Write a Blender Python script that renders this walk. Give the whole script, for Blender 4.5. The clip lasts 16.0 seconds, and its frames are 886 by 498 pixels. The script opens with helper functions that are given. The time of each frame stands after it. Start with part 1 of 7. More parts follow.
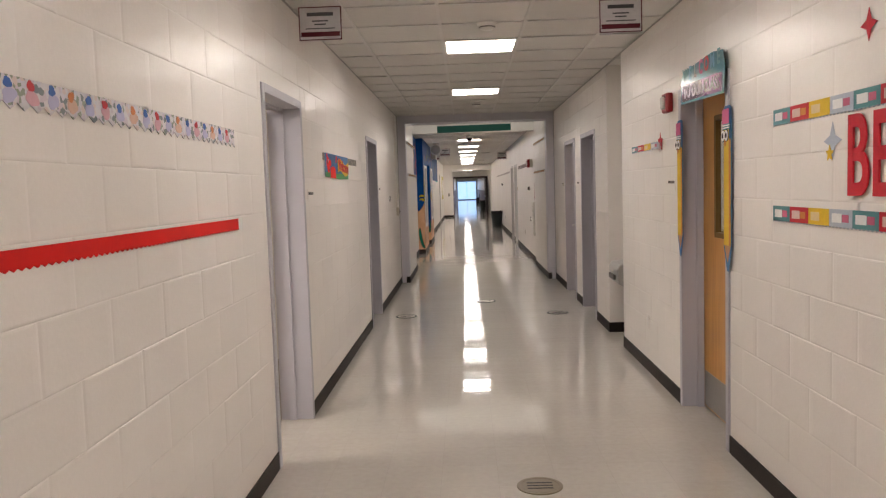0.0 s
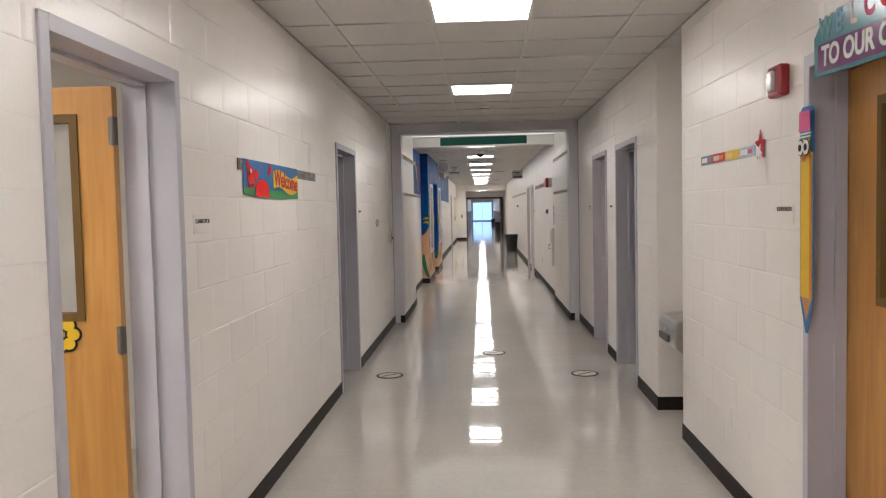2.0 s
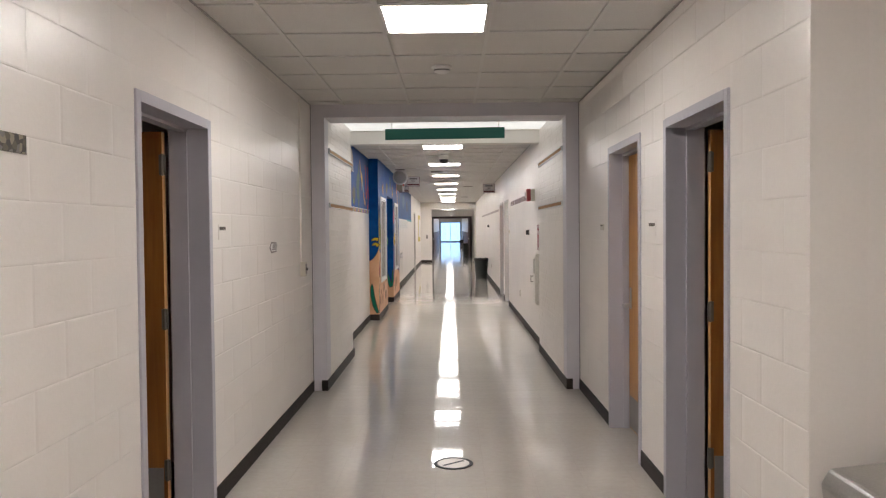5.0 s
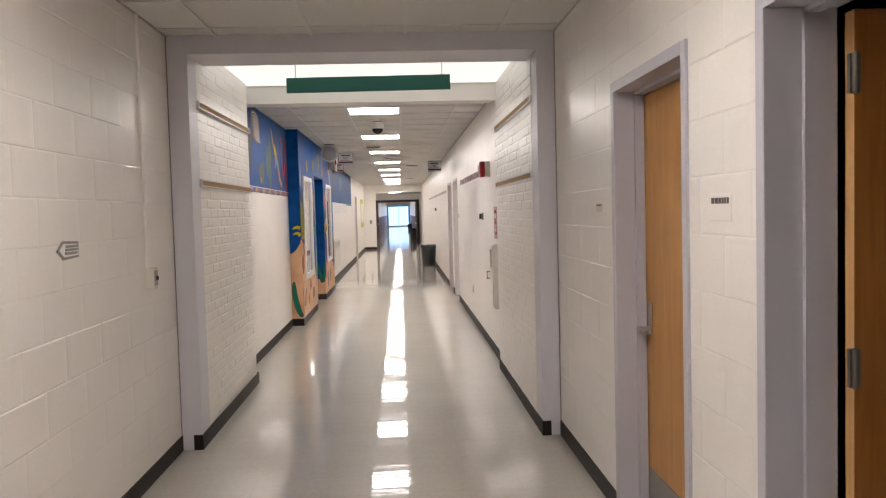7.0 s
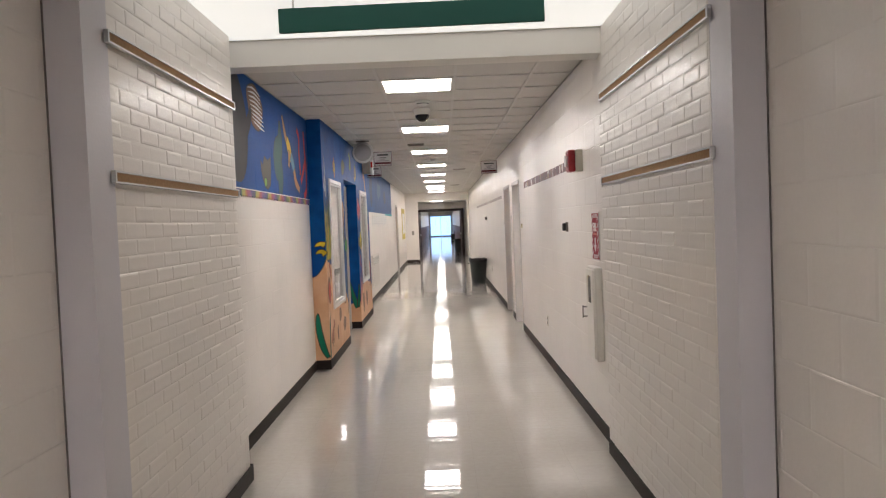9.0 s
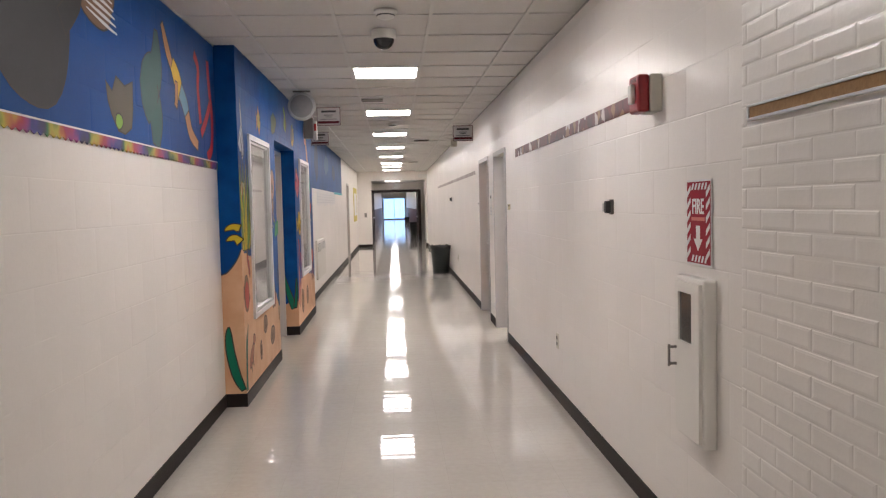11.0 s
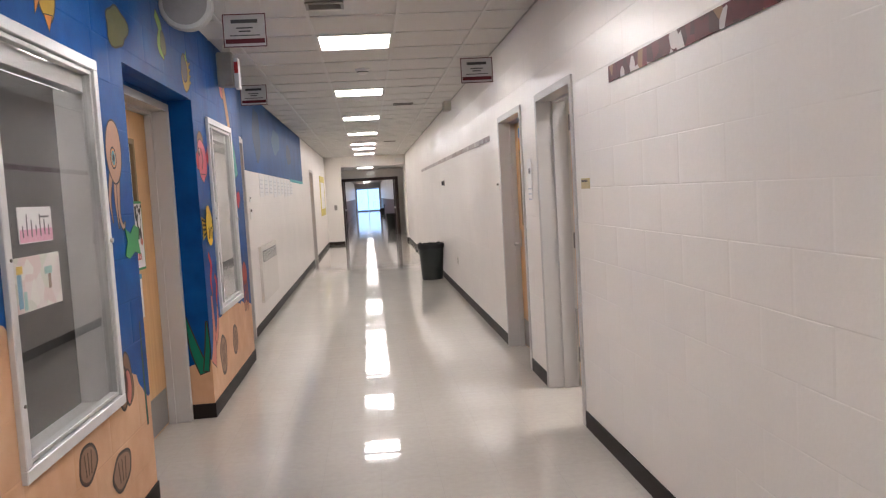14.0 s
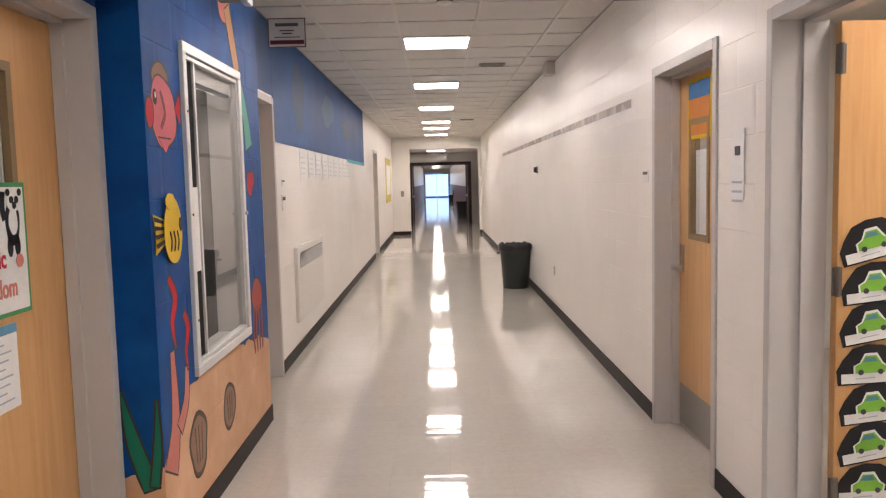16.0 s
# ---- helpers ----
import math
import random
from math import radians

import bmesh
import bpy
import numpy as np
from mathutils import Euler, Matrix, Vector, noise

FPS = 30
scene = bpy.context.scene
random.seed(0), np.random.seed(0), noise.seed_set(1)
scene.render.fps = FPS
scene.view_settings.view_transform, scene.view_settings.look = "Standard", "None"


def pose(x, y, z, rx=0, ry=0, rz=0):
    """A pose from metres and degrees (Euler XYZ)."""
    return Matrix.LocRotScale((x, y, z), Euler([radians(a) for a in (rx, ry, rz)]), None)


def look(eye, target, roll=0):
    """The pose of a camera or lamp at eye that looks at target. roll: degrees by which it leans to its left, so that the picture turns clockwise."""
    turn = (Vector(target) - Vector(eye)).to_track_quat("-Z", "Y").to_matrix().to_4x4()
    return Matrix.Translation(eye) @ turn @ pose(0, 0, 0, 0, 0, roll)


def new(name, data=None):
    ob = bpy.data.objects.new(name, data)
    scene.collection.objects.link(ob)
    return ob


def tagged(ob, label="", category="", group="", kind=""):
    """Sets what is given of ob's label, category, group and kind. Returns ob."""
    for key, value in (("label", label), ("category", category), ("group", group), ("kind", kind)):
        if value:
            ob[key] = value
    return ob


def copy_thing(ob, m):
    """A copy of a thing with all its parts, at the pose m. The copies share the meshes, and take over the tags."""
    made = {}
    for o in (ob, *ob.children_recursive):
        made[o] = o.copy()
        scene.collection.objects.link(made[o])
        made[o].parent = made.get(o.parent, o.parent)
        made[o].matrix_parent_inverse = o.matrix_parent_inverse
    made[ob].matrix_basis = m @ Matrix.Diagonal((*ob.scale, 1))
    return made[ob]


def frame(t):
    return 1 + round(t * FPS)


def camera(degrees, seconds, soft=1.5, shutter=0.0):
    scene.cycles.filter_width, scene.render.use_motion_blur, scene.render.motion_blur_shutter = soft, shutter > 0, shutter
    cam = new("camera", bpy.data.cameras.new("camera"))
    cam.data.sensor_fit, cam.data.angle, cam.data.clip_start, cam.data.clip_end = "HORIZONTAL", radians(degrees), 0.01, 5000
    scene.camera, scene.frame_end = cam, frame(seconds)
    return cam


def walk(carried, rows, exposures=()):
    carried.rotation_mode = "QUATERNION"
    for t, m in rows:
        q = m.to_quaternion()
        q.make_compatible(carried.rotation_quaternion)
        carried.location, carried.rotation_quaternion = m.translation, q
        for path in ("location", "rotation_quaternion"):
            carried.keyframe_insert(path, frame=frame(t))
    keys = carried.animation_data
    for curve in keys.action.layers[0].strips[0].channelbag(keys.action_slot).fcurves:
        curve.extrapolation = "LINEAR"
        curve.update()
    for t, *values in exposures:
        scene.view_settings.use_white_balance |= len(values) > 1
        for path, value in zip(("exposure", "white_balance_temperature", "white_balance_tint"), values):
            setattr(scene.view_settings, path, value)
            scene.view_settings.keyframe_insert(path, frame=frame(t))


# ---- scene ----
cam = camera(59.5, 16.0, soft=1.25)

PATH = [
    (0, (-0.133, 0.017, 1.561), (-0.195, 2.009, 1.404), -1.8),
    (0.5, (-0.075, 0.514, 1.575), (0.099, 2.5, 1.422), -2.6),
    (1, (-0.054, 1.066, 1.586), (0.012, 3.062, 1.48), -1.0),
    (1.5, (-0.02, 1.592, 1.585), (0.095, 3.584, 1.446), -0.8),
    (2, (0.008, 2.122, 1.584), (-0.094, 4.116, 1.48), -1.2),
    (2.5, (0.027, 2.639, 1.581), (0.025, 4.635, 1.457), -2.0),
    (3, (0.049, 3.198, 1.577), (0.043, 5.195, 1.459), -1.4),
    (3.2, (0.041, 3.413, 1.556), (0.068, 5.41, 1.452), -1.1),
    (5.3, (0.147, 5.73, 1.564), (0.123, 7.729, 1.511), -0.5),
    (5.5, (0.179, 5.927, 1.583), (0.161, 7.926, 1.515), -0.6),
    (6, (0.217, 6.481, 1.588), (0.148, 8.478, 1.503), -0.5),
    (6.5, (0.215, 7.075, 1.579), (0.194, 9.072, 1.464), -0.8),
    (7, (0.273, 7.646, 1.561), (0.38, 9.64, 1.464), -1.5),
    (7.5, (0.25, 8.256, 1.568), (0.308, 10.254, 1.511), -1.6),
    (8, (0.216, 8.831, 1.565), (0.242, 10.829, 1.498), -1.8),
    (8.5, (0.169, 9.48, 1.558), (0.134, 11.478, 1.486), -1.7),
    (8.7, (0.164, 9.727, 1.576), (0.152, 11.725, 1.508), -2.2),
    (10.8, (0.053, 12.361, 1.544), (0.098, 14.357, 1.435), -2.1),
    (11, (0.042, 12.626, 1.528), (0.165, 14.619, 1.412), -1.3),
    (11.5, (0.018, 13.249, 1.522), (0.046, 15.244, 1.373), -2.1),
    (12, (-0.014, 13.915, 1.5), (0.074, 15.904, 1.308), -1.9),
    (12.5, (-0.046, 14.573, 1.466), (-0.024, 16.562, 1.256), -0.6),
    (13, (-0.033, 15.218, 1.472), (0.133, 17.196, 1.228), -1.3),
    (13.5, (-0.012, 15.856, 1.488), (-0.046, 17.852, 1.364), -2.1),
    (14, (0.023, 16.49, 1.477), (0.207, 18.476, 1.331), -3.3),
    (14.5, (0.023, 17.132, 1.498), (0.082, 19.126, 1.363), -1.7),
    (15, (0.018, 17.719, 1.495), (0.093, 19.714, 1.368), -1.8),
    (15.5, (-0.012, 18.373, 1.503), (-0.058, 20.366, 1.35), -1.1),
    (16, (-0.04, 18.991, 1.498), (-0.026, 20.984, 1.325), -1.4),
]
walk(cam, [(t, look(eye, target, roll)) for t, eye, target, roll in PATH],
     [(0.0, 0.0, 6620, 11.5), (0.5, 0.06, 6140, 8.5), (1.0, 0.03, 6150, 8.5), (1.5, 0.14, 6150, 8.5), (3.2, 0.17, 6050, 9), (5.5, 0.45, 6320, 10), (6.5, 0.56, 6420, 10.5), (7.0, 0.61, 6420, 10.8), (7.5, 0.48, 6420, 11), (8.0, 0.50, 6400, 10.8), (8.6, 0.42, 6370, 10.5), (11.0, 0.36, 6290, 12.5), (12.5, 0.31, 6190, 12.5), (14.0, 0.37, 6170, 12), (15.0, 0.38, 6330, 13), (16.0, 0.43, 6600, 15)])

# ---- world and exposure ----
world = bpy.data.worlds.new("world")
scene.world = world
world.use_nodes = True
sky = world.node_tree.nodes.new("ShaderNodeTexSky")
sky.sky_type, sky.sun_disc, sky.sun_elevation, sky.sun_rotation = "NISHITA", False, radians(40), radians(60)
world.node_tree.links.new(sky.outputs[0], world.node_tree.nodes["Background"].inputs[0])
world.node_tree.nodes["Background"].inputs[1].default_value = 0.1
SKYLIGHT = 0.50        # and of the skylight panel
PANEL = 24.0          # strength of the ceiling light diffusers

# ---- plan ----
XL, XR = -1.235, 1.34            # first corridor, left and right wall
XL2, XR2 = -1.29, 1.265          # second corridor, left and right wall
XBOX = -1.13                    # face of the painted box
CEIL = 2.75
Y0, YP, YB, YE = -4.0, 12.88, 15.18, 41.25   # back end, portal, end of brick, end wall
YBL = 14.93                     # end of the brick on the left
YF, YEND = 46.5, 95.0           # dark double doors, far glass doors
T = 0.2                         # wall thickness
DOOR_H = 2.17                   # height of the frames over all


# ---- materials ----
def mat(name, color, rough=0.5, metal=0.0, grain=0.0, grain_scale=60.0, bump=0.0, bump_scale=200.0, stain=0.0, stain_scale=1.2, vary=0.0, coat=0.0):
    """A painted or plain surface: fine grain, larger stains, relief, and a slight change from piece to piece."""
    m = bpy.data.materials.new(name)
    m.use_nodes = True
    nt = m.node_tree
    b = nt.nodes["Principled BSDF"]
    b.inputs["Base Color"].default_value = (*color, 1)
    b.inputs["Roughness"].default_value, b.inputs["Metallic"].default_value = rough, metal
    b.inputs["Coat Weight"].default_value = coat
    co = nt.nodes.new("ShaderNodeTexCoord")
    geo = nt.nodes.new("ShaderNodeNewGeometry")
    last = None
    if grain or stain or vary:
        rgb = nt.nodes.new("ShaderNodeRGB")
        rgb.outputs[0].default_value = (*color, 1)
        last = rgb.outputs[0]
        for amount, scale in ((grain, grain_scale), (stain, stain_scale)):
            if not amount:
                continue
            n = nt.nodes.new("ShaderNodeTexNoise")
            n.inputs["Scale"].default_value, n.inputs["Detail"].default_value = scale, 5
            nt.links.new(geo.outputs["Position"], n.inputs["Vector"])
            r = nt.nodes.new("ShaderNodeMapRange")
            r.inputs["From Min"].default_value, r.inputs["From Max"].default_value = 0.3, 0.7
            r.inputs["To Min"].default_value, r.inputs["To Max"].default_value = 1 - amount, 1 + amount * 0.5
            nt.links.new(n.outputs["Fac"], r.inputs["Value"])
            x = nt.nodes.new("ShaderNodeVectorMath")
            x.operation = "SCALE"
            nt.links.new(last, x.inputs[0])
            nt.links.new(r.outputs[0], x.inputs["Scale"])
            last = x.outputs[0]
        if vary:
            o = nt.nodes.new("ShaderNodeObjectInfo")
            r = nt.nodes.new("ShaderNodeMapRange")
            r.inputs["To Min"].default_value, r.inputs["To Max"].default_value = 1 - vary, 1 + vary * 0.5
            nt.links.new(o.outputs["Random"], r.inputs["Value"])
            x = nt.nodes.new("ShaderNodeVectorMath")
            x.operation = "SCALE"
            nt.links.new(last, x.inputs[0])
            nt.links.new(r.outputs[0], x.inputs["Scale"])
            last = x.outputs[0]
        nt.links.new(last, b.inputs["Base Color"])
    if bump:
        n = nt.nodes.new("ShaderNodeTexNoise")
        n.inputs["Scale"].default_value, n.inputs["Detail"].default_value = bump_scale, 4
        nt.links.new(geo.outputs["Position"], n.inputs["Vector"])
        bp = nt.nodes.new("ShaderNodeBump")
        bp.inputs["Strength"].default_value, bp.inputs["Distance"].default_value = bump, 0.004
        nt.links.new(n.outputs["Fac"], bp.inputs["Height"])
        nt.links.new(bp.outputs[0], b.inputs["Normal"])
    return m


def wood_mat(name, color, dark, rough=0.35):
    m = mat(name, color, rough)
    nt = m.node_tree
    b = nt.nodes["Principled BSDF"]
    co = nt.nodes.new("ShaderNodeTexCoord")
    mp = nt.nodes.new("ShaderNodeMapping")
    mp.inputs["Scale"].default_value = (14, 14, 0.9)
    nt.links.new(co.outputs["Object"], mp.inputs["Vector"])
    n = nt.nodes.new("ShaderNodeTexNoise")
    n.inputs["Scale"].default_value, n.inputs["Detail"].default_value, n.inputs["Distortion"].default_value = 2.2, 8, 0.6
    nt.links.new(mp.outputs[0], n.inputs["Vector"])
    r = nt.nodes.new("ShaderNodeValToRGB")
    r.color_ramp.elements[0].position, r.color_ramp.elements[1].position = 0.3, 0.72
    r.color_ramp.elements[0].color, r.color_ramp.elements[1].color = (*dark, 1), (*color, 1)
    nt.links.new(n.outputs["Fac"], r.inputs[0])
    nt.links.new(r.outputs[0], b.inputs["Base Color"])
    return m


def floor_mat(name):
    """Waxed vinyl tiles: mottled beige, fine joints, a glossy coat that ripples slightly."""
    m = mat(name, (0.6, 0.56, 0.5), 0.16)
    nt = m.node_tree
    b = nt.nodes["Principled BSDF"]
    geo = nt.nodes.new("ShaderNodeNewGeometry")
    br = nt.nodes.new("ShaderNodeTexBrick")
    br.offset = 0.0
    br.inputs["Scale"].default_value = 1.0
    br.inputs["Brick Width"].default_value = br.inputs["Row Height"].default_value = 0.305
    br.inputs["Mortar Size"].default_value = 0.0012
    br.inputs["Color1"].default_value, br.inputs["Color2"].default_value = (0.492, 0.455, 0.402, 1), (0.473, 0.437, 0.385, 1)
    br.inputs["Mortar"].default_value = (0.43, 0.40, 0.355, 1)
    nt.links.new(geo.outputs["Position"], br.inputs["Vector"])
    n = nt.nodes.new("ShaderNodeTexNoise")
    n.inputs["Scale"].default_value, n.inputs["Detail"].default_value = 25, 8
    nt.links.new(geo.outputs["Position"], n.inputs["Vector"])
    n2 = nt.nodes.new("ShaderNodeTexNoise")
    n2.inputs["Scale"].default_value, n2.inputs["Detail"].default_value = 0.9, 3
    nt.links.new(geo.outputs["Position"], n2.inputs["Vector"])
    ad = nt.nodes.new("ShaderNodeMath")
    nt.links.new(n.outputs["Fac"], ad.inputs[0])
    nt.links.new(n2.outputs["Fac"], ad.inputs[1])
    r = nt.nodes.new("ShaderNodeMapRange")
    r.inputs["From Min"].default_value, r.inputs["From Max"].default_value = 0.6, 1.4
    r.inputs["To Min"].default_value, r.inputs["To Max"].default_value = 0.9, 1.05
    nt.links.new(ad.outputs[0], r.inputs["Value"])
    x = nt.nodes.new("ShaderNodeVectorMath")
    x.operation = "SCALE"
    nt.links.new(br.outputs["Color"], x.inputs[0])
    nt.links.new(r.outputs[0], x.inputs["Scale"])
    nt.links.new(x.outputs[0], b.inputs["Base Color"])
    mp = nt.nodes.new("ShaderNodeMapping")
    mp.inputs["Scale"].default_value = (0.3, 3.0, 1.0)
    nt.links.new(geo.outputs["Position"], mp.inputs["Vector"])
    w = nt.nodes.new("ShaderNodeTexNoise")
    w.inputs["Scale"].default_value, w.inputs["Detail"].default_value = 3.4, 1.5
    nt.links.new(mp.outputs[0], w.inputs["Vector"])
    bp = nt.nodes.new("ShaderNodeBump")
    bp.inputs["Strength"].default_value, bp.inputs["Distance"].default_value = 0.17, 0.006
    nt.links.new(w.outputs["Fac"], bp.inputs["Height"])
    b.inputs["Coat Weight"].default_value, b.inputs["Coat Roughness"].default_value, b.inputs["Coat IOR"].default_value = 1.0, 0.05, 1.52
    b.inputs["Roughness"].default_value, b.inputs["Specular IOR Level"].default_value = 0.45, 0.12
    nt.links.new(bp.outputs[0], b.inputs["Coat Normal"])
    return m


def glow(name, color, strength):
    m = bpy.data.materials.new(name)
    m.use_nodes = True
    b = m.node_tree.nodes["Principled BSDF"]
    b.inputs["Base Color"].default_value = (*color, 1)
    b.inputs["Emission Color"].default_value, b.inputs["Emission Strength"].default_value = (*color, 1), strength
    return m


def glass_mat(name, tint=(1, 1, 1), rough=0.0):
    m = bpy.data.materials.new(name)
    m.use_nodes = True
    b = m.node_tree.nodes["Principled BSDF"]
    b.inputs["Base Color"].default_value = (*tint, 1)
    b.inputs["Transmission Weight"].default_value, b.inputs["Roughness"].default_value, b.inputs["IOR"].default_value = 1.0, rough, 1.45
    return m


def mural_mat(name):
    """Wall paint of an undersea scene: deep blue over a sandy sea bed with a wavy edge."""
    m = mat(name, (0.03, 0.12, 0.4), 0.45, bump=0.15, bump_scale=120)
    nt = m.node_tree
    b = nt.nodes["Principled BSDF"]
    b.inputs["Specular IOR Level"].default_value = 0.12
    geo = nt.nodes.new("ShaderNodeNewGeometry")
    sep = nt.nodes.new("ShaderNodeSeparateXYZ")
    nt.links.new(geo.outputs["Position"], sep.inputs[0])
    along_y = nt.nodes.new("ShaderNodeMapRange")
    along_y.inputs["From Min"].default_value, along_y.inputs["From Max"].default_value = 18.6, 23.9
    nt.links.new(sep.outputs["Y"], along_y.inputs["Value"])
    shore = nt.nodes.new("ShaderNodeValToRGB")
    stops = shore.color_ramp.elements
    stops[0].position, stops[0].color = 0.0, (0.60,) * 3 + (1,)
    stops[1].position, stops[1].color = 1.0, (0.27,) * 3 + (1,)
    for p, v in ((0.06, 0.58), (0.26, 0.42), (0.34, 0.28), (0.63, 0.19), (0.70, 0.33), (0.85, 0.33)):
        stops.new(p).color = (v,) * 3 + (1,)
    nt.links.new(along_y.outputs[0], shore.inputs[0])
    n = nt.nodes.new("ShaderNodeTexNoise")
    n.inputs["Scale"].default_value, n.inputs["Detail"].default_value = 6, 2
    nt.links.new(geo.outputs["Position"], n.inputs["Vector"])
    wob = nt.nodes.new("ShaderNodeMath")
    wob.operation = "MULTIPLY_ADD"
    nt.links.new(n.outputs["Fac"], wob.inputs[0])
    wob.inputs[1].default_value, wob.inputs[2].default_value = 0.14, -0.07
    line = nt.nodes.new("ShaderNodeMath")
    line.operation = "MULTIPLY_ADD"
    nt.links.new(shore.outputs[0], line.inputs[0])
    line.inputs[1].default_value = 2.0
    nt.links.new(wob.outputs[0], line.inputs[2])
    dz = nt.nodes.new("ShaderNodeMath")
    dz.operation = "GREATER_THAN"
    nt.links.new(sep.outputs["Z"], dz.inputs[0])
    nt.links.new(line.outputs[0], dz.inputs[1])
    g = nt.nodes.new("ShaderNodeTexNoise")
    g.inputs["Scale"].default_value, g.inputs["Detail"].default_value = 5, 6
    nt.links.new(geo.outputs["Position"], g.inputs["Vector"])
    blue = nt.nodes.new("ShaderNodeValToRGB")
    blue.color_ramp.elements[0].color, blue.color_ramp.elements[1].color = (0.002, 0.046, 0.195, 1), (0.004, 0.088, 0.31, 1)
    blue.color_ramp.elements[0].position, blue.color_ramp.elements[1].position = 0.3, 0.75
    sand = nt.nodes.new("ShaderNodeValToRGB")
    sand.color_ramp.elements[0].color, sand.color_ramp.elements[1].color = (0.60, 0.335, 0.19, 1), (0.72, 0.455, 0.285, 1)
    sand.color_ramp.elements[0].position, sand.color_ramp.elements[1].position = 0.3, 0.75
    nt.links.new(g.outputs["Fac"], blue.inputs[0])
    nt.links.new(g.outputs["Fac"], sand.inputs[0])
    mx = nt.nodes.new("ShaderNodeMix")
    mx.data_type = "RGBA"
    nt.links.new(dz.outputs[0], mx.inputs["Factor"])
    nt.links.new(sand.outputs[0], mx.inputs["A"])
    nt.links.new(blue.outputs[0], mx.inputs["B"])
    nt.links.new(mx.outputs["Result"], b.inputs["Base Color"])
    return m


WALL = mat("wall_paint", (0.80, 0.755, 0.71), 0.30, grain=0.015, stain=0.05, bump=0.10, bump_scale=70, vary=0.015)
DRYWALL = mat("drywall_paint", (0.80, 0.775, 0.73), 0.6, stain=0.03, bump=0.1)
TILE = mat("ceiling_tile", (0.67, 0.65, 0.62), 0.9, grain=0.10, grain_scale=180, bump=0.5, bump_scale=160, stain=0.03)
GRID = mat("grid_bar", (0.63, 0.615, 0.59), 0.45)
# wall angle, its grey darkened for the shadow line where wall meets ceiling
ANGLE_SHADE = mat("wall_angle_shade", (0.40, 0.385, 0.37), 0.5)
FLOOR = floor_mat("waxed_vinyl")
BASE = mat("vinyl_base", (0.020, 0.013, 0.011), 0.55, stain=0.2, stain_scale=4, bump=0.1)
BASE.node_tree.nodes["Principled BSDF"].inputs["Specular IOR Level"].default_value = 0.25
FRAME = mat("frame_paint", (0.47, 0.455, 0.50), 0.38, stain=0.05, bump=0.1, bump_scale=60)
FRAME2 = mat("warm_frame_paint", (0.50, 0.48, 0.465), 0.38, stain=0.05, bump=0.1, bump_scale=60)
PILASTER = mat("pilaster_paint", (0.63, 0.61, 0.655), 0.4, stain=0.06, bump=0.15, bump_scale=60)
WOOD = wood_mat("door_veneer", (0.57, 0.285, 0.070), (0.45, 0.205, 0.045))
WOOD_PALE = wood_mat("pale_door_veneer", (0.66, 0.38, 0.16), (0.56, 0.30, 0.115))
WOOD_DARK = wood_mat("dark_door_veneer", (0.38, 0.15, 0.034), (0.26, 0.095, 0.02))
STEEL = mat("brushed_steel", (0.55, 0.54, 0.52), 0.3, 1.0, grain=0.08, grain_scale=120)
DARKSTEEL = mat("hinge_steel", (0.18, 0.165, 0.15), 0.4, 0.8)
ALU = mat("aluminium", (0.62, 0.62, 0.61), 0.38, 0.85, grain=0.04)
KICK = mat("kick_plate", (0.28, 0.26, 0.24), 0.45, 0.3, grain=0.05)
GLASS = glass_mat("pane_glass")
PANEL_GLOW = glow("light_diffuser", (1.0, 0.932, 0.875), PANEL)
CORK = mat("tack_strip", (0.33, 0.19, 0.085), 0.85, grain=0.15, bump=0.3)
GREEN = mat("green_sign_paint", (0.0, 0.085, 0.062), 0.5, stain=0.05)
RED = mat("red_border_paper", (0.70, 0.010, 0.008), 0.55, stain=0.1, stain_scale=3)
RED.node_tree.nodes["Principled BSDF"].inputs["Specular IOR Level"].default_value = 0.2
PLASTIC_W = mat("white_plastic", (0.75, 0.74, 0.71), 0.4)
PLASTIC_G = mat("beige_plastic", (0.62, 0.585, 0.50), 0.45)
BLACK = mat("black_plastic", (0.018, 0.018, 0.02), 0.45)
CAN_GREEN = mat("bin_plastic", (0.022, 0.028, 0.026), 0.42, stain=0.2, stain_scale=6)
PAPER = mat("white_paper", (0.78, 0.77, 0.76), 0.6, grain=0.03)
MURAL = mural_mat("undersea_paint")
BLUE = mat("blue_wall_paint", (0.003, 0.066, 0.27), 0.5, stain=0.18, stain_scale=2.5, bump=0.15, vary=0.05)
BLUE.node_tree.nodes["Principled BSDF"].inputs["Specular IOR Level"].default_value = 0.12
BLUE_FADED = mat("faded_blue_paint", (0.018, 0.078, 0.225), 0.5, stain=0.2, stain_scale=2)
BLUE_FADED.node_tree.nodes["Principled BSDF"].inputs["Specular IOR Level"].default_value = 0.15
TEAL = mat("teal_border", (0.02, 0.33, 0.36), 0.5)
MAROON = mat("maroon_paint", (0.10, 0.035, 0.03), 0.4, stain=0.1)
DARKFRAME = mat("dark_bronze_frame", (0.030, 0.014, 0.012), 0.4)
ROOM = mat("room_paint", (0.62, 0.59, 0.54), 0.6, stain=0.05)

PAINTS = {}


def paint(name, color, rough=0.45):
    """A poster or craft paint, made once for each name."""
    if name not in PAINTS:
        PAINTS[name] = mat(name, color, max(rough, 0.5) if rough == 0.45 else rough, stain=0.08, stain_scale=8, grain=0.05)
        PAINTS[name].node_tree.nodes["Principled BSDF"].inputs["Specular IOR Level"].default_value = 0.2 if rough >= 0.45 else 0.5
    return PAINTS[name]


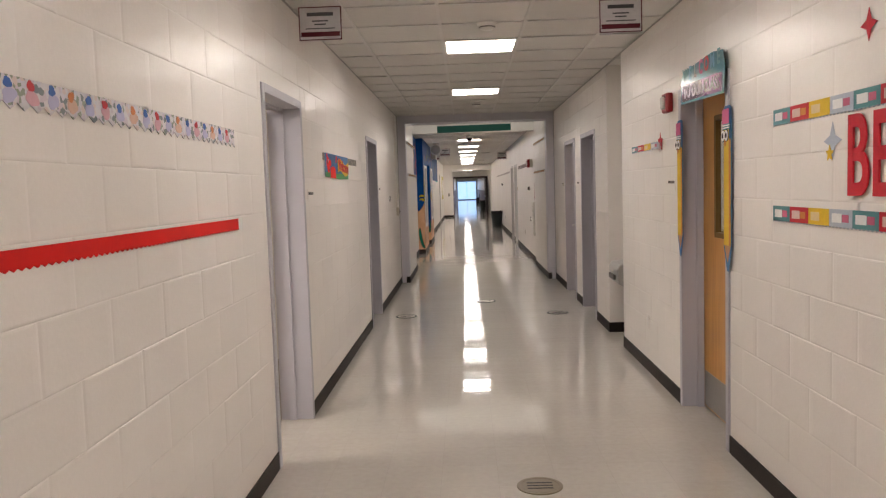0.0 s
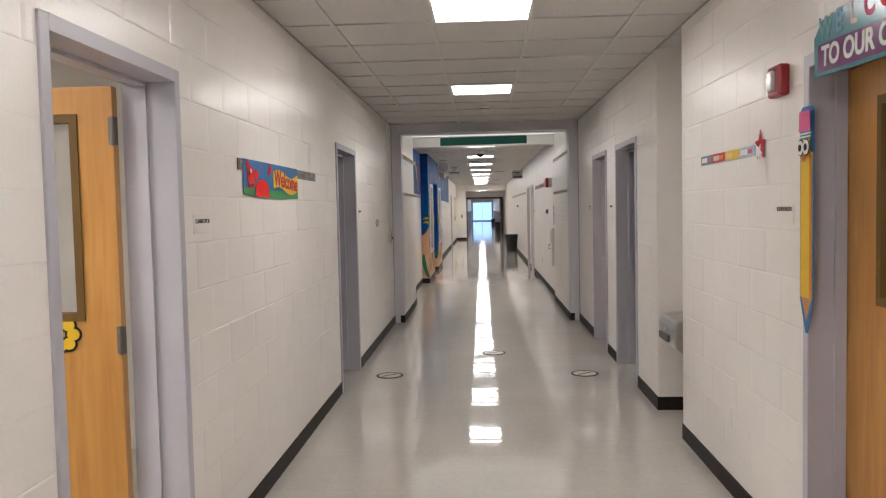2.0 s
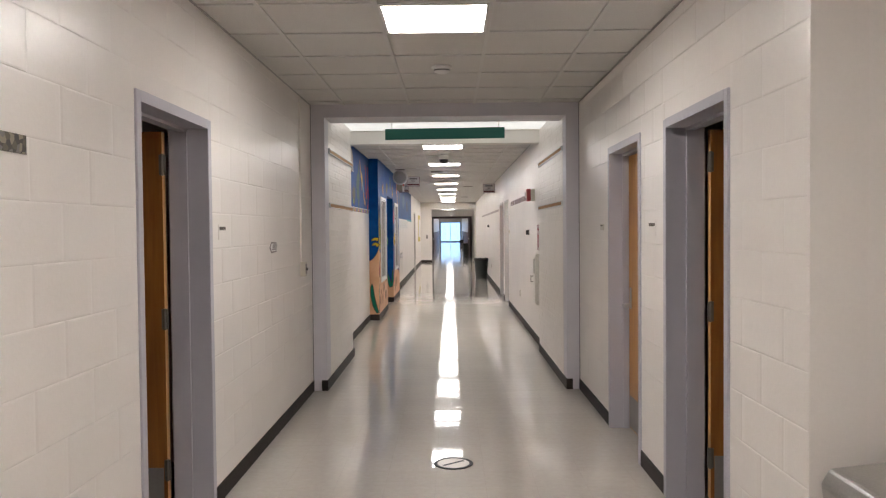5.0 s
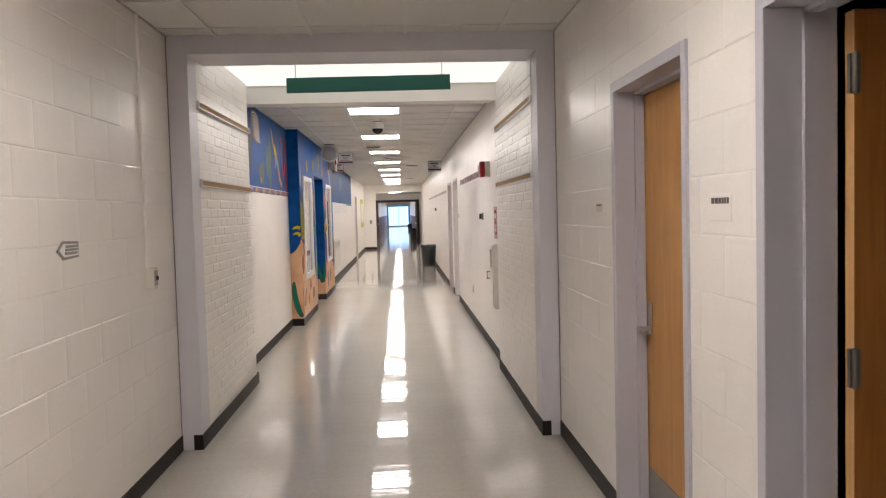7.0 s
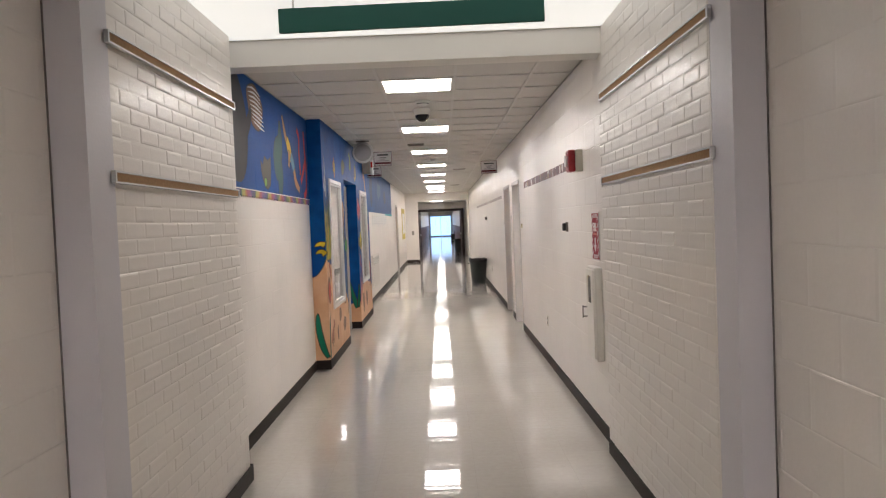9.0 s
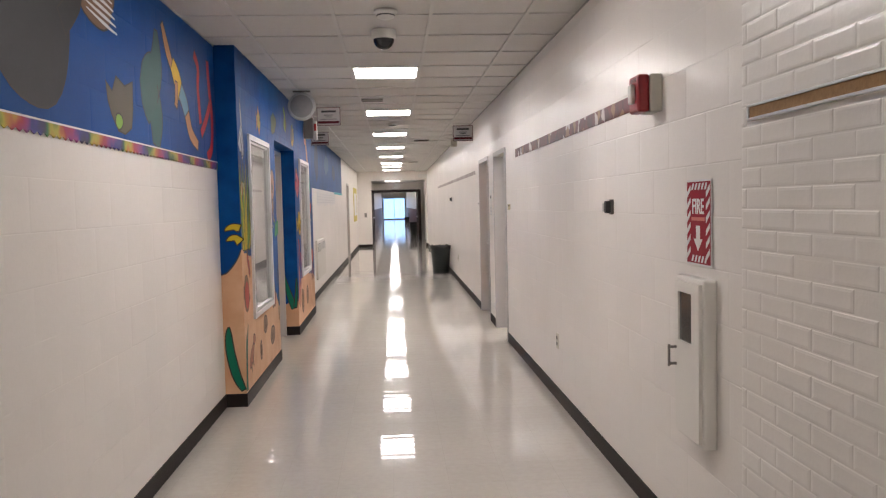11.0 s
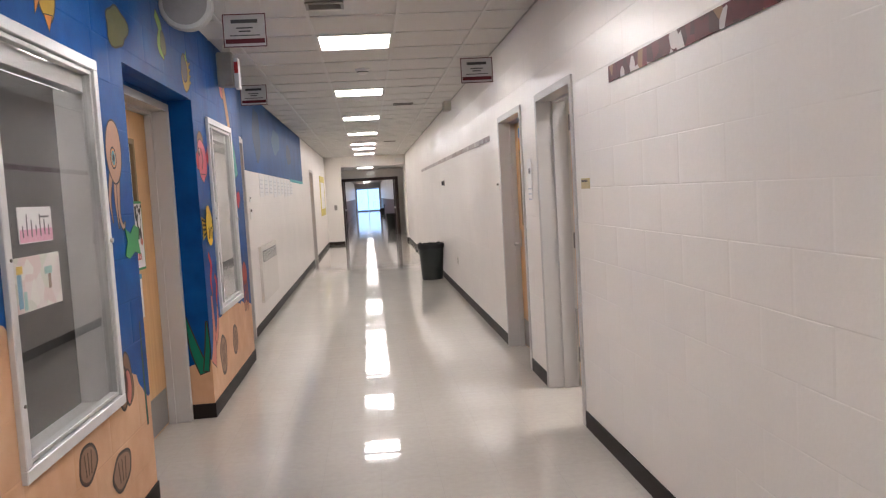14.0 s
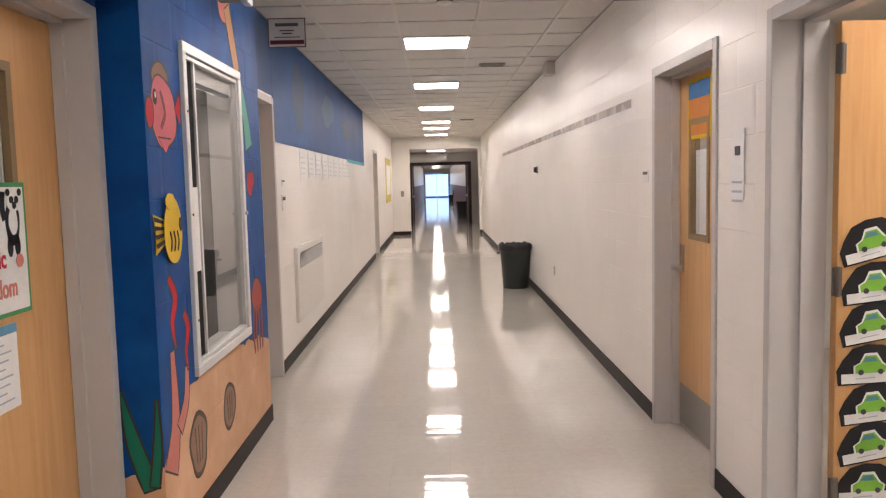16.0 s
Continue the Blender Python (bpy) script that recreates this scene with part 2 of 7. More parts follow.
# ---- mesh helpers ----
def box(bm, x0, x1, y0, y1, z0, z1, mi=0):
    v = [bm.verts.new(p) for p in ((x0, y0, z0), (x1, y0, z0), (x1, y1, z0), (x0, y1, z0), (x0, y0, z1), (x1, y0, z1), (x1, y1, z1), (x0, y1, z1))]
    for q in ((3, 2, 1, 0), (4, 5, 6, 7), (0, 1, 5, 4), (1, 2, 6, 5), (2, 3, 7, 6), (3, 0, 4, 7)):
        bm.faces.new([v[i] for i in q]).material_index = mi


def bevel(bm, w, seg=2):
    bmesh.ops.bevel(bm, geom=list(bm.edges), offset=w, segments=seg, affect="EDGES", profile=0.5)


def mesh_of(name, bm, *materials):
    bmesh.ops.recalc_face_normals(bm, faces=list(bm.faces))
    me = bpy.data.meshes.new(name)
    bm.to_mesh(me)
    bm.free()
    for m in materials:
        me.materials.append(m)
    return me


def smooth(me):
    for p in me.polygons:
        p.use_smooth = True
    me.set_sharp_from_angle(angle=radians(35))


def part(name, bm, material, parent=None, label="", at=None, soft=False):
    """One bmesh as one mesh object, under a thing or part."""
    me = mesh_of(name, bm, *(material if isinstance(material, tuple) else (material,)))
    if soft:
        smooth(me)
    ob = new(name, me)
    ob.parent = parent
    if at is not None:
        ob.matrix_basis = at
    return tagged(ob, label)


def slab(name, material, x0, x1, y0, y1, z0, z1, parent=None, label="", w=0.0, at=None):
    bm = bmesh.new()
    box(bm, x0, x1, y0, y1, z0, z1)
    if w:
        bevel(bm, w)
    return part(name, bm, material, parent, label, at)


def empty(name, label, category, m=None, group="", kind=""):
    ob = new(name)
    ob.empty_display_size = 0.1
    if m is not None:
        ob.matrix_basis = m
    return tagged(ob, label, category, group, kind)


def disc(bm, r, z0, z1, n=24, cx=0.0, cy=0.0, r1=None):
    """A capped cylinder or cone along z."""
    r1 = r if r1 is None else r1
    a = [bm.verts.new((cx + r * math.cos(2 * math.pi * i / n), cy + r * math.sin(2 * math.pi * i / n), z0)) for i in range(n)]
    b = [bm.verts.new((cx + r1 * math.cos(2 * math.pi * i / n), cy + r1 * math.sin(2 * math.pi * i / n), z1)) for i in range(n)]
    for i in range(n):
        bm.faces.new((a[i], a[(i + 1) % n], b[(i + 1) % n], b[i]))
    bm.faces.new(a[::-1])
    bm.faces.new(b)


def lathe(bm, profile, n=28):
    """Turns (radius, height) pairs round z."""
    rings = [[bm.verts.new((r * math.cos(2 * math.pi * i / n), r * math.sin(2 * math.pi * i / n), z)) for i in range(n)] for r, z in profile]
    for a, b in zip(rings, rings[1:]):
        for i in range(n):
            bm.faces.new((a[i], a[(i + 1) % n], b[(i + 1) % n], b[i]))
    bm.faces.new(rings[0][::-1])
    bm.faces.new(rings[-1])


def plate(bm, pts, depth=0.003, mi=0, lift=0.0):
    """A flat outline in (u, v), standing up: u along x, v along z, its face towards -y."""
    a = [bm.verts.new((u, -lift, v)) for u, v in pts]
    b = [bm.verts.new((u, -lift - depth, v)) for u, v in pts]
    n = len(pts)
    for i in range(n):
        bm.faces.new((a[i], a[(i + 1) % n], b[(i + 1) % n], b[i])).material_index = mi
    bm.faces.new(b[::-1]).material_index = mi
    bm.faces.new(a).material_index = mi


def text_mesh(words, size, material, depth=0.0008, bold=0.0, width=1.0):
    """Words as a mesh in (x, y), their middle at the origin, lifted along z."""
    cu = bpy.data.curves.new("letters", "FONT")
    cu.body, cu.size, cu.extrude, cu.offset = words, size, depth, bold
    cu.align_x, cu.align_y = "CENTER", "CENTER"
    ob = bpy.data.objects.new("letters", cu)
    scene.collection.objects.link(ob)
    bpy.context.view_layer.update()
    me = bpy.data.meshes.new_from_object(ob.evaluated_get(bpy.context.evaluated_depsgraph_get()))
    bpy.data.objects.remove(ob)
    bpy.data.curves.remove(cu)
    me.transform(Matrix.Diagonal((width, 1, 1, 1)))
    me.materials.clear()
    me.materials.append(material)
    return me


def text(name, words, size, material, parent, u, v, lift=0.004, bold=0.0, width=1.0, turn=0.0):
    """Words on a plate that faces -y in its own space."""
    ob = new(name, text_mesh(words, size, material, bold=bold, width=width))
    ob.parent = parent
    ob.matrix_basis = pose(u, -lift, v, 90, 0, 0) @ pose(0, 0, 0, 0, 0, turn)
    return ob


def on_left(x, y, z=0.0):
    """Pose for a plate on a wall that faces +x: its u runs along +y... seen from the corridor, u goes to the right."""
    return pose(x, y, z, 0, 0, 90)


def on_right(x, y, z=0.0):
    """Pose for a plate on a wall that faces -x; u runs towards -y."""
    return pose(x, y, z, 0, 0, -90)


def ellipse(cx, cy, rx, ry, n=20, turn=0.0):
    c, s = math.cos(radians(turn)), math.sin(radians(turn))
    out = []
    for i in range(n):
        a = 2 * math.pi * i / n
        u, v = rx * math.cos(a), ry * math.sin(a)
        out.append((cx + u * c - v * s, cy + u * s + v * c))
    return out


def blob(cx, cy, rx, ry, rough=0.12, n=30, seed=1, turn=0.0):
    """A hand-drawn round shape: an ellipse with a few soft bulges."""
    r = random.Random(seed)
    waves = [(k, r.uniform(0.3, 1.0) * rough / k ** 0.5, r.uniform(0, 6.28)) for k in (2, 3, 5)]
    c, s = math.cos(radians(turn)), math.sin(radians(turn))
    out = []
    for i in range(30):
        t = 2 * math.pi * i / 30
        k = 1 + sum(a * math.sin(f * t + p) for f, a, p in waves)
        a, b = math.cos(t) * rx * k, math.sin(t) * ry * k
        out.append((cx + a * c - b * s, cy + a * s + b * c))
    return out


# ---- structure: walls with real openings ----
def wall_x(name, x, side, y0, y1, openings=(), z1=3.0, material=None, z0=0.0, thick=T):
    """A wall along y whose corridor face stands at x; side +1 when the wall's body lies beyond +x. openings: (y0, y1, z0, z1)."""
    bm = bmesh.new()
    xa, xb = sorted((x, x + side * thick))
    cuts = sorted(openings)
    y = y0
    for a, b, lo, hi in cuts:
        if a > y:
            box(bm, xa, xb, y, a, z0, z1)
        if hi < z1:
            box(bm, xa, xb, a, b, hi, z1)
        if lo > z0:
            box(bm, xa, xb, a, b, z0, lo)
        y = b
    if y < y1:
        box(bm, xa, xb, y, y1, z0, z1)
    return tagged(part(name, bm, material or WALL), "off-white painted concrete block corridor wall", "wall", kind="structure")


def wall_y(name, y, y2, x0, x1, openings=(), z1=3.0, material=None):
    """A wall across the corridor between y and y2. openings: (x0, x1, z1)."""
    bm = bmesh.new()
    x = x0
    for a, b, hi in sorted(openings):
        if a > x:
            box(bm, x, a, y, y2, 0, z1)
        if hi < z1:
            box(bm, a, b, y, y2, hi, z1)
        x = b
    if x < x1:
        box(bm, x, x1, y, y2, 0, z1)
    return tagged(part(name, bm, material or WALL), "off-white painted cross wall of the corridor", "wall", kind="structure")


JAMB = 0.05
# doors: outer near and far edge of the frame
L1, L2 = (4.27, 5.28), (8.72, 9.74)
R1, R2, R3 = (4.39, 5.385), (8.86, 9.90), (10.46, 11.47)
R6, R7 = (21.03, 22.04), (22.58, 23.64)
LM = (20.88, 21.93)
L6, L7 = (24.05, 25.05), (34.60, 35.62)
ALC = (7.36, 8.10)


TOPS = {R6: 2.13, R7: 2.13}


def hole(d):
    return (d[0] + 0.01, d[1] - 0.01, 0.0, TOPS.get(d, DOOR_H) - 0.01)


floor = slab("floor", FLOOR, -6, 6, Y0 - 1, YEND + 12, -0.15, 0.0)
tagged(floor, "glossy waxed beige vinyl corridor floor", "floor", kind="structure")

wall_west_near = wall_x("wall_west_near", XL, -1, Y0, YP, [hole(L1), hole(L2)])
wall_east_near = wall_x("wall_east_near", XR, 1, Y0, ALC[0], [hole(R1)])
wall_east_middle = wall_x("wall_east_middle", XR, 1, ALC[1], YP, [hole(R2), hole(R3)])
wall_alcove_back = wall_x("wall_alcove_back", XR + 0.5, 1, ALC[0], ALC[1] + T)
wall_alcove_near = wall_y("wall_alcove_near", ALC[0] - T, ALC[0], XR + T, XR + 0.7)
wall_alcove_far = wall_y("wall_alcove_far", ALC[1], ALC[1] + T, XR + T, XR + 0.5)
wall_south = wall_y("wall_south", Y0 - T, Y0, XL - T, XR + T)

# portal between the two corridors
XPL, XPR = -1.10, 1.215
brick_west = wall_x("wall_brick_west", XPL - 0.012, -1, YP + 0.22, YBL, thick=0.35)
brick_east = wall_x("wall_brick_east", XPR - 0.002, 1, YP + 0.22, YB, thick=0.35)
for ob in (brick_west, brick_east):
    tagged(ob, "white painted brick wall with two cork tack strips", "wall", kind="structure")
bm = bmesh.new()
box(bm, XL - 0.2, XPL, YP, YP + 0.22, 0, 3.0)
tagged(part("trim_pilaster_west", bm, PILASTER), "grey painted pilaster of the corridor portal", "pilaster", kind="structure")
bm = bmesh.new()
box(bm, XPR, XR + 0.2, YP, YP + 0.22, 0, 3.0)
tagged(part("trim_pilaster_east", bm, PILASTER), "grey painted pilaster of the corridor portal", "pilaster", kind="structure")
bm = bmesh.new()
box(bm, XPL, XPR, YP, YP + 0.42, 2.635, 3.0)
tagged(part("trim_portal_header", bm, PILASTER), "grey painted header beam over the corridor portal", "beam", kind="structure")
bm = bmesh.new()
box(bm, XL2 - 0.2, XR + 0.2, YB - 0.12, YB + 0.08, 2.61, 3.0)
tagged(part("trim_beam", bm, DRYWALL), "white plastered beam across the corridor ceiling", "beam", kind="structure")

# second corridor
wall_west_mural = wall_x("wall_west_mural", XL2, -1, YBL, 18.62, z1=3.0)
wall_west_recess = wall_x("wall_west_recess", XL2, -1, 20.30, 22.06, [hole(LM)], material=BLUE)
wall_west_far = wall_x("wall_west_far", XL2, -1, 23.70, YE, [hole(L6), hole(L7)])
wall_east_far = wall_x("wall_east_far", XR2, 1, YB, YE, [hole(R6), hole(R7)])
END_X = (-0.78, 1.19)
wall_y("wall_north", YE, YE + T, XL2 - T, XR + T, [(END_X[0], END_X[1], 2.44)])

# painted box with two showcases, each an opening through its face
CASE1, CASE2 = (19.02, 20.03, 0.62, 2.13), (22.38, 23.37, 0.66, 2.13)


RECESS = (20.455, 21.95, 0.0, 2.20)
mural_box = wall_x("wall_mural_box", XBOX, -1, 18.62, 23.87, [CASE1, RECESS, CASE2], material=MURAL, thick=0.08)
tagged(mural_box, "blue and sand undersea mural painted on concrete block", "wall", kind="structure")
slab("soffit", BLUE, XL2, XBOX - 0.08, 20.455, 21.95, 2.20, 2.30, mural_box)
for nm, y0, y1 in (("wall_mural_near_side", 18.62, 18.70), ("wall_mural_near_return", 20.375, 20.455), ("wall_mural_far_return", 21.95, 22.03), ("wall_mural_far_side", 23.79, 23.87)):
    bm = bmesh.new()
    box(bm, -1.75, XBOX - 0.08, y0, y1, 0, 3.0)
    tagged(part(nm, bm, MURAL), "blue and sand undersea mural on a block corner", "wall", kind="structure")

# dark double doors and the corridor beyond
wall_x("wall_lobby_west", -1.25, -1, YE + T, YF)
wall_x("wall_lobby_east", 1.45, 1, YE + T, YF)
DBL = (-0.95, 1.15)
wall_y("wall_double_doors", YF, YF + T, -1.5, 1.7, [(DBL[0], DBL[1], 2.13)])
wall_x("wall_beyond_west", -1.25, -1, YF + T, YEND)
wall_x("wall_beyond_east", 1.35, 1, YF + T, YEND)
for nm, x0, x1 in (("trim_wainscot_west", -1.25, -1.235), ("trim_wainscot_east", 1.335, 1.35)):
    tagged(slab(nm, MAROON, x0, x1, YF + T, YEND, 0, 1.25), "dark maroon painted lower wall", "wainscot", kind="structure")
wall_y("wall_far_end", YEND, YEND + T, -1.5, 1.7, [(-1.12, 1.22, 2.3)])
outside = slab("backdrop", glow("daylight", (0.44, 0.67, 1.0), 1.25), -6, 6, YEND + 8, YEND + 8.1, -0.15, 6)
tagged(outside, "pale blue daylight outside the far doors", "backdrop", kind="structure")

# ---- ceilings ----
TS = 0.625           # pitch of the ceiling grid


def tile_ceiling(name, x0, x1, y0, y1, z, gx, gy, skip=()):
    """Lay-in tiles between thin bars; gx, gy: a crossing of the bars; skip: cells (x, y of their near corner) that hold a light."""
    S, B = TS, 0.012
    bm = bmesh.new()
    xs = [gx + S * i for i in range(math.floor((x0 - gx) / S), math.ceil((x1 - gx) / S) + 1)]
    ys = [gy + S * i for i in range(math.floor((y0 - gy) / S), math.ceil((y1 - gy) / S) + 1)]
    for x in xs:
        if x0 < x < x1:
            box(bm, x - B, x + B, y0, y1, z - 0.001, z + 0.03, 1)
    for y in ys:
        if y0 < y < y1:
            for a in xs:
                box(bm, max(a + B, x0), min(a + S - B, x1), y - B, y + B, z, z + 0.03, 1) if min(a + S - B, x1) > max(a + B, x0) else None
    for x in xs:
        for y in ys:
            if any(abs(x - sx) < 0.05 and abs(y - sy) < 0.05 for sx, sy in skip):
                continue
            a, b, c, d = max(x + B, x0), min(x + S - B, x1), max(y + B, y0), min(y + S - B, y1)
            if b - a > 0.03 and d - c > 0.03:
                h = z + 0.008 + random.uniform(-0.002, 0.002)
                box(bm, a, b, c, d, h, h + 0.015, 0)
    box(bm, x0 - 0.3, x1 + 0.3, y0, y1, z + 0.16, z + 0.2, 2)
    # edge strips in the darkened tone, drawing the shadow line along both walls
    for a, b in ((x0, x0 + 0.010), (x1 - 0.010, x1)):
        box(bm, a, b, y0, y1, z - 0.002, z + 0.006, 3)
    ob = part(name, bm, (TILE, GRID, DRYWALL, ANGLE_SHADE))
    return tagged(ob, "white lay-in tile ceiling with metal grid", "ceiling", kind="structure")


GX1, GY1 = -0.285, 6.43
GX2, GY2 = -0.315, 16.47
LIGHTS1 = [GY1 + 5 * TS * k for k in (-3, -2, -1, 0, 1)]
LIGHTS2 = [GY2 + 5 * TS * k for k in range(7)] + [GY2 + TS * 33, GY2 + TS * 37]
tile_ceiling("ceiling_near", XL, XR, Y0, YP, CEIL, GX1, GY1, [(GX1, y) for y in LIGHTS1])
tile_ceiling("ceiling_alcove", XR, XR + 0.5, ALC[0], ALC[1], CEIL, GX1, GY1)
tile_ceiling("ceiling_far", XL2, XR2, YB + 0.08, YE, CEIL, GX2, GY2, [(GX2, y) for y in LIGHTS2])
tile_ceiling("ceiling_lobby", -1.25, 1.45, YE + T, YF, 2.5, GX2, GY2, [(GX2, GY2 + TS * 44)])
tile_ceiling("ceiling_beyond", -1.25, 1.35, YF + T, YEND, CEIL, GX2, GY2, [(GX2, GY2 + TS * (55 + 7 * k)) for k in range(10)])
SKY = (XPL - 0.25, XPR + 0.25, YP + 0.44, YB - 0.14)
bm = bmesh.new()
for x0, x1, y0, y1 in ((XPL - 0.3, XPR + 0.3, YP + 0.42, SKY[2]), (XPL - 0.3, XPR + 0.3, SKY[3], YB - 0.12), (XPL - 0.3, SKY[0], SKY[2], SKY[3]), (SKY[1], XPR + 0.3, SKY[2], SKY[3])):
    box(bm, x0, x1, y0, y1, 2.775, 3.0)
tagged(part("ceiling_portal", bm, DRYWALL), "smooth white plaster ceiling of the portal", "ceiling", kind="structure")
skylight = slab("window_2", glow("skylight_diffuser", (1.0, 0.985, 0.93), SKYLIGHT), SKY[0], SKY[1], SKY[2], SKY[3], 2.775, 2.80)
tagged(skylight, "softly glowing translucent skylight panel in the ceiling", "skylight", kind="structure")
bm = bmesh.new()
box(bm, -7, 7, Y0 - 1, YEND + 1, 3.0, 3.1)
tagged(part("ceiling_slab", bm, DRYWALL), "plain slab above the ceilings", "ceiling", kind="structure")


# ---- ceiling lights ----
def ceiling_light():
    ob = empty("ceiling_light", "square recessed ceiling light with a lit white diffuser", "ceiling light", group="corridor ceiling lights")
    bm = bmesh.new()
    for a in ((0.012, 0.613, 0.012, 0.03), (0.012, 0.613, 0.595, 0.613), (0.012, 0.03, 0.03, 0.595), (0.595, 0.613, 0.03, 0.595)):
        box(bm, *a, -0.004, 0.03)
    bevel(bm, 0.002, 1)
    part("light_frame", bm, PLASTIC_W, ob)
    bm = bmesh.new()
    box(bm, 0.03, 0.595, 0.03, 0.595, 0.004, 0.012)
    part("diffuser", bm, PANEL_GLOW, ob, "glowing white diffuser")
    bm = bmesh.new()
    box(bm, 0.02, 0.605, 0.02, 0.605, 0.04, 0.10)
    part("housing", bm, PLASTIC_W, ob)
    return ob


lamp = ceiling_light()
lamp.matrix_basis = pose(GX1, LIGHTS1[0], CEIL)
for y in LIGHTS1[1:]:
    copy_thing(lamp, pose(GX1, y, CEIL))
for y in LIGHTS2:
    copy_thing(lamp, pose(GX2, y, CEIL))
copy_thing(lamp, pose(GX2, GY2 + TS * 44, 2.5))
for k in range(10):
    copy_thing(lamp, pose(GX2, GY2 + TS * (55 + 7 * k), CEIL))


# ---- baseboards ----
def baseboard(spans):
    """spans: (x0, x1, y0, y1) strips, 10 cm high, with a rounded top and a small toe."""
    bm = bmesh.new()
    for x0, x1, y0, y1 in spans:
        box(bm, x0, x1, y0, y1, 0.0, 0.102)
    return tagged(part("baseboard", bm, BASE), "dark brown vinyl cove baseboard", "baseboard", kind="structure")


B = 0.007


def along(x, side, y0, y1, cuts=()):
    """Strips on the corridor face of a wall at x (side +1: body beyond +x), left open at the doors."""
    xs = (x - B, x) if side > 0 else (x, x + B)
    out, y = [], y0
    for a, b in sorted(cuts):
        out.append((*xs, y, a))
        y = b
    out.append((*xs, y, y1))
    return out


baseboard(along(XL, -1, Y0, YP, [L1, L2]))
baseboard(along(XR, 1, Y0, ALC[0], [R1]) + [(XR, XR + 0.5, ALC[0], ALC[0] + B)])
baseboard(along(XR, 1, ALC[1] - B, YP, [R2, R3]) + [(XR, XR + 0.5, ALC[1] - B, ALC[1]), (XR + 0.5 - B, XR + 0.5, ALC[0] + B, ALC[1] - B)])
for x, s in ((XPL, -1), (XPR, 1)):
    baseboard(along(x, s, YP + 0.002, (YBL if s < 0 else YB) + B) + [(XL2, XPL, YBL, YBL + B) if s < 0 else (XPR, XR2, YB, YB + B)] + [(XPL - 0.055, XPL + B, YP - B, YP + 0.002) if s < 0 else (XPR - B, XPR + 0.055, YP - B, YP + 0.002)])
baseboard(along(XL2, -1, YBL + B, 18.62) + [(XL2 + B, XBOX + B, 18.62 - B, 18.62), (XBOX, XBOX + B, 18.62, 20.455), (XL2 + B, XBOX + B, 20.455, 20.455 + B)])
baseboard([(XL2 + B, XBOX + B, 21.95 - B, 21.95), (XBOX, XBOX + B, 21.95, 23.87 + B), (XL2 + B, XBOX, 23.87, 23.87 + B)])
baseboard(along(XL2, -1, 23.87 + B, YE, [L6, L7]) + [(XL2 + B, END_X[0], YE - B, YE)])
baseboard(along(XR2, 1, YB + B, YE, [R6, R7]) + [(END_X[1], XR2 - B, YE - B, YE)])


# ---- doors ----
def hinge(parent, z):
    bm = bmesh.new()
    box(bm, -0.02, 0.012, -0.012, 0.004, z - 0.055, z + 0.055)
    disc(bm, 0.009, z - 0.058, z + 0.058, 12, -0.006, -0.014)
    part("hinge", bm, DARKSTEEL, parent, "dark steel butt hinge")


def leaf(parent, width, material, lite=None, kick=True, lever=True, height=2.09, glass=None, side=1):
    """A door leaf; hinge edge at x = 0, body along +x, face at y = 0 turned to -y, 45 mm thick."""
    h, w, d = height, width, 0.045
    bm = bmesh.new()
    if lite:
        u0, u1, z0, z1 = lite
        box(bm, 0, u0, 0, d, 0.01, h)
        box(bm, u1, w, 0, d, 0.01, h)
        box(bm, u0, u1, 0, d, 0.01, z0)
        box(bm, u0, u1, 0, d, z1, h)
    else:
        box(bm, 0, w, 0, d, 0.01, h)
    lf = part("door_leaf", bm, material, parent, "wood veneer door leaf")
    if lite:
        bm = bmesh.new()
        for a, b, c, e in ((u0 - 0.012, u1 + 0.012, z0 - 0.012, z0 + 0.02), (u0 - 0.012, u1 + 0.012, z1 - 0.02, z1 + 0.012), (u0 - 0.012, u0 + 0.02, z0 + 0.02, z1 - 0.02), (u1 - 0.02, u1 + 0.012, z0 + 0.02, z1 - 0.02)):
            box(bm, a, b, -0.008, d + 0.008, c, e)
        part("lite_frame", bm, paint("tan_bead", (0.27, 0.19, 0.105)) if material is WOOD_PALE else paint("brown_bead", (0.15, 0.085, 0.025)), lf, "narrow glazing bead round the window")
        pane = slab("pane", glass or GLASS, u0 + 0.02, u1 - 0.02, 0.018, 0.026, z0 + 0.02, z1 - 0.02, lf)
        pane.visible_shadow = False
    if kick:
        slab("kick_plate", KICK, 0.02, w - 0.02, -0.003, 0.0, 0.02, 0.26, lf, "dull metal kick plate")
    if lever:
        bm = bmesh.new()
        box(bm, w - 0.085, w - 0.045, -0.008, 0, 0.935, 1.095)
        bevel(bm, 0.003, 1)
        box(bm, w - 0.075, w - 0.055, -0.06, -0.008, 0.952, 0.974)
        box(bm, w - 0.18, w - 0.055, -0.070, -0.05, 0.952, 0.974)
        part("lever_handle", bm, STEEL, lf, "brushed steel lever handle")
    return lf


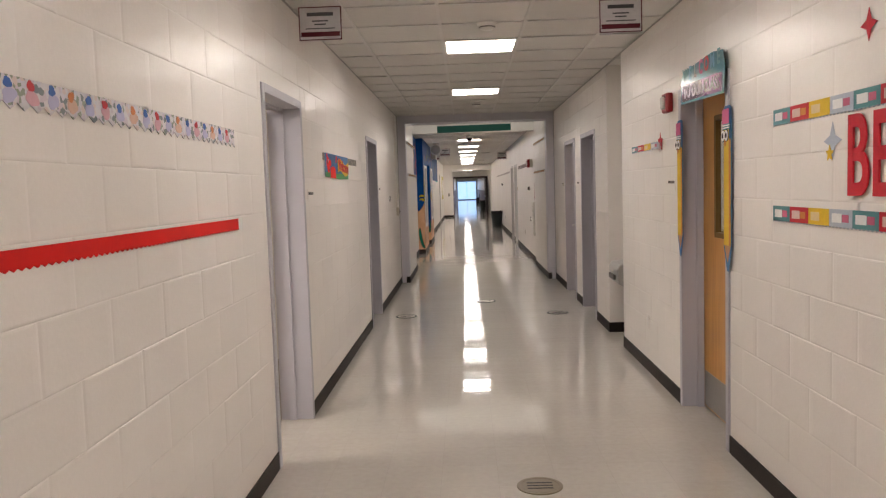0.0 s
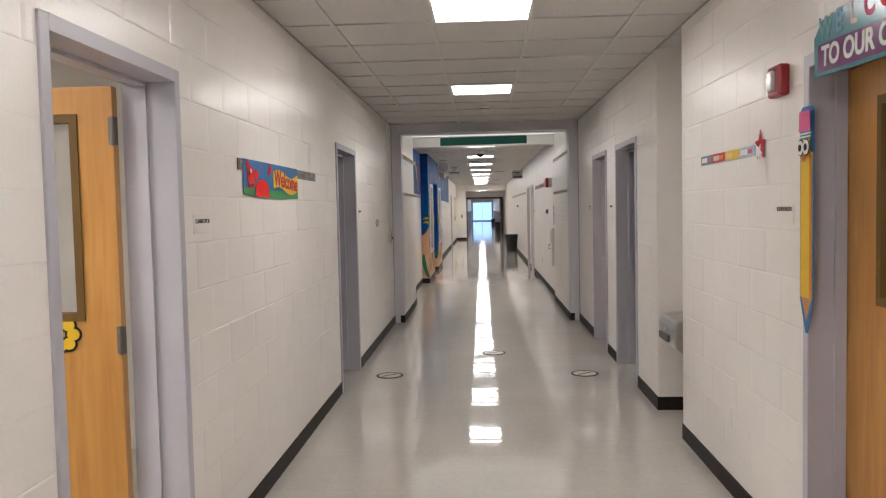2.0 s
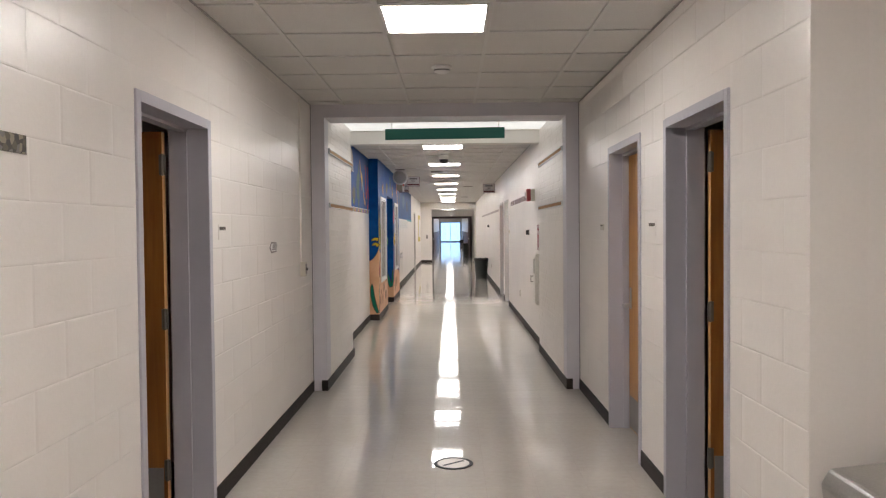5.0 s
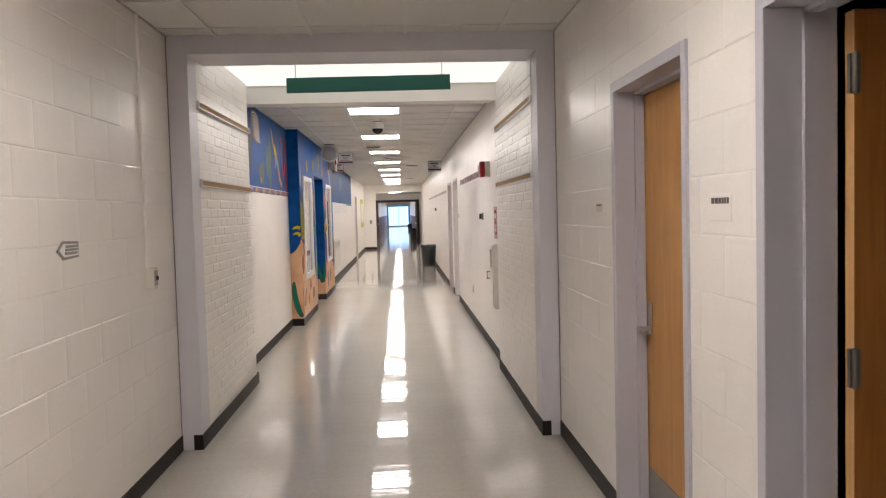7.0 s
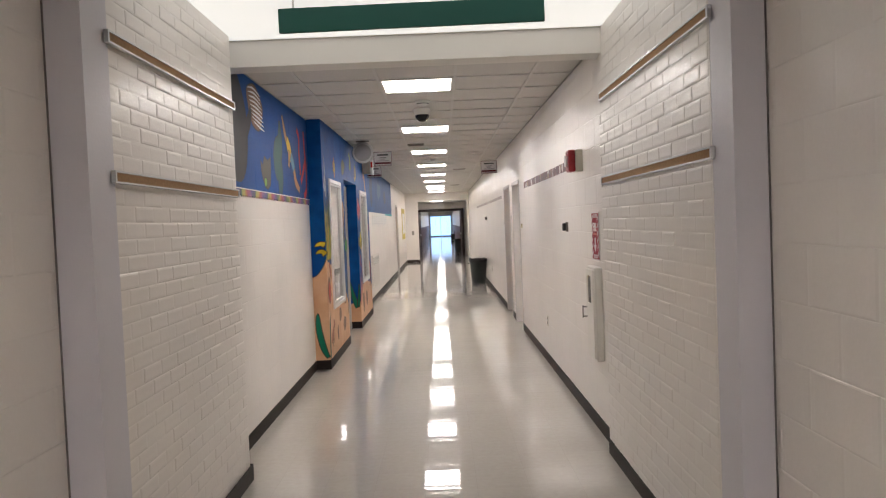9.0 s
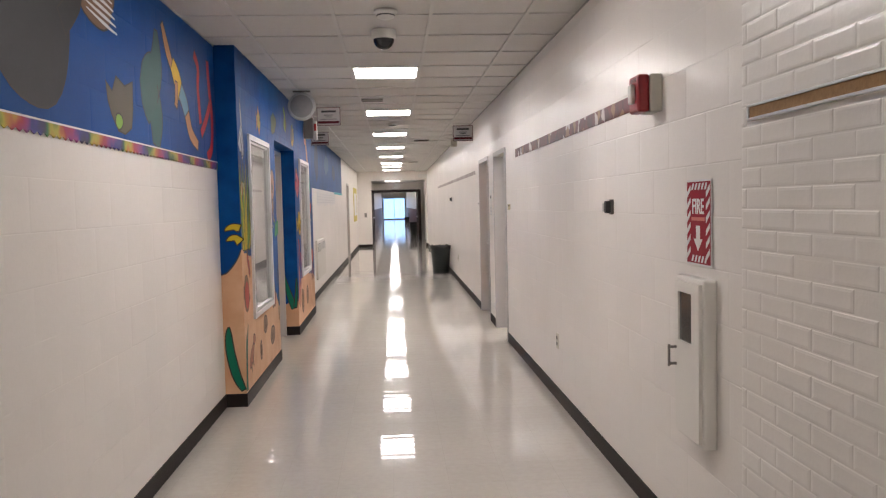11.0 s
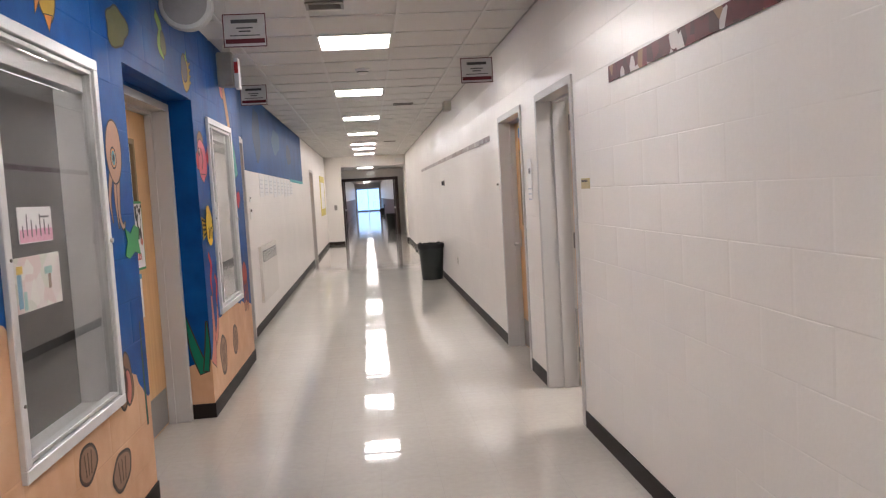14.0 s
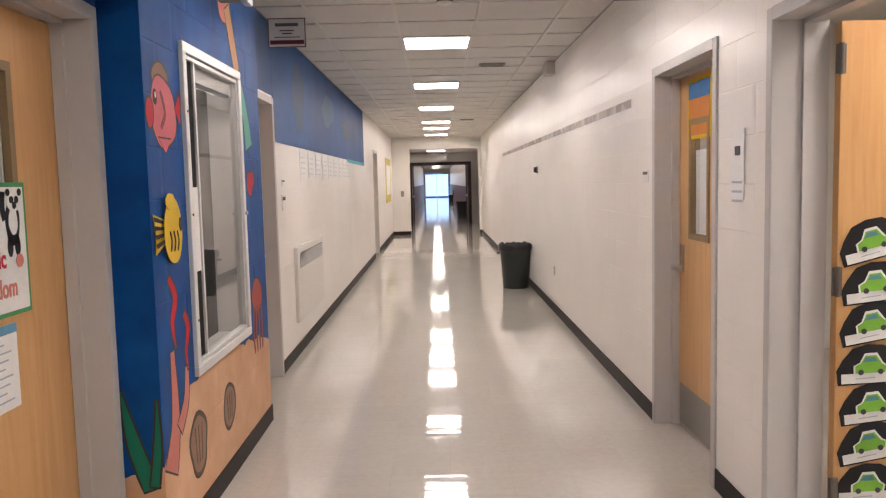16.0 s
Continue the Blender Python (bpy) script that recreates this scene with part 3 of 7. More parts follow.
def door(name, label, x, side, d, frame_mat=FRAME, deep=T, setback=0.14):
    """A pressed metal frame round an opening in a wall along y. d: outer near and far edge."""
    ob = empty(name, label, "door", kind="structure")
    s = side
    top = TOPS.get(d, DOOR_H)
    F = 0.012                       # proud of the wall
    for nm, y0, y1 in (("jamb", d[0], d[0] + JAMB), ("jamb", d[1] - JAMB, d[1])):
        bm = bmesh.new()
        xa, xb = sorted((x - s * F, x + s * (deep + F)))
        box(bm, xa, xb, y0, y1, 0, top)
        bevel(bm, 0.003, 1)
        # the stop
        sx = sorted((x + s * (setback - 0.05), x + s * (setback - 0.004)))
        box(bm, *sx, *((y1, y1 + 0.016) if y0 == d[0] else (y0 - 0.016, y0)), 0, top - JAMB)
        part(nm, bm, frame_mat, ob)
    bm = bmesh.new()
    xa, xb = sorted((x - s * F, x + s * (deep + F)))
    box(bm, xa, xb, d[0] + JAMB, d[1] - JAMB, top - JAMB, top)
    sx = sorted((x + s * (setback - 0.05), x + s * (setback - 0.004)))
    box(bm, *sx, d[0] + JAMB, d[1] - JAMB, top - JAMB - 0.016, top - JAMB)
    part("head", bm, frame_mat, ob)
    return ob


def open_door(name, label, x, side, d, material, lite, swing=90, frame_mat=FRAME, setback=0.155, kick=True):
    """Hinged on the far jamb, swung into the room; the face that shows is turned to -y."""
    ob = door(name, label, x, side, d, frame_mat, setback=setback)
    w = d[1] - d[0] - 2 * JAMB - 0.006
    piv = Matrix.Translation((x + side * (setback + 0.072), d[1] - JAMB - 0.012, 0))
    turn = pose(0, -0.045, 0, 0, 0, 0)
    holder = leaf(ob, w, material, lite, kick=kick, lever=False, height=TOPS.get(d, DOOR_H) - 0.07)
    if side < 0:
        holder.matrix_basis = piv @ pose(0, 0, 0, 0, 0, -(90 - swing)) @ Matrix.Scale(-1, 4, (1, 0, 0)) @ turn
    else:
        holder.matrix_basis = piv @ pose(0, 0, 0, 0, 0, (90 - swing)) @ turn
    slab("leaf_edge", WOOD_PALE, -0.0015, 0.0, 0.001, 0.044, 0.012, TOPS.get(d, DOOR_H) - 0.072, holder, "pale wood hinge edge")
    for z in (0.25, 1.08, 1.92):
        hinge(holder, z)
    return ob, holder


def closed_door(name, label, x, side, d, material, lite, frame_mat=FRAME, setback=0.14, lever_far=True, kick=True):
    """Shut, standing back in its frame; the face is turned to the corridor. lever_far: the lever is at the far edge."""
    ob = door(name, label, x, side, d, frame_mat, setback=setback)
    w = d[1] - d[0] - 2 * JAMB - 0.006
    lf = leaf(ob, w, material, lite, kick=kick, height=TOPS.get(d, DOOR_H) - 0.07)
    xx = x + side * setback
    if side < 0:      # faces +x, u runs along +y
        m = pose(xx, d[0] + JAMB + 0.003, 0, 0, 0, 90)
        if not lever_far:
            m = pose(xx, d[1] - JAMB - 0.003, 0, 0, 0, 90) @ Matrix.Scale(-1, 4, (1, 0, 0))
    else:             # faces -x, u runs along -y
        m = pose(xx, d[1] - JAMB - 0.003, 0, 0, 0, -90)
        if lever_far:
            m = pose(xx, d[0] + JAMB + 0.003, 0, 0, 0, -90) @ Matrix.Scale(-1, 4, (1, 0, 0))
    lf.matrix_basis = m
    return ob, lf


DOOR_L1, LEAF_L1 = open_door("door_1", "open orange wood classroom door in a grey metal frame", XL, -1, L1, WOOD, (0.155, 0.55, 1.17, 1.98))
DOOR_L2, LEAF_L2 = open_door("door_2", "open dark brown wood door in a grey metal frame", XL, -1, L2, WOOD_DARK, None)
DOOR_R1, LEAF_R1 = closed_door("door_3", "closed orange wood classroom door with a tall window", XR, 1, R1, WOOD, (0.26, 0.75, 1.20, 1.955), lever_far=False)
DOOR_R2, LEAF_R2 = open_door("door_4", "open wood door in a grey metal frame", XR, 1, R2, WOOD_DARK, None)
DOOR_R3, LEAF_R3 = closed_door("door_5", "closed plain wood door with a lever handle", XR, 1, R3, WOOD, None)
DOOR_R6, LEAF_R6 = open_door("door_6", "open pale wood classroom door hung with paper name tags", XR2, 1, R6, WOOD_PALE, (0.22, 0.60, 1.22, 1.88), frame_mat=FRAME2)
DOOR_R7, LEAF_R7 = closed_door("door_7", "closed pale wood classroom door with window and poster", XR2, 1, R7, WOOD_PALE, (0.46, 0.76, 1.15, 1.80), frame_mat=FRAME2)
DOOR_LM, LEAF_LM = closed_door("door_8", "closed pale wood door between the painted showcases", XL2, -1, LM, WOOD_PALE, (0.31, 0.72, 1.48, 1.91), frame_mat=FRAME2, lever_far=False)
DOOR_L6, LEAF_L6 = closed_door("door_9", "closed wood door in a grey frame past the mural", XL2, -1, L6, WOOD_PALE, None, frame_mat=FRAME2)
DOOR_L7, LEAF_L7 = closed_door("door_10", "closed grey-framed door far down the corridor", XL2, -1, L7, WOOD_PALE, None, frame_mat=FRAME2)


# ---- rooms behind the doors ----
def room(name, x, side, y0, y1, deep=3.4, light=False):
    """A plain room shell beyond a corridor wall, open towards the doorway. light: whether, or how far in, unseen lamps
    are added.
    """
    bm = bmesh.new()
    a, b = x + side * T, x + side * (T + deep)
    xa, xb = sorted((a, b))
    box(bm, xa, xb, y0 - 0.1, y0, 0, 3.0)
    box(bm, xa, xb, y1, y1 + 0.1, 0, 3.0)
    box(bm, *sorted((b, b + side * 0.1)), y0, y1, 0, 3.0)
    box(bm, xa, xb, y0, y1, 2.72, 2.8)
    tagged(part(name, bm, ROOM), "plain painted walls of a side room", "wall", kind="structure")
    # lamp copies added out of view, to brighten the doorway and open leaf
    if light:
        for k in (light if isinstance(light, tuple) else (1.3,)):
            copy_thing(lamp, pose((x + side * (T + k)) if side > 0 else (x + side * (T + k) - 0.61), (y0 + y1) / 2 - 1.2, 2.70))


room("wall_room_a", XL, -1, 2.6, 7.2, light=(0.7, 1.5, 2.3))
room("wall_room_b", XL, -1, 7.4, 10.6)
room("wall_room_c", XR, 1, 8.35, 10.2, deep=2.2)
room("wall_room_d", XR2, 1, 19.0, 25.5, light=(0.5, 1.4, 2.3))
room("wall_room_e", XR, 1, 3.4, 6.9, deep=2.0)
room("wall_room_f", XR, 1, 10.3, 12.8, deep=2.0)
room("wall_room_h", XL2 - 0.3, -1, 20.5, 21.93, deep=2.0)


# ---- paper and paint goods ----
def speckle(name, colors, scale, rough=0.4, stretch=(1, 1, 1)):
    """Printed paper: patches of several colours."""
    m = mat(name, colors[0], rough)
    nt = m.node_tree
    b = nt.nodes["Principled BSDF"]
    geo = nt.nodes.new("ShaderNodeNewGeometry")
    mp = nt.nodes.new("ShaderNodeMapping")
    mp.inputs["Scale"].default_value = stretch
    nt.links.new(geo.outputs["Position"], mp.inputs["Vector"])
    v = nt.nodes.new("ShaderNodeTexVoronoi")
    v.inputs["Scale"].default_value = scale
    nt.links.new(mp.outputs[0], v.inputs["Vector"])
    sp = nt.nodes.new("ShaderNodeSeparateColor")
    nt.links.new(v.outputs["Color"], sp.inputs[0])
    r = nt.nodes.new("ShaderNodeValToRGB")
    r.color_ramp.interpolation = "CONSTANT"
    r.color_ramp.elements[0].color = (*colors[0], 1)
    r.color_ramp.elements[1].position, r.color_ramp.elements[1].color = 0.999, (*colors[-1], 1)
    for i, c in enumerate(colors[1:], 1):
        r.color_ramp.elements.new(i / len(colors)).color = (*c, 1)
    nt.links.new(sp.outputs[0], r.inputs[0])
    nt.links.new(r.outputs[0], b.inputs["Base Color"])
    return m


def rainbow_mat(name):
    """Shiny paper printed with rainbow colours that run into each other along the wall."""
    m = mat(name, (0.3, 0.02, 0.2), 0.3)
    nt = m.node_tree
    b = nt.nodes["Principled BSDF"]
    b.inputs["Specular IOR Level"].default_value = 0.3
    geo = nt.nodes.new("ShaderNodeNewGeometry")
    sep = nt.nodes.new("ShaderNodeSeparateXYZ")
    nt.links.new(geo.outputs["Position"], sep.inputs[0])
    wob = nt.nodes.new("ShaderNodeTexNoise")
    wob.inputs["Scale"].default_value = 7
    nt.links.new(geo.outputs["Position"], wob.inputs["Vector"])
    run = nt.nodes.new("ShaderNodeMath")
    run.operation = "MULTIPLY_ADD"
    nt.links.new(sep.outputs["Y"], run.inputs[0])
    run.inputs[1].default_value = 2.4
    nt.links.new(wob.outputs["Fac"], run.inputs[2])
    turn = nt.nodes.new("ShaderNodeMath")
    turn.operation = "FRACT"
    nt.links.new(run.outputs[0], turn.inputs[0])
    ramp = nt.nodes.new("ShaderNodeValToRGB")
    hues = ((0.0, (0.020, 0.015, 0.20)), (0.14, (0.012, 0.012, 0.05)), (0.26, (0.02, 0.14, 0.03)), (0.40, (0.42, 0.36, 0.02)), (0.52, (0.46, 0.16, 0.02)), (0.64, (0.36, 0.015, 0.03)), (0.80, (0.26, 0.015, 0.16)), (1.0, (0.020, 0.015, 0.20)))
    e = ramp.color_ramp.elements
    e[0].color, e[1].color = (*hues[0][1], 1), (*hues[-1][1], 1)
    for p, c in hues[1:-1]:
        e.new(p).color = (*c, 1)
    nt.links.new(turn.outputs[0], ramp.inputs[0])
    nt.links.new(ramp.outputs[0], b.inputs["Base Color"])
    return m


FLORAL = speckle("floral_paper", [(0.66, 0.62, 0.66), (0.60, 0.52, 0.58), (0.66, 0.64, 0.66), (0.25, 0.29, 0.22), (0.62, 0.60, 0.66), (0.66, 0.55, 0.52), (0.16, 0.19, 0.20), (0.66, 0.62, 0.64)], 62)
RAINBOW = rainbow_mat("rainbow_paper")
# maroon print; the palest tone is glare on the foil, put into the colour
FOIL = speckle("foil_glint_print", [(0.085, 0.012, 0.015), (0.12, 0.016, 0.02), (0.05, 0.01, 0.01), (0.10, 0.016, 0.018), (0.24, 0.13, 0.07), (0.09, 0.014, 0.016), (0.50, 0.45, 0.43), (0.07, 0.012, 0.014), (0.09, 0.012, 0.014), (0.05, 0.01, 0.012)], 17, 0.35, (1, 1, 0.8))
FOIL.node_tree.nodes["Principled BSDF"].inputs["Specular IOR Level"].default_value = 0.15
DARKPRINT = speckle("dark_print", [(0.05, 0.045, 0.035), (0.25, 0.22, 0.16), (0.04, 0.04, 0.035), (0.10, 0.085, 0.06), (0.16, 0.15, 0.14)], 50)
SKETCH = speckle("crayon_art", [(0.72, 0.62, 0.60), (0.68, 0.52, 0.50), (0.74, 0.70, 0.64), (0.60, 0.60, 0.50), (0.72, 0.66, 0.62)], 14)


def scallops(length, height, pitch=0.03, tooth=0.008, slant=0.0):
    """Outline of a border strip with a toothed lower edge; u from 0."""
    n = max(4, int(length / pitch) * 2)
    low = [(length * i / n, (tooth if i % 2 else 0.0) + slant * i / n) for i in range(n + 1)]
    return low + [(length, height + slant), (0, height)]


def strip(name, label, m, length, height, material, tooth=0.008, pitch=0.03, depth=0.003, category="wall decoration", slant=0.0):
    bm = bmesh.new()
    plate(bm, scallops(length, height, pitch, tooth, slant), depth, 0, 0.0055)
    ob = part(name, bm, material)
    ob.matrix_basis = m
    return tagged(ob, label, category)


def star_pts(cx, cy, r, inner, points=5, turn=90):
    return [(cx + (r if i % 2 == 0 else inner) * math.cos(radians(turn + 180 * i / points)), cy + (r if i % 2 == 0 else inner) * math.sin(radians(turn + 180 * i / points))) for i in range(2 * points)]


def cutout(name, label, m, shapes, category="wall decoration", parent=None, lift=0.0055, step=0.0022):
    """A thing made of flat layers: (part name, outline, material), each a little over the one before."""
    first = None
    for i, (nm, pts, material) in enumerate(shapes):
        bm = bmesh.new()
        plate(bm, pts, step, 0, lift + step * i)
        ob = part(nm if first else name, bm, material, first)
        if first is None:
            first = ob
            ob.parent = parent
            ob.matrix_basis = m
    return tagged(first, label, category) if parent is None else tagged(first, label)


W_INK = paint("black_ink", (0.02, 0.02, 0.022))
W_WHITE = paint("white_card", (0.76, 0.75, 0.74))
W_RED = paint("red_card", (0.52, 0.02, 0.035))
W_YEL = paint("yellow_card", (0.72, 0.47, 0.03))
W_TEAL = paint("teal_card", (0.10, 0.26, 0.28))
W_GREY = paint("grey_blue_card", (0.42, 0.46, 0.54))
W_ORG = paint("orange_card", (0.60, 0.22, 0.05))
W_PINK = paint("pink_card", (0.60, 0.10, 0.25))
W_BLUE = paint("blue_card", (0.04, 0.16, 0.38))
W_GRN = paint("green_card", (0.06, 0.28, 0.10))
W_SKIN = paint("tan_paint", (0.50, 0.26, 0.12))
W_DGREY = paint("dark_grey_paint", (0.065, 0.065, 0.07))
W_OLIVE = paint("olive_paint", (0.13, 0.13, 0.06))
W_SALMON = paint("salmon_paint", (0.60, 0.20, 0.16))
W_BROWN = paint("brown_paint", (0.22, 0.12, 0.07))
W_LBLUE = paint("light_blue_paint", (0.12, 0.30, 0.45))
W_SEAGRN = paint("sea_green_paint", (0.01, 0.17, 0.10))
W_LIME = paint("lime_paint", (0.20, 0.36, 0.06))


def segmented_border(name, label, m, length, height, order, unit=0.14):
    """A toothed border whose printed blocks change colour along it."""
    ob = strip(name, label, m, length, height, W_GREY)
    x, i = 0.0, 0
    while x < length - 0.02:
        w = min(unit, length - x)
        bm = bmesh.new()
        plate(bm, [(x + 0.001, 0.006), (x + w - 0.001, 0.006), (x + w - 0.001, height), (x + 0.001, height)], 0.001, 0, 0.0086)
        part("printed_block", bm, order[i % len(order)], ob)
        bm = bmesh.new()
        plate(bm, [(x + 0.025, height * 0.3), (x + w * 0.55, height * 0.3), (x + w * 0.55, height * 0.78), (x + 0.025, height * 0.78)], 0.001, 0, 0.0097)
        part("printed_label", bm, (W_WHITE, paint("pale_pink_card", (0.68, 0.50, 0.46)), paint("pale_yellow_card", (0.70, 0.56, 0.32)), W_WHITE)[i % 4], ob)
        if i % 4 != 2:
            bm = bmesh.new()
            plate(bm, [(x + w * 0.58, height * 0.34), (x + w * 0.85, height * 0.34), (x + w * 0.85, height * 0.74), (x + w * 0.58, height * 0.74)], 0.001, 0, 0.0097)
            part("printed_label", bm, (paint("rose_card", (0.52, 0.12, 0.20)), W_ORG, W_YEL, paint("rose_card", (0.52, 0.12, 0.20)))[i % 4], ob)
        x += w
        i += 1
    return ob


# ---- first corridor, left wall ----
flo = strip("floral_border", "floral print paper border strip with a wavy edge", on_left(XL, 0.3, 1.785), 3.41, 0.082, FLORAL, pitch=0.06, tooth=0.017)
FLOWERS = ((paint("flower_red", (0.55, 0.03, 0.04)), paint("petal_pink", (0.66, 0.36, 0.42))), (paint("flower_blue", (0.05, 0.13, 0.42)), paint("petal_lavender", (0.48, 0.46, 0.64))), (paint("flower_orange", (0.66, 0.22, 0.08)), paint("petal_peach", (0.68, 0.44, 0.34))), (paint("flower_blue", (0.05, 0.13, 0.42)), paint("petal_lavender", (0.48, 0.46, 0.64))))
frand = random.Random(27)
for k in range(33):
    u = 0.06 + 0.101 * k
    head_ink, petal_ink = FLOWERS[k % 4]
    for nm, pts, mm, lf in (("printed_petals", blob(u + 0.006, 0.036 + frand.uniform(-0.003, 0.003), 0.030, 0.020, 0.18, seed=k), petal_ink, 0.0086), ("printed_flower", blob(u, 0.064 + frand.uniform(-0.004, 0.003), 0.017, 0.014, 0.2, seed=k + 50), head_ink, 0.0092)):
        bm = bmesh.new()
        plate(bm, pts, 0.0005, 0, lf)
        part(nm, bm, mm, flo)
strip("red_border", "bright red paper border strip with a toothed edge", on_left(XL, 0.3, 1.39), 3.41, 0.055, RED, pitch=0.035)


def plaque(m, label, words, w=0.2, h=0.08, material=PLASTIC_W, size=0.026):
    bm = bmesh.new()
    box(bm, -w / 2, w / 2, -0.006, 0, -h / 2, h / 2)
    bevel(bm, 0.001, 1)
    ob = part("room_sign", bm, material)
    ob.matrix_basis = m
    tagged(ob, label, "room sign")
    if words:
        text("letters", words, size, W_INK, ob, 0, h * 0.12, 0.0065, 0.0006, 0.95)
    else:
        words_at = random.Random(int(w * 1000))
        u = -w * 0.42
        while u < w * 0.36:
            n = words_at.uniform(0.06, 0.16) * w
            bm = bmesh.new()
            plate(bm, [(u, h * 0.14), (min(u + n, w * 0.42), h * 0.14), (min(u + n, w * 0.42), h * 0.36), (u, h * 0.36)], 0.001, 0, 0.0062)
            part("printed_word", bm, paint("sign_ink", (0.10, 0.085, 0.07)), ob)
            u += n + w * 0.03
    return ob


plaque(on_left(XL - 0.0, 5.50, 1.54), "beige room number sign beside a classroom door", "CLASSROOM 36", 0.21, 0.085, WALL)
plaque(on_left(XL, 9.95, 1.55), "small beige room sign with dark lettering", "", 0.15, 0.09, WALL)
plaque(on_right(XR, 5.60, 1.53), "small beige room sign beside the decorated door", "", 0.2, 0.085, WALL)
plaque(on_right(XR, 10.17, 1.55), "small beige room sign between two doors", "", 0.17, 0.09, WALL)
plaque(on_right(XR, 11.74, 1.56), "small beige room sign beside a plain door", "", 0.14, 0.05, PLASTIC_G)
plaque(on_right(XR2, 20.83, 1.48), "brass coloured room sign beside an open door", "", 0.16, 0.06, paint("brass_plate", (0.50, 0.40, 0.18), 0.35))
plaque(on_right(XR2, 23.81, 1.50), "small pale room sign with a dark line", "", 0.13, 0.08, PLASTIC_W)

bar = cutout("banner_strip", "black and gold print paper strip behind a banner", on_left(XL, 6.02, 1.805), [("banner_strip", [(0, 0), (1.84, 0), (1.84, 0.06), (0, 0.06)], DARKPRINT)])
wav = [(0.56 + 0.6 * i / 10, 0.045 + 0.022 * math.sin(i * 0.62 + 0.4)) for i in range(11)]
wav += [(u, v + 0.105) for u, v in reversed(wav)]
ban = cutout("welcome_banner", "blue and green welcome banner with a red shape and yellow ribbon", on_left(XL, 6.10, 1.668), [
    ("welcome_banner", [(0, 0.012), (0.6, -0.004), (1.19, 0.0), (1.19, 0.2), (0, 0.2)], W_BLUE),
    ("grass_band", [(0, 0.012), (0.6, -0.004), (1.19, 0.0), (1.19, 0.05), (0.6, 0.042), (0, 0.05)], W_GRN),
    ("red_shape", ellipse(0.13, 0.12, 0.065, 0.05), RED), ("red_snout", ellipse(0.15, 0.075, 0.055, 0.03), RED), ("red_ear", ellipse(0.225, 0.125, 0.045, 0.028, 16), RED), ("red_ear", ellipse(0.075, 0.175, 0.022, 0.022, 14), RED),
    ("dark_spot", ellipse(0.10, 0.125, 0.016, 0.014, 12), W_INK), ("dark_spot", ellipse(0.145, 0.065, 0.03, 0.006, 12), W_INK), ("white_spot", ellipse(0.125, 0.14, 0.012, 0.012, 12), W_WHITE),
    ("red_body", [(0.20, 0.005), (0.47, 0.0), (0.44, 0.085), (0.33, 0.10), (0.22, 0.085)], RED),
    ("red_tail", ellipse(0.49, 0.16, 0.04, 0.022, 12, 40), RED),
    ("ribbon", wav, W_YEL)], lift=0.008, step=0.0008)
text("letters", "Welcome", 0.135, W_RED, ban, 0.86, 0.105, 0.0195, 0.003, 1.05, -3)

# ---- first corridor, right wall ----
order = [W_GREY, W_YEL, W_RED, W_TEAL]
for z, nm in ((1.80, "upper"), (1.353, "lower")):
    segmented_border("printed_border", "toothed paper border of teal, red, yellow and grey blocks", on_right(XR, 3.76, z), 3.4, 0.075, [W_TEAL, W_RED, W_YEL, W_GREY], 0.19)


def letter(ch, y, z, h, m=W_RED):
    me = text_mesh(ch, h * 1.37, m, 0.004, 0.006, 0.70)
    ob = new("wall_letter", me)
    ob.matrix_basis = on_right(XR - 0.0105, y, z) @ pose(0, 0, 0, 90, 0, 0)
    return tagged(ob, "large red cut-out letter " + ch + " on the wall", "wall letter", "red wall letters")


letter("B", 2.965, 1.618, 0.315)
letter("E", 2.79, 1.618, 0.315)
cutout("star_cutout", "red four-pointed paper star on the wall", on_right(XR, 2.90, 2.10), [("star_cutout", star_pts(0, 0, 0.06, 0.024, 4), W_RED)])
cutout("star_cutout", "grey-blue paper star with a small yellow star", on_right(XR, 3.17, 1.70), [("star_cutout", star_pts(0, 0, 0.075, 0.03, 4), W_GREY), ("small_star", star_pts(-0.02, -0.05, 0.035, 0.016, 5), W_YEL)])
cutout("bubble_letters", "white and salmon rounded paper lettering high on the wall", on_right(XR, 2.72, 2.04), [("bubble_letters", ellipse(0.0, 0, 0.055, 0.06), W_SALMON)] + [("white_shape", ellipse(u, dz, 0.045, 0.05), W_WHITE) for u, dz in ((0.0, 0.0), (0.10, 0.005), (0.20, 0.0), (0.30, 0.005))])

small = segmented_border("printed_border", "short printed paper border with a red star at its end", on_right(XR, 6.88, 1.805), 0.92, 0.055, [W_TEAL, W_RED, W_YEL, W_GREY], 0.23)
cutout("star_cutout", "red and white paper star at the end of a border", on_right(XR, 5.88, 1.85), [("star_cutout", star_pts(0, 0, 0.075, 0.036, 5), W_RED), ("white_star", star_pts(-0.015, -0.03, 0.045, 0.02, 5, 60), W_WHITE)], lift=0.010)


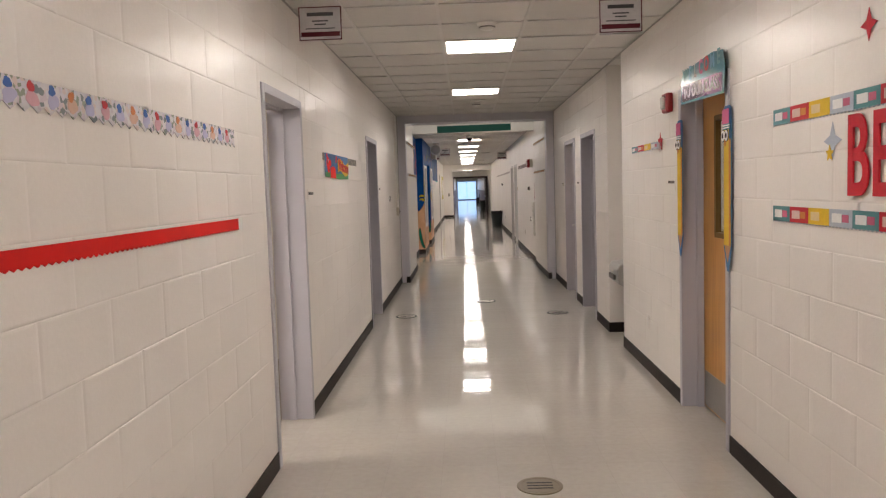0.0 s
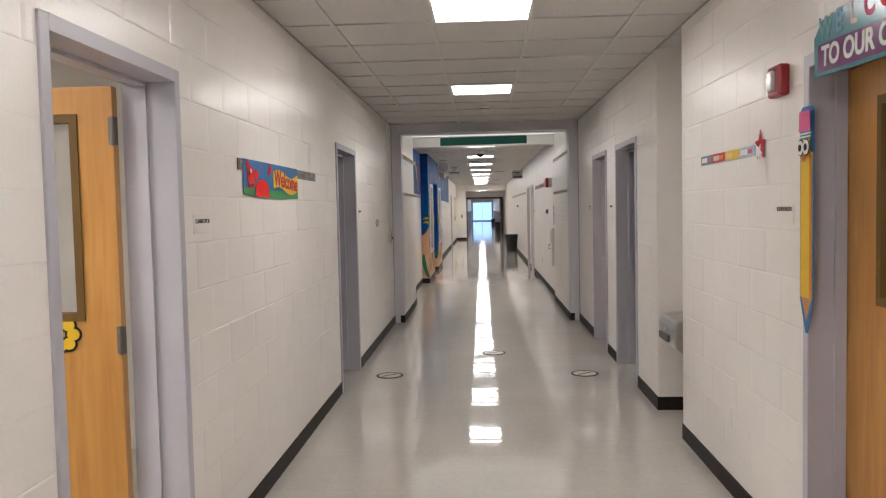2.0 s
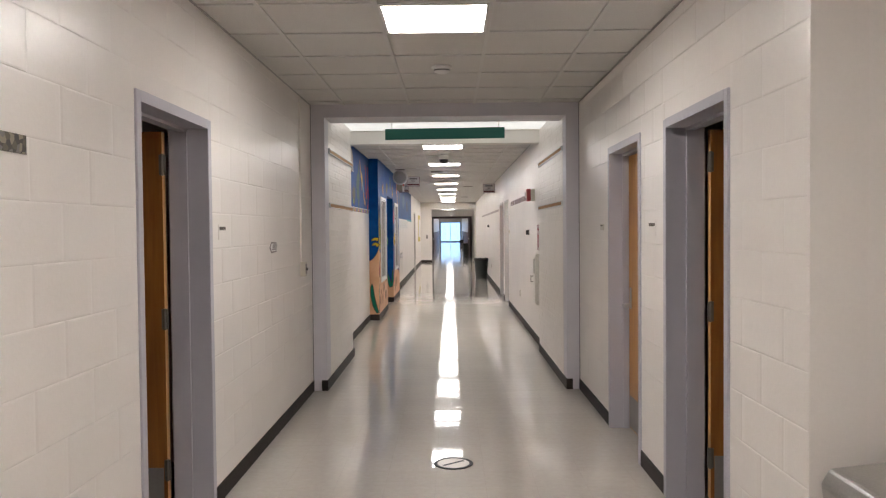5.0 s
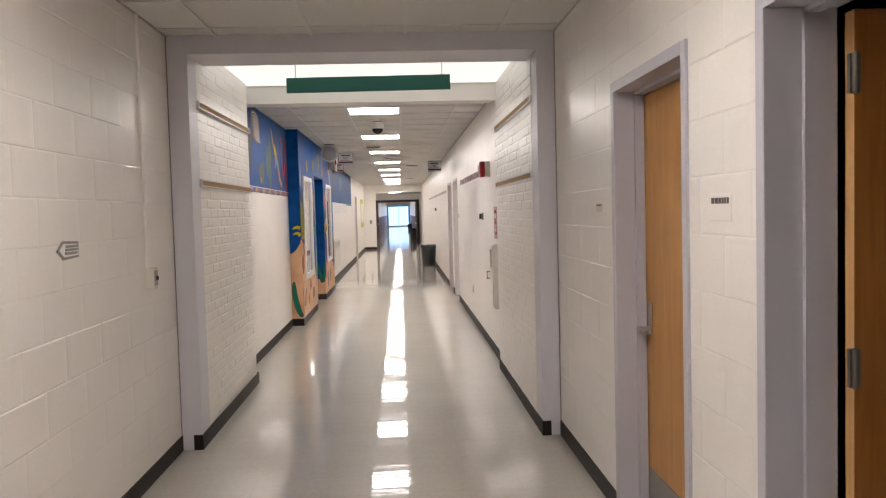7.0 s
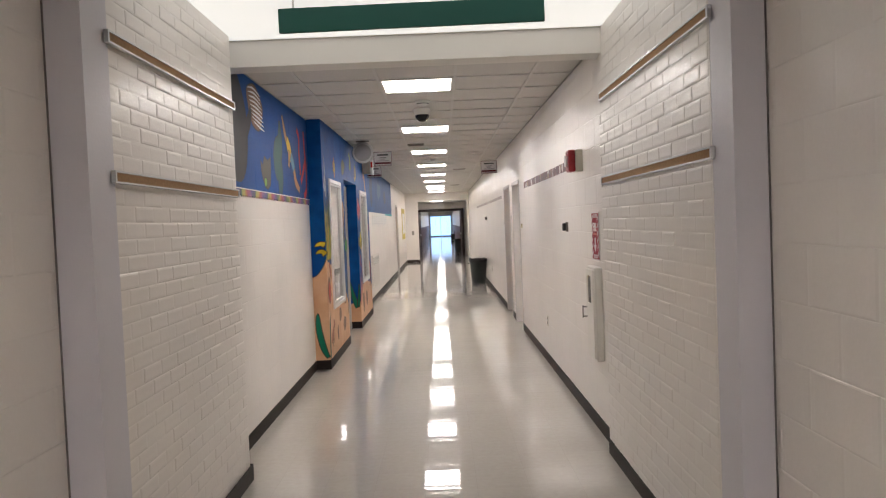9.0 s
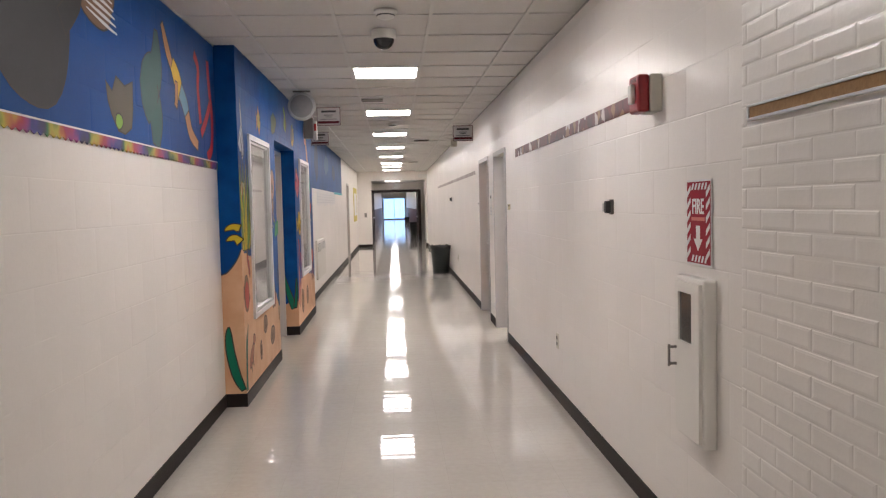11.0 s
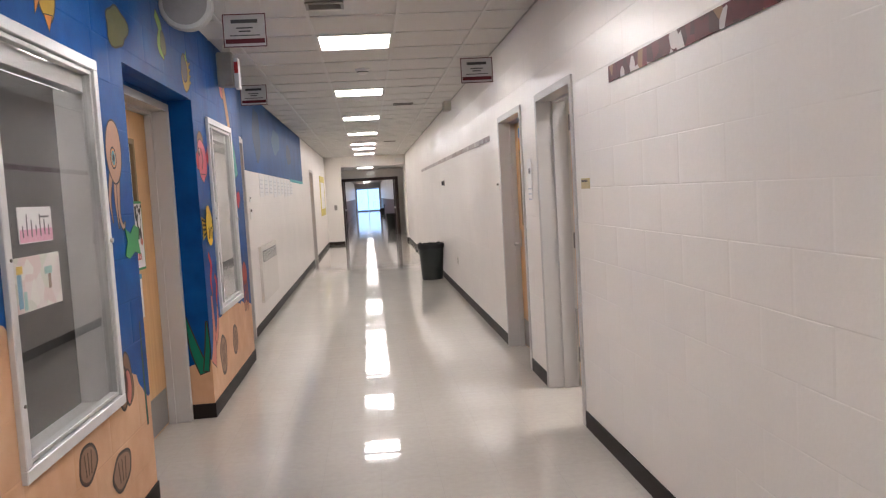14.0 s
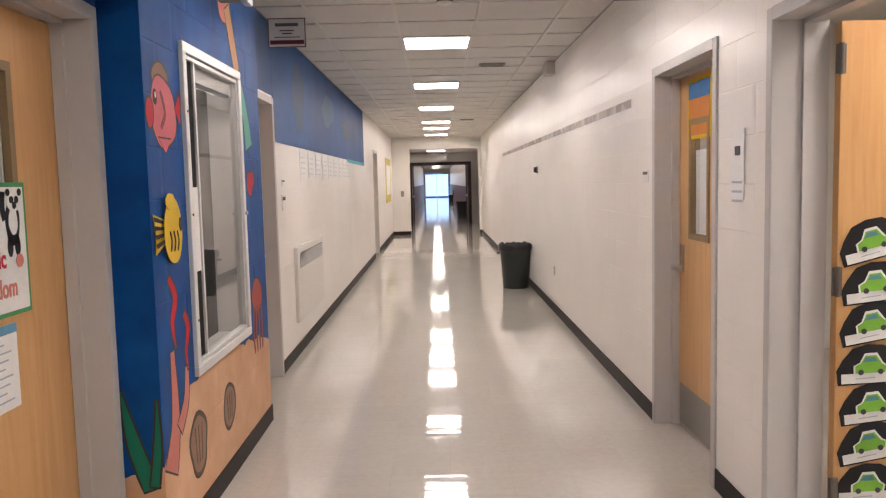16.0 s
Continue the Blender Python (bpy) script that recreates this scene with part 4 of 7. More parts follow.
def pencil(y, label):
    """A tall cut-out pencil on the door frame: eraser, ferrule, eyes, body, tip."""
    h, w = 0.905, 0.110
    e = w / 2
    top = h
    ob = cutout("pencil_cutout", label, on_right(XR - 0.006, y, 1.045), [
        ("pencil_cutout", [(-e - 0.012, 0.14), (-0.012, 0.0), (0.012, 0.0), (e + 0.012, 0.14), (e + 0.012, top), (e - 0.01, top + 0.015), (-e + 0.01, top + 0.015), (-e - 0.012, top)], W_BLUE),
        ("wood_tip", [(-e + 0.006, 0.145), (0, 0.05), (e - 0.006, 0.145)], W_SKIN),
        ("body", [(-e, 0.145), (e, 0.145), (e, top - 0.17), (-e, top - 0.17)], W_YEL),
        ("body_shade", [(e - 0.022, 0.147), (e - 0.002, 0.147), (e - 0.002, top - 0.172), (e - 0.022, top - 0.172)], W_ORG),
        ("ferrule", [(-e, top - 0.118), (e, top - 0.118), (e, top - 0.085), (-e, top - 0.085)], W_TEAL),
        ("ferrule_band", [(-e, top - 0.097), (e, top - 0.097), (e, top - 0.091), (-e, top - 0.091)], W_WHITE), ("ferrule_band", [(-e, top - 0.110), (e, top - 0.110), (e, top - 0.104), (-e, top - 0.104)], W_WHITE),
        ("eraser", [(-e, top - 0.085), (e, top - 0.085), (e - 0.004, top - 0.004), (-e + 0.004, top - 0.004)], W_PINK),
        ("face_band", [(-e, top - 0.17), (e, top - 0.17), (e, top - 0.118), (-e, top - 0.118)], W_YEL), ("nose", ellipse(0.0, top - 0.19, 0.014, 0.018, 14), W_ORG)], lift=0.008, step=0.0016)
    for s in (-1, 1):
        for nm, r, mm, lf in (("eye_rim", 0.031, W_INK, 0.0235), ("eye", 0.027, W_WHITE, 0.0255), ("pupil", 0.013, W_INK, 0.0275)):
            bm = bmesh.new()
            plate(bm, ellipse(s * 0.027, top - 0.15, r, r * 1.1, 16), 0.002, 0, lf)
            part(nm, bm, mm, ob)
    return ob


pencil(4.385, "tall yellow paper pencil with eyes on the door frame")
pencil(5.34, "tall yellow paper pencil with eyes on the door frame")

wel = cutout("class_welcome_sign", "glossy teal and purple welcome sign over the classroom door", on_right(XR - 0.028, 4.80, 2.165) @ pose(0, 0, 0, 0, 1.5, 0), [
    ("class_welcome_sign", [(-0.42, -0.12), (0.42, -0.12), (0.43, 0.04), (0.40, 0.12), (0.2, 0.13), (0.02, 0.115), (-0.2, 0.10), (-0.36, 0.09), (-0.43, 0.03)], paint("teal_gloss_card", (0.08, 0.24, 0.30), 0.18)),
    ("name_panel", [(-0.39, -0.105), (0.39, -0.105), (0.39, 0.0), (-0.39, 0.0)], paint("purple_gloss_card", (0.13, 0.02, 0.13), 0.2))])
text("letters", "TO OUR CLASS", 0.105, W_WHITE, wel, 0.0, -0.052, 0.0105, 0.003, 0.98)
for i, ch in enumerate("WELCOME"):
    text("letters", ch, 0.115, (W_TEAL, W_LBLUE, W_WHITE, W_PINK, W_RED, W_LBLUE, W_TEAL)[i], wel, -0.33 + 0.11 * i, 0.052 + 0.006 * i, 0.0085, 0.004, 0.9)


def strobe(name, label, m, deep=0.05, back=None, h=0.085):
    """A red fire alarm with a clear strobe lens, on a wall."""
    ob = empty(name, label, "fire alarm", m)
    if back:
        slab("back_box", PLASTIC_G, -0.075, 0.075, -0.055, 0, -0.085, 0.085, ob, "beige back box", 0.004)
    o = -0.055 if back else 0.0
    slab("body", paint("alarm_red", (0.28, 0.012, 0.018), 0.35), -0.07, 0.07, o - deep, o, -h, h, ob, "", 0.012)
    bm = bmesh.new()
    box(bm, -0.028, 0.028, o - deep - 0.02, o - deep + 0.002, -0.045, 0.045)
    bevel(bm, 0.01)
    part("strobe_lens", bm, paint("clear_lens", (0.72, 0.70, 0.68), 0.1), ob, "clear strobe lens")
    for k in range(3):
        slab("sounder_slot", W_INK, -0.045, 0.045, o - deep - 0.001, o - deep + 0.002, h - 0.033 + 0.007 * k, h - 0.030 + 0.007 * k, ob)
    return ob


strobe("fire_alarm", "red wall fire alarm with clear strobe lens", on_right(XR, 5.62, 2.11), h=0.068)

# posters in the window of the decorated door
for nm, u, z, w, h, mm in (("paper_panel", 0.505, 1.577, 0.44, 0.70, W_WHITE), ("sticker", 0.50, 1.60, 0.10, 0.10, W_LBLUE), ("sticker", 0.46, 1.46, 0.12, 0.08, W_SALMON), ("sticker", 0.56, 1.28, 0.06, 0.07, W_RED), ("sticker", 0.42, 1.31, 0.10, 0.13, W_DGREY), ("sticker", 0.55, 1.86, 0.04, 0.08, W_TEAL), ("sticker", 0.42, 1.75, 0.10, 0.10, W_SALMON), ("sticker", 0.60, 1.52, 0.04, 0.06, W_YEL)):
    slab(nm, mm, u - w / 2, u + w / 2, 0.030 if nm == "paper_panel" else 0.0275, 0.032 if nm == "paper_panel" else 0.0295, z - h / 2, z + h / 2, LEAF_R1)
slab("letter_sticker", W_YEL, 0.55, 0.67, -0.004, -0.001, 0.86, 1.0, LEAF_L1, "yellow paper shape", 0.0)

# ---- drinking fountain in the alcove ----
ft = empty("drinking_fountain", "stainless steel wall drinking fountain in an alcove", "drinking fountain", pose(XR + 0.45, 7.74, -0.025))
bm = bmesh.new()
vs = []
for y in (-0.22, 0.22):
    vs.append([bm.verts.new((x, y, z)) for x, z in ((0, 0.50), (-0.30, 0.50), (-0.46, 0.60), (-0.48, 0.74), (-0.45, 0.79), (0, 0.84))])
n = len(vs[0])
for i in range(n):
    bm.faces.new((vs[0][i], vs[0][(i + 1) % n], vs[1][(i + 1) % n], vs[1][i]))
bm.faces.new(vs[0][::-1])
bm.faces.new(vs[1])
bevel(bm, 0.012)
part("basin_body", bm, STEEL, ft, "brushed steel cabinet")
slab("push_bar", DARKSTEEL, -0.497, -0.475, -0.13, 0.13, 0.635, 0.685, ft, "dark push bar", 0.004)
bm = bmesh.new()
disc(bm, 0.02, 0.80, 0.87, 14, -0.12, -0.12)
disc(bm, 0.03, 0.87, 0.90, 14, -0.13, -0.12)
part("bubbler", bm, ALU, ft, "chrome bubbler spout", soft=True)
slab("drain_grate", DARKSTEEL, -0.34, -0.2, -0.06, 0.06, 0.812, 0.83, ft)
slab("maker_plate", PLASTIC_G, -0.4855, -0.48, -0.03, 0.03, 0.70, 0.72, ft)
slab("supply_pipe", PLASTIC_W, -0.03, 0.0, -0.2, -0.17, 0.84, 2.77, ft, "white supply pipe")


# ---- floor discs ----
def floor_disc(x, y, r, label, ring=True):
    ob = empty("floor_cleanout", label, "floor drain", pose(x, y, 0.0))
    bm = bmesh.new()
    lathe(bm, [(r, 0.0), (r, 0.003), (r - 0.004, 0.0045), (r - 0.02, 0.0045), (r - 0.022, 0.003)], 32)
    part("ring", bm, W_INK if ring else paint("worn_brass", (0.16, 0.13, 0.08), 0.4), ob)
    bm = bmesh.new()
    disc(bm, r - 0.024, 0.0, 0.0036, 28)
    part("cover", bm, paint("cover_plate", (0.40, 0.35, 0.29), 0.3) if ring else paint("worn_brass", (0.16, 0.13, 0.08), 0.4), ob)
    if ring:
        bar = slab("cross_bar", W_INK, -r * 0.66, r * 0.66, -0.010, 0.010, 0.0037, 0.0047, ob)
        bar.matrix_basis = pose(0, 0, 0, 0, 0, 38)
    for k in (() if ring else (-1, 0, 1)):
        slab("slot", W_INK, -r * 0.55, r * 0.55, k * r * 0.3 - 0.006, k * r * 0.3 + 0.006, 0.0037, 0.0045, ob)
    return ob


floor_disc(-0.90, 9.43, 0.13, "round floor cleanout cover with a dark ring")
floor_disc(0.95, 9.43, 0.13, "round floor cleanout cover with a dark ring")
floor_disc(0.11, 10.53, 0.13, "round floor cleanout cover with a dark ring")
floor_disc(0.21, 3.95, 0.12, "round worn brass floor drain cover", False)


# ---- ceiling fittings ----
def detector(x, y, label="white round smoke detector under the ceiling"):
    ob = empty("smoke_detector", label, "smoke detector", pose(x, y, CEIL))
    bm = bmesh.new()
    lathe(bm, [(0.075, 0.0), (0.075, -0.012), (0.06, -0.018), (0.055, -0.04), (0.03, -0.052)], 24)
    part("housing", bm, PLASTIC_W, ob, soft=True)
    bm = bmesh.new()
    disc(bm, 0.058, -0.034, -0.022, 24)
    part("vent_ring", bm, W_DGREY, ob)
    return ob


for x, y in ((0.06, 5.80), (0.05, 11.15), (0.02, 17.60), (0.05, 24.4)):
    detector(x, y)

dome = empty("dome_camera", "white ceiling dome camera with dark bubble", "security camera", pose(0.0, 18.15, CEIL))
bm = bmesh.new()
lathe(bm, [(0.085, 0.0), (0.085, -0.05), (0.078, -0.062)], 28)
part("housing", bm, PLASTIC_W, dome, soft=True)
bm = bmesh.new()
lathe(bm, [(0.074, -0.060), (0.07, -0.085), (0.055, -0.11), (0.03, -0.127), (0.006, -0.132)], 28)
part("bubble", bm, paint("smoked_dome", (0.02, 0.02, 0.022), 0.08), dome, "dark bubble", soft=True)


def ceiling_vent(x, y, w=0.25, d=0.18):
    ob = empty("ceiling_vent", "dark slotted vent in the tile ceiling", "vent", pose(x, y, CEIL))
    bm = bmesh.new()
    for a in ((-w / 2, w / 2, -d / 2, -d / 2 + 0.02), (-w / 2, w / 2, d / 2 - 0.02, d / 2), (-w / 2, -w / 2 + 0.02, -d / 2 + 0.02, d / 2 - 0.02), (w / 2 - 0.02, w / 2, -d / 2 + 0.02, d / 2 - 0.02)):
        box(bm, *a, -0.01, 0.004)
    part("vent_frame", bm, KICK, ob)
    slab("backing", W_INK, -w / 2 + 0.02, w / 2 - 0.02, -d / 2 + 0.02, d / 2 - 0.02, 0.0, 0.004, ob)
    for k in range(4):
        yy = -d / 2 + 0.035 + (d - 0.07) * k / 3
        slab("slat", KICK, -w / 2 + 0.02, w / 2 - 0.02, yy - 0.003, yy + 0.003, -0.009, 0.0, ob)
    return ob


ceiling_vent(-0.18, 21.75)
ceiling_vent(0.60, 27.55, 0.28)
ceiling_vent(0.62, 35.0, 0.28)
ceiling_vent(0.0, 15.85, 0.9, 0.12)


def hanging_sign(x, y, label="clear framed room sign hung from the ceiling", w=0.26, h=0.20, top=2.66):
    """A printed card in a clear sleeve on two threads, facing along the corridor."""
    ob = empty("hanging_sign", label, "hanging sign", pose(x, y, top))
    # white card coloured grey, for the dimness of being lit from behind
    slab("card", paint("backlit_card", (0.56, 0.54, 0.55), 0.3), -w / 2, w / 2, -0.002, 0.002, -h, 0, ob, "white printed card")
    for sy in (-0.0045, 0.003):
        slab("dark_band", paint("maroon_print", (0.10, 0.012, 0.02)), -w / 2 + 0.012, w / 2 - 0.012, sy, sy + 0.0015, -h + 0.022, -h + 0.05, ob)
        for k, (ww, z, hh) in enumerate(((0.16, -0.045, 0.022), (0.10, -0.085, 0.008), (0.07, -0.105, 0.008), (0.18, -0.13, 0.006))):
            slab("printed_line", W_DGREY, -ww / 2, ww / 2, sy, sy + 0.0015, z - hh / 2, z + hh / 2, ob)
        for a in ((-w / 2, w / 2, -0.006, 0.0), (-w / 2, w / 2, -h, -h + 0.006), (-w / 2, -w / 2 + 0.006, -h + 0.006, -0.006), (w / 2 - 0.006, w / 2, -h + 0.006, -0.006)):
            slab("edge", paint("maroon_print", (0.10, 0.012, 0.02)), a[0], a[1], sy, sy + 0.0015, a[2], a[3], ob)
    for s in (-1, 1):
        slab("thread", PLASTIC_W, s * w * 0.4 - 0.001, s * w * 0.4 + 0.001, -0.001, 0.001, 0.0, CEIL - top + 0.002, ob)
    return ob


for x, y, tp in ((-0.985, 4.80, 2.68), (0.85, 4.90, 2.68), (-0.66, 21.4, 2.63), (-1.05, 24.5, 2.655), (0.965, 22.8, 2.545)):
    hanging_sign(x, y, top=tp)

sp = empty("round_speaker", "round white loudspeaker with grey grille hung from the ceiling", "loudspeaker", pose(-0.90, 21.0, 2.585))
bm = bmesh.new()
lathe(bm, [(0.10, 0.0), (0.14, 0.01), (0.148, 0.06), (0.14, 0.085), (0.118, 0.092)], 36)
part("body", bm, paint("speaker_grey", (0.46, 0.455, 0.45), 0.45), sp, at=pose(0, 0, 0, 90, 0, 0), soft=True)
bm = bmesh.new()
lathe(bm, [(0.118, 0.090), (0.118, 0.097), (0.07, 0.106), (0.01, 0.108)], 32)
part("grille", bm, paint("grey_grille", (0.27, 0.265, 0.26), 0.6), sp, "grey grille", at=pose(0, 0, 0, 90, 0, 0), soft=True)
slab("bracket", DARKSTEEL, -0.015, 0.015, -0.06, -0.03, 0.13, CEIL - 2.585, sp)
slab("bracket_foot", DARKSTEEL, -0.09, 0.09, -0.075, -0.015, CEIL - 2.585 - 0.012, CEIL - 2.585, sp)

ex = empty("exit_sign", "white exit sign with red letters by the mural", "exit sign", pose(-0.99, 22.95, 2.40))
slab("housing", mat("aged_plastic", (0.34, 0.31, 0.25), 0.5, stain=0.15, stain_scale=8), -0.12, 0.01, -0.06, 0.06, 0.02, 0.29, ex, "", 0.015)
slab("white_face", PLASTIC_W, 0.012, 0.05, -0.05, 0.05, 0.0, 0.24, ex, "", 0.006)
slab("red_face", paint("exit_red", (0.6, 0.05, 0.04)), 0.016, 0.046, -0.053, -0.05, 0.12, 0.21, ex)
slab("canopy", PLASTIC_G, -0.07, -0.01, -0.03, 0.03, 0.29, CEIL - 2.40, ex)

# ---- portal ----
def tack_strip(m, length, label="brown cork tack strip in an aluminium rail"):
    ob = empty("tack_strip", label, "tack strip", m)
    slab("cork", CORK, 0.012, length - 0.012, -0.014, -0.002, 0.008, 0.042, ob, "brown cork insert")
    for z in (0.0, 0.042):
        slab("rail", ALU, 0, length, -0.018, 0, z, z + 0.008, ob, "aluminium edge", 0.001)
    for u in (0, length - 0.012):
        slab("end_cap", ALU, u, u + 0.012, -0.018, 0, 0.008, 0.042, ob)
    return ob


for z in (2.31, 1.775):
    tack_strip(on_left(XPL + 0.004, 13.06, z), 1.81)
    tack_strip(on_right(XPR - 0.004, 15.10, z), 2.04)
gs = empty("green_sign", "long plain green sign board hung on white rods", "hanging sign", pose(0.05, 13.95, 2.54) @ pose(0, 0, 0, 0, -0.4, 0))
slab("board", GREEN, -0.655, 0.655, -0.012, 0.012, 0.0, 0.12, gs, "", 0.003)
for u in (-0.58, 0.59):
    slab("rod", PLASTIC_W, u - 0.005, u + 0.005, -0.005, 0.005, 0.12, 0.236, gs)
for x0, x1 in ((XL, XL + 0.0045), (XR - 0.0045, XR)):
    tagged(slab("trim_joint", paint("joint_sealant", (0.17, 0.155, 0.15)), x0, x1, YP - 0.008, YP - 0.001, 0.0, CEIL, None), "dark vertical joint beside the pilaster", "joint", kind="structure")
cd = empty("light_switch", "beige wall switch box with a surface conduit", "light switch", on_left(XL, 12.33, 1.21))
slab("box", PLASTIC_G, -0.04, 0.04, -0.045, 0, -0.065, 0.065, cd, "", 0.004)
slab("switch_plate", KICK, -0.028, 0.028, -0.049, -0.045, -0.045, 0.045, cd)
slab("toggle", W_INK, -0.008, 0.008, -0.06, -0.049, -0.012, 0.012, cd)
slab("conduit", WALL, -0.045, -0.025, -0.018, 0, 0.065, CEIL - 1.21, cd, "painted surface conduit", 0.003)
cutout("arrow_sticker", "small dark outlined arrow sticker on the block wall", on_left(XL, 11.23, 1.43), [("arrow_sticker", [(-0.12, 0.0), (-0.06, 0.043), (0.11, 0.036), (0.11, -0.036), (-0.06, -0.043)], paint("sticker_ink", (0.28, 0.25, 0.24))), ("white_field", [(-0.098, 0.0), (-0.053, 0.030), (0.100, 0.026), (0.100, -0.026), (-0.053, -0.030)], W_WHITE)] + [("printed_bar", [(-0.045, z), (0.085, z), (0.085, z + 0.012), (-0.045, z + 0.012)], paint("sticker_grey", (0.30, 0.28, 0.27))) for z in (-0.020, -0.004, 0.011)])


# ---- second corridor: mural ----
tagged(slab("trim_blue_band", BLUE, XL2, XL2 + 0.0052, YBL + 0.002, 18.618, 1.87, CEIL), "deep blue painted upper wall with sea creatures", "painted band", kind="structure")
blue_band = bpy.data.objects["trim_blue_band"]
strip("rainbow_border", "shiny rainbow striped paper border with scalloped edge", on_left(XL2, YBL + 0.01, 1.82), 18.60 - YBL, 0.06, RAINBOW, pitch=0.055, tooth=0.014)
tagged(slab("trim_border_edge", PLASTIC_W, XL2 + 0.0052, XL2 + 0.0092, YBL + 0.01, 18.61, 1.8765, 1.8845), "thin white edge strip over the paper border", "edge strip", kind="structure")


PLAIN = ("stripe", "eye", "bone", "white_band", "dark_edge", "painted_water", "rib", "shell_inner", "painted_shadow", "red_body")
OUTLINE = paint("outline_paint", (0.05, 0.04, 0.035))


def ring(bm, pts, w, lift):
    """A thin raised line along a closed outline."""
    n = len(pts)
    inner, outer = [], []
    for i in range(n):
        a, b = pts[i - 1], pts[(i + 1) % n]
        dx, dy = b[0] - a[0], b[1] - a[1]
        k = math.hypot(dx, dy) or 1
        nx, ny = -dy / k * w / 2, dx / k * w / 2
        inner.append(bm.verts.new((pts[i][0] + nx, -lift, pts[i][1] + ny)))
        outer.append(bm.verts.new((pts[i][0] - nx, -lift, pts[i][1] - ny)))
    for i in range(n):
        j = (i + 1) % n
        bm.faces.new((inner[i], inner[j], outer[j], outer[i]))


def figure(name, wall, m, shapes, label=""):
    """Painted figures on a wall: flat layers with dark brush outlines, parts of the wall."""
    ob = cutout(name, label, m, shapes, parent=wall, lift=0.0021, step=0.0005)
    bm = bmesh.new()
    for i, (nm, pts, material) in enumerate(shapes):
        if nm not in PLAIN:
            ring(bm, pts, 0.009, 0.0021 + 0.0005 * (i + 1) + 0.0003)
    if bm.verts:
        part("brush_outline", bm, OUTLINE, ob, "dark brush outline")
    else:
        bm.free()
    return ob


def curve_through(values, steps=5):
    """Points on a smooth curve through tuples of numbers."""
    out = []
    n = len(values)
    for i in range(n - 1):
        p0, p1, p2, p3 = values[max(i - 1, 0)], values[i], values[i + 1], values[min(i + 2, n - 1)]
        for k in range(steps):
            t = k / steps
            out.append(tuple(0.5 * (2 * b + (c - a) * t + (2 * a - 5 * b + 4 * c - d) * t * t + (3 * b - a - 3 * c + d) * t ** 3) for a, b, c, d in zip(p0, p1, p2, p3)))
    return out + [tuple(values[-1])]


def ribbon(points, width):
    """An outline that follows a smooth line of (u, v) with a width for each point or one for all."""
    ws = width if isinstance(width, (list, tuple)) else [width] * len(points)
    line = curve_through([(u, v, w) for (u, v), w in zip(points, ws)])
    left, right = [], []
    for i, (u, v, w) in enumerate(line):
        a = line[max(i - 1, 0)]
        b = line[min(i + 1, len(line) - 1)]
        dx, dy = b[0] - a[0], b[1] - a[1]
        k = math.hypot(dx, dy) or 1
        nx, ny = -dy / k * max(w, 0.004) / 2, dx / k * max(w, 0.004) / 2
        left.append((u + nx, v + ny))
        right.append((u - nx, v - ny))
    return left + right[::-1]


# on the upper blue band; u is the way along the corridor
M2 = on_left(XL2 + 0.0052, 0, 0)
figure("painted_whale", blue_band, M2, [("painted_whale", blob(15.62, 2.32, 0.36, 0.40, 0.05, 26, 3), paint("whale_paint", (0.036, 0.036, 0.038))), ("fin", ribbon([(15.9, 2.3), (16.05, 2.42), (16.12, 2.52)], [0.12, 0.1, 0.04]), paint("whale_paint", (0.036, 0.036, 0.038)))])
bones = [("painted_fishbone", blob(16.26, 2.545, 0.27, 0.165, 0.10, 20, 5, -12), W_BROWN)]
for k in range(9):
    bones.append(("bone", ribbon([(16.04 + 0.015 * k, 2.665 - 0.03 * k), (16.22 + 0.02 * k, 2.685 - 0.036 * k), (16.44 + 0.012 * k, 2.655 - 0.034 * k)], [0.006, 0.018, 0.008]), W_WHITE))
figure("painted_fishbone", blue_band, M2, bones)
figure("painted_turtle", blue_band, M2, [("painted_turtle", [(16.36, 2.14), (16.44, 2.10), (16.50, 2.18), (16.62, 2.15), (16.74, 2.19), (16.73, 2.05), (16.70, 1.95), (16.60, 1.91), (16.50, 1.92), (16.42, 1.99), (16.38, 2.05)], paint("turtle_paint", (0.10, 0.085, 0.06))), ("yellow_eye", blob(16.52, 1.965, 0.05, 0.04, 0.1, 14, 4), W_LIME)])
figure("painted_seaweed", blue_band, M2, [("painted_seaweed", ribbon([(17.1, 1.89), (17.12, 2.05), (17.02, 2.2), (17.16, 2.35), (17.18, 2.55)], [0.12, 0.25, 0.32, 0.22, 0.06]), paint("dim_green_paint", (0.035, 0.10, 0.09)))])
figure("painted_diver", blue_band, M2, [("painted_diver", ribbon([(17.30, 2.62), (17.40, 2.48), (17.50, 2.38)], [0.05, 0.09, 0.06]), W_SKIN),
    ("torso", ribbon([(17.48, 2.42), (17.58, 2.34), (17.66, 2.25)], [0.10, 0.15, 0.13]), W_YEL), ("arm", ribbon([(17.56, 2.32), (17.55, 2.22), (17.53, 2.16)], 0.06), W_SKIN),
    ("shorts", ribbon([(17.64, 2.28), (17.74, 2.20), (17.80, 2.12)], [0.12, 0.13, 0.11]), W_LBLUE), ("leg", ribbon([(17.78, 2.15), (17.86, 2.03), (18.04, 1.96)], [0.11, 0.10, 0.07]), W_SKIN)])
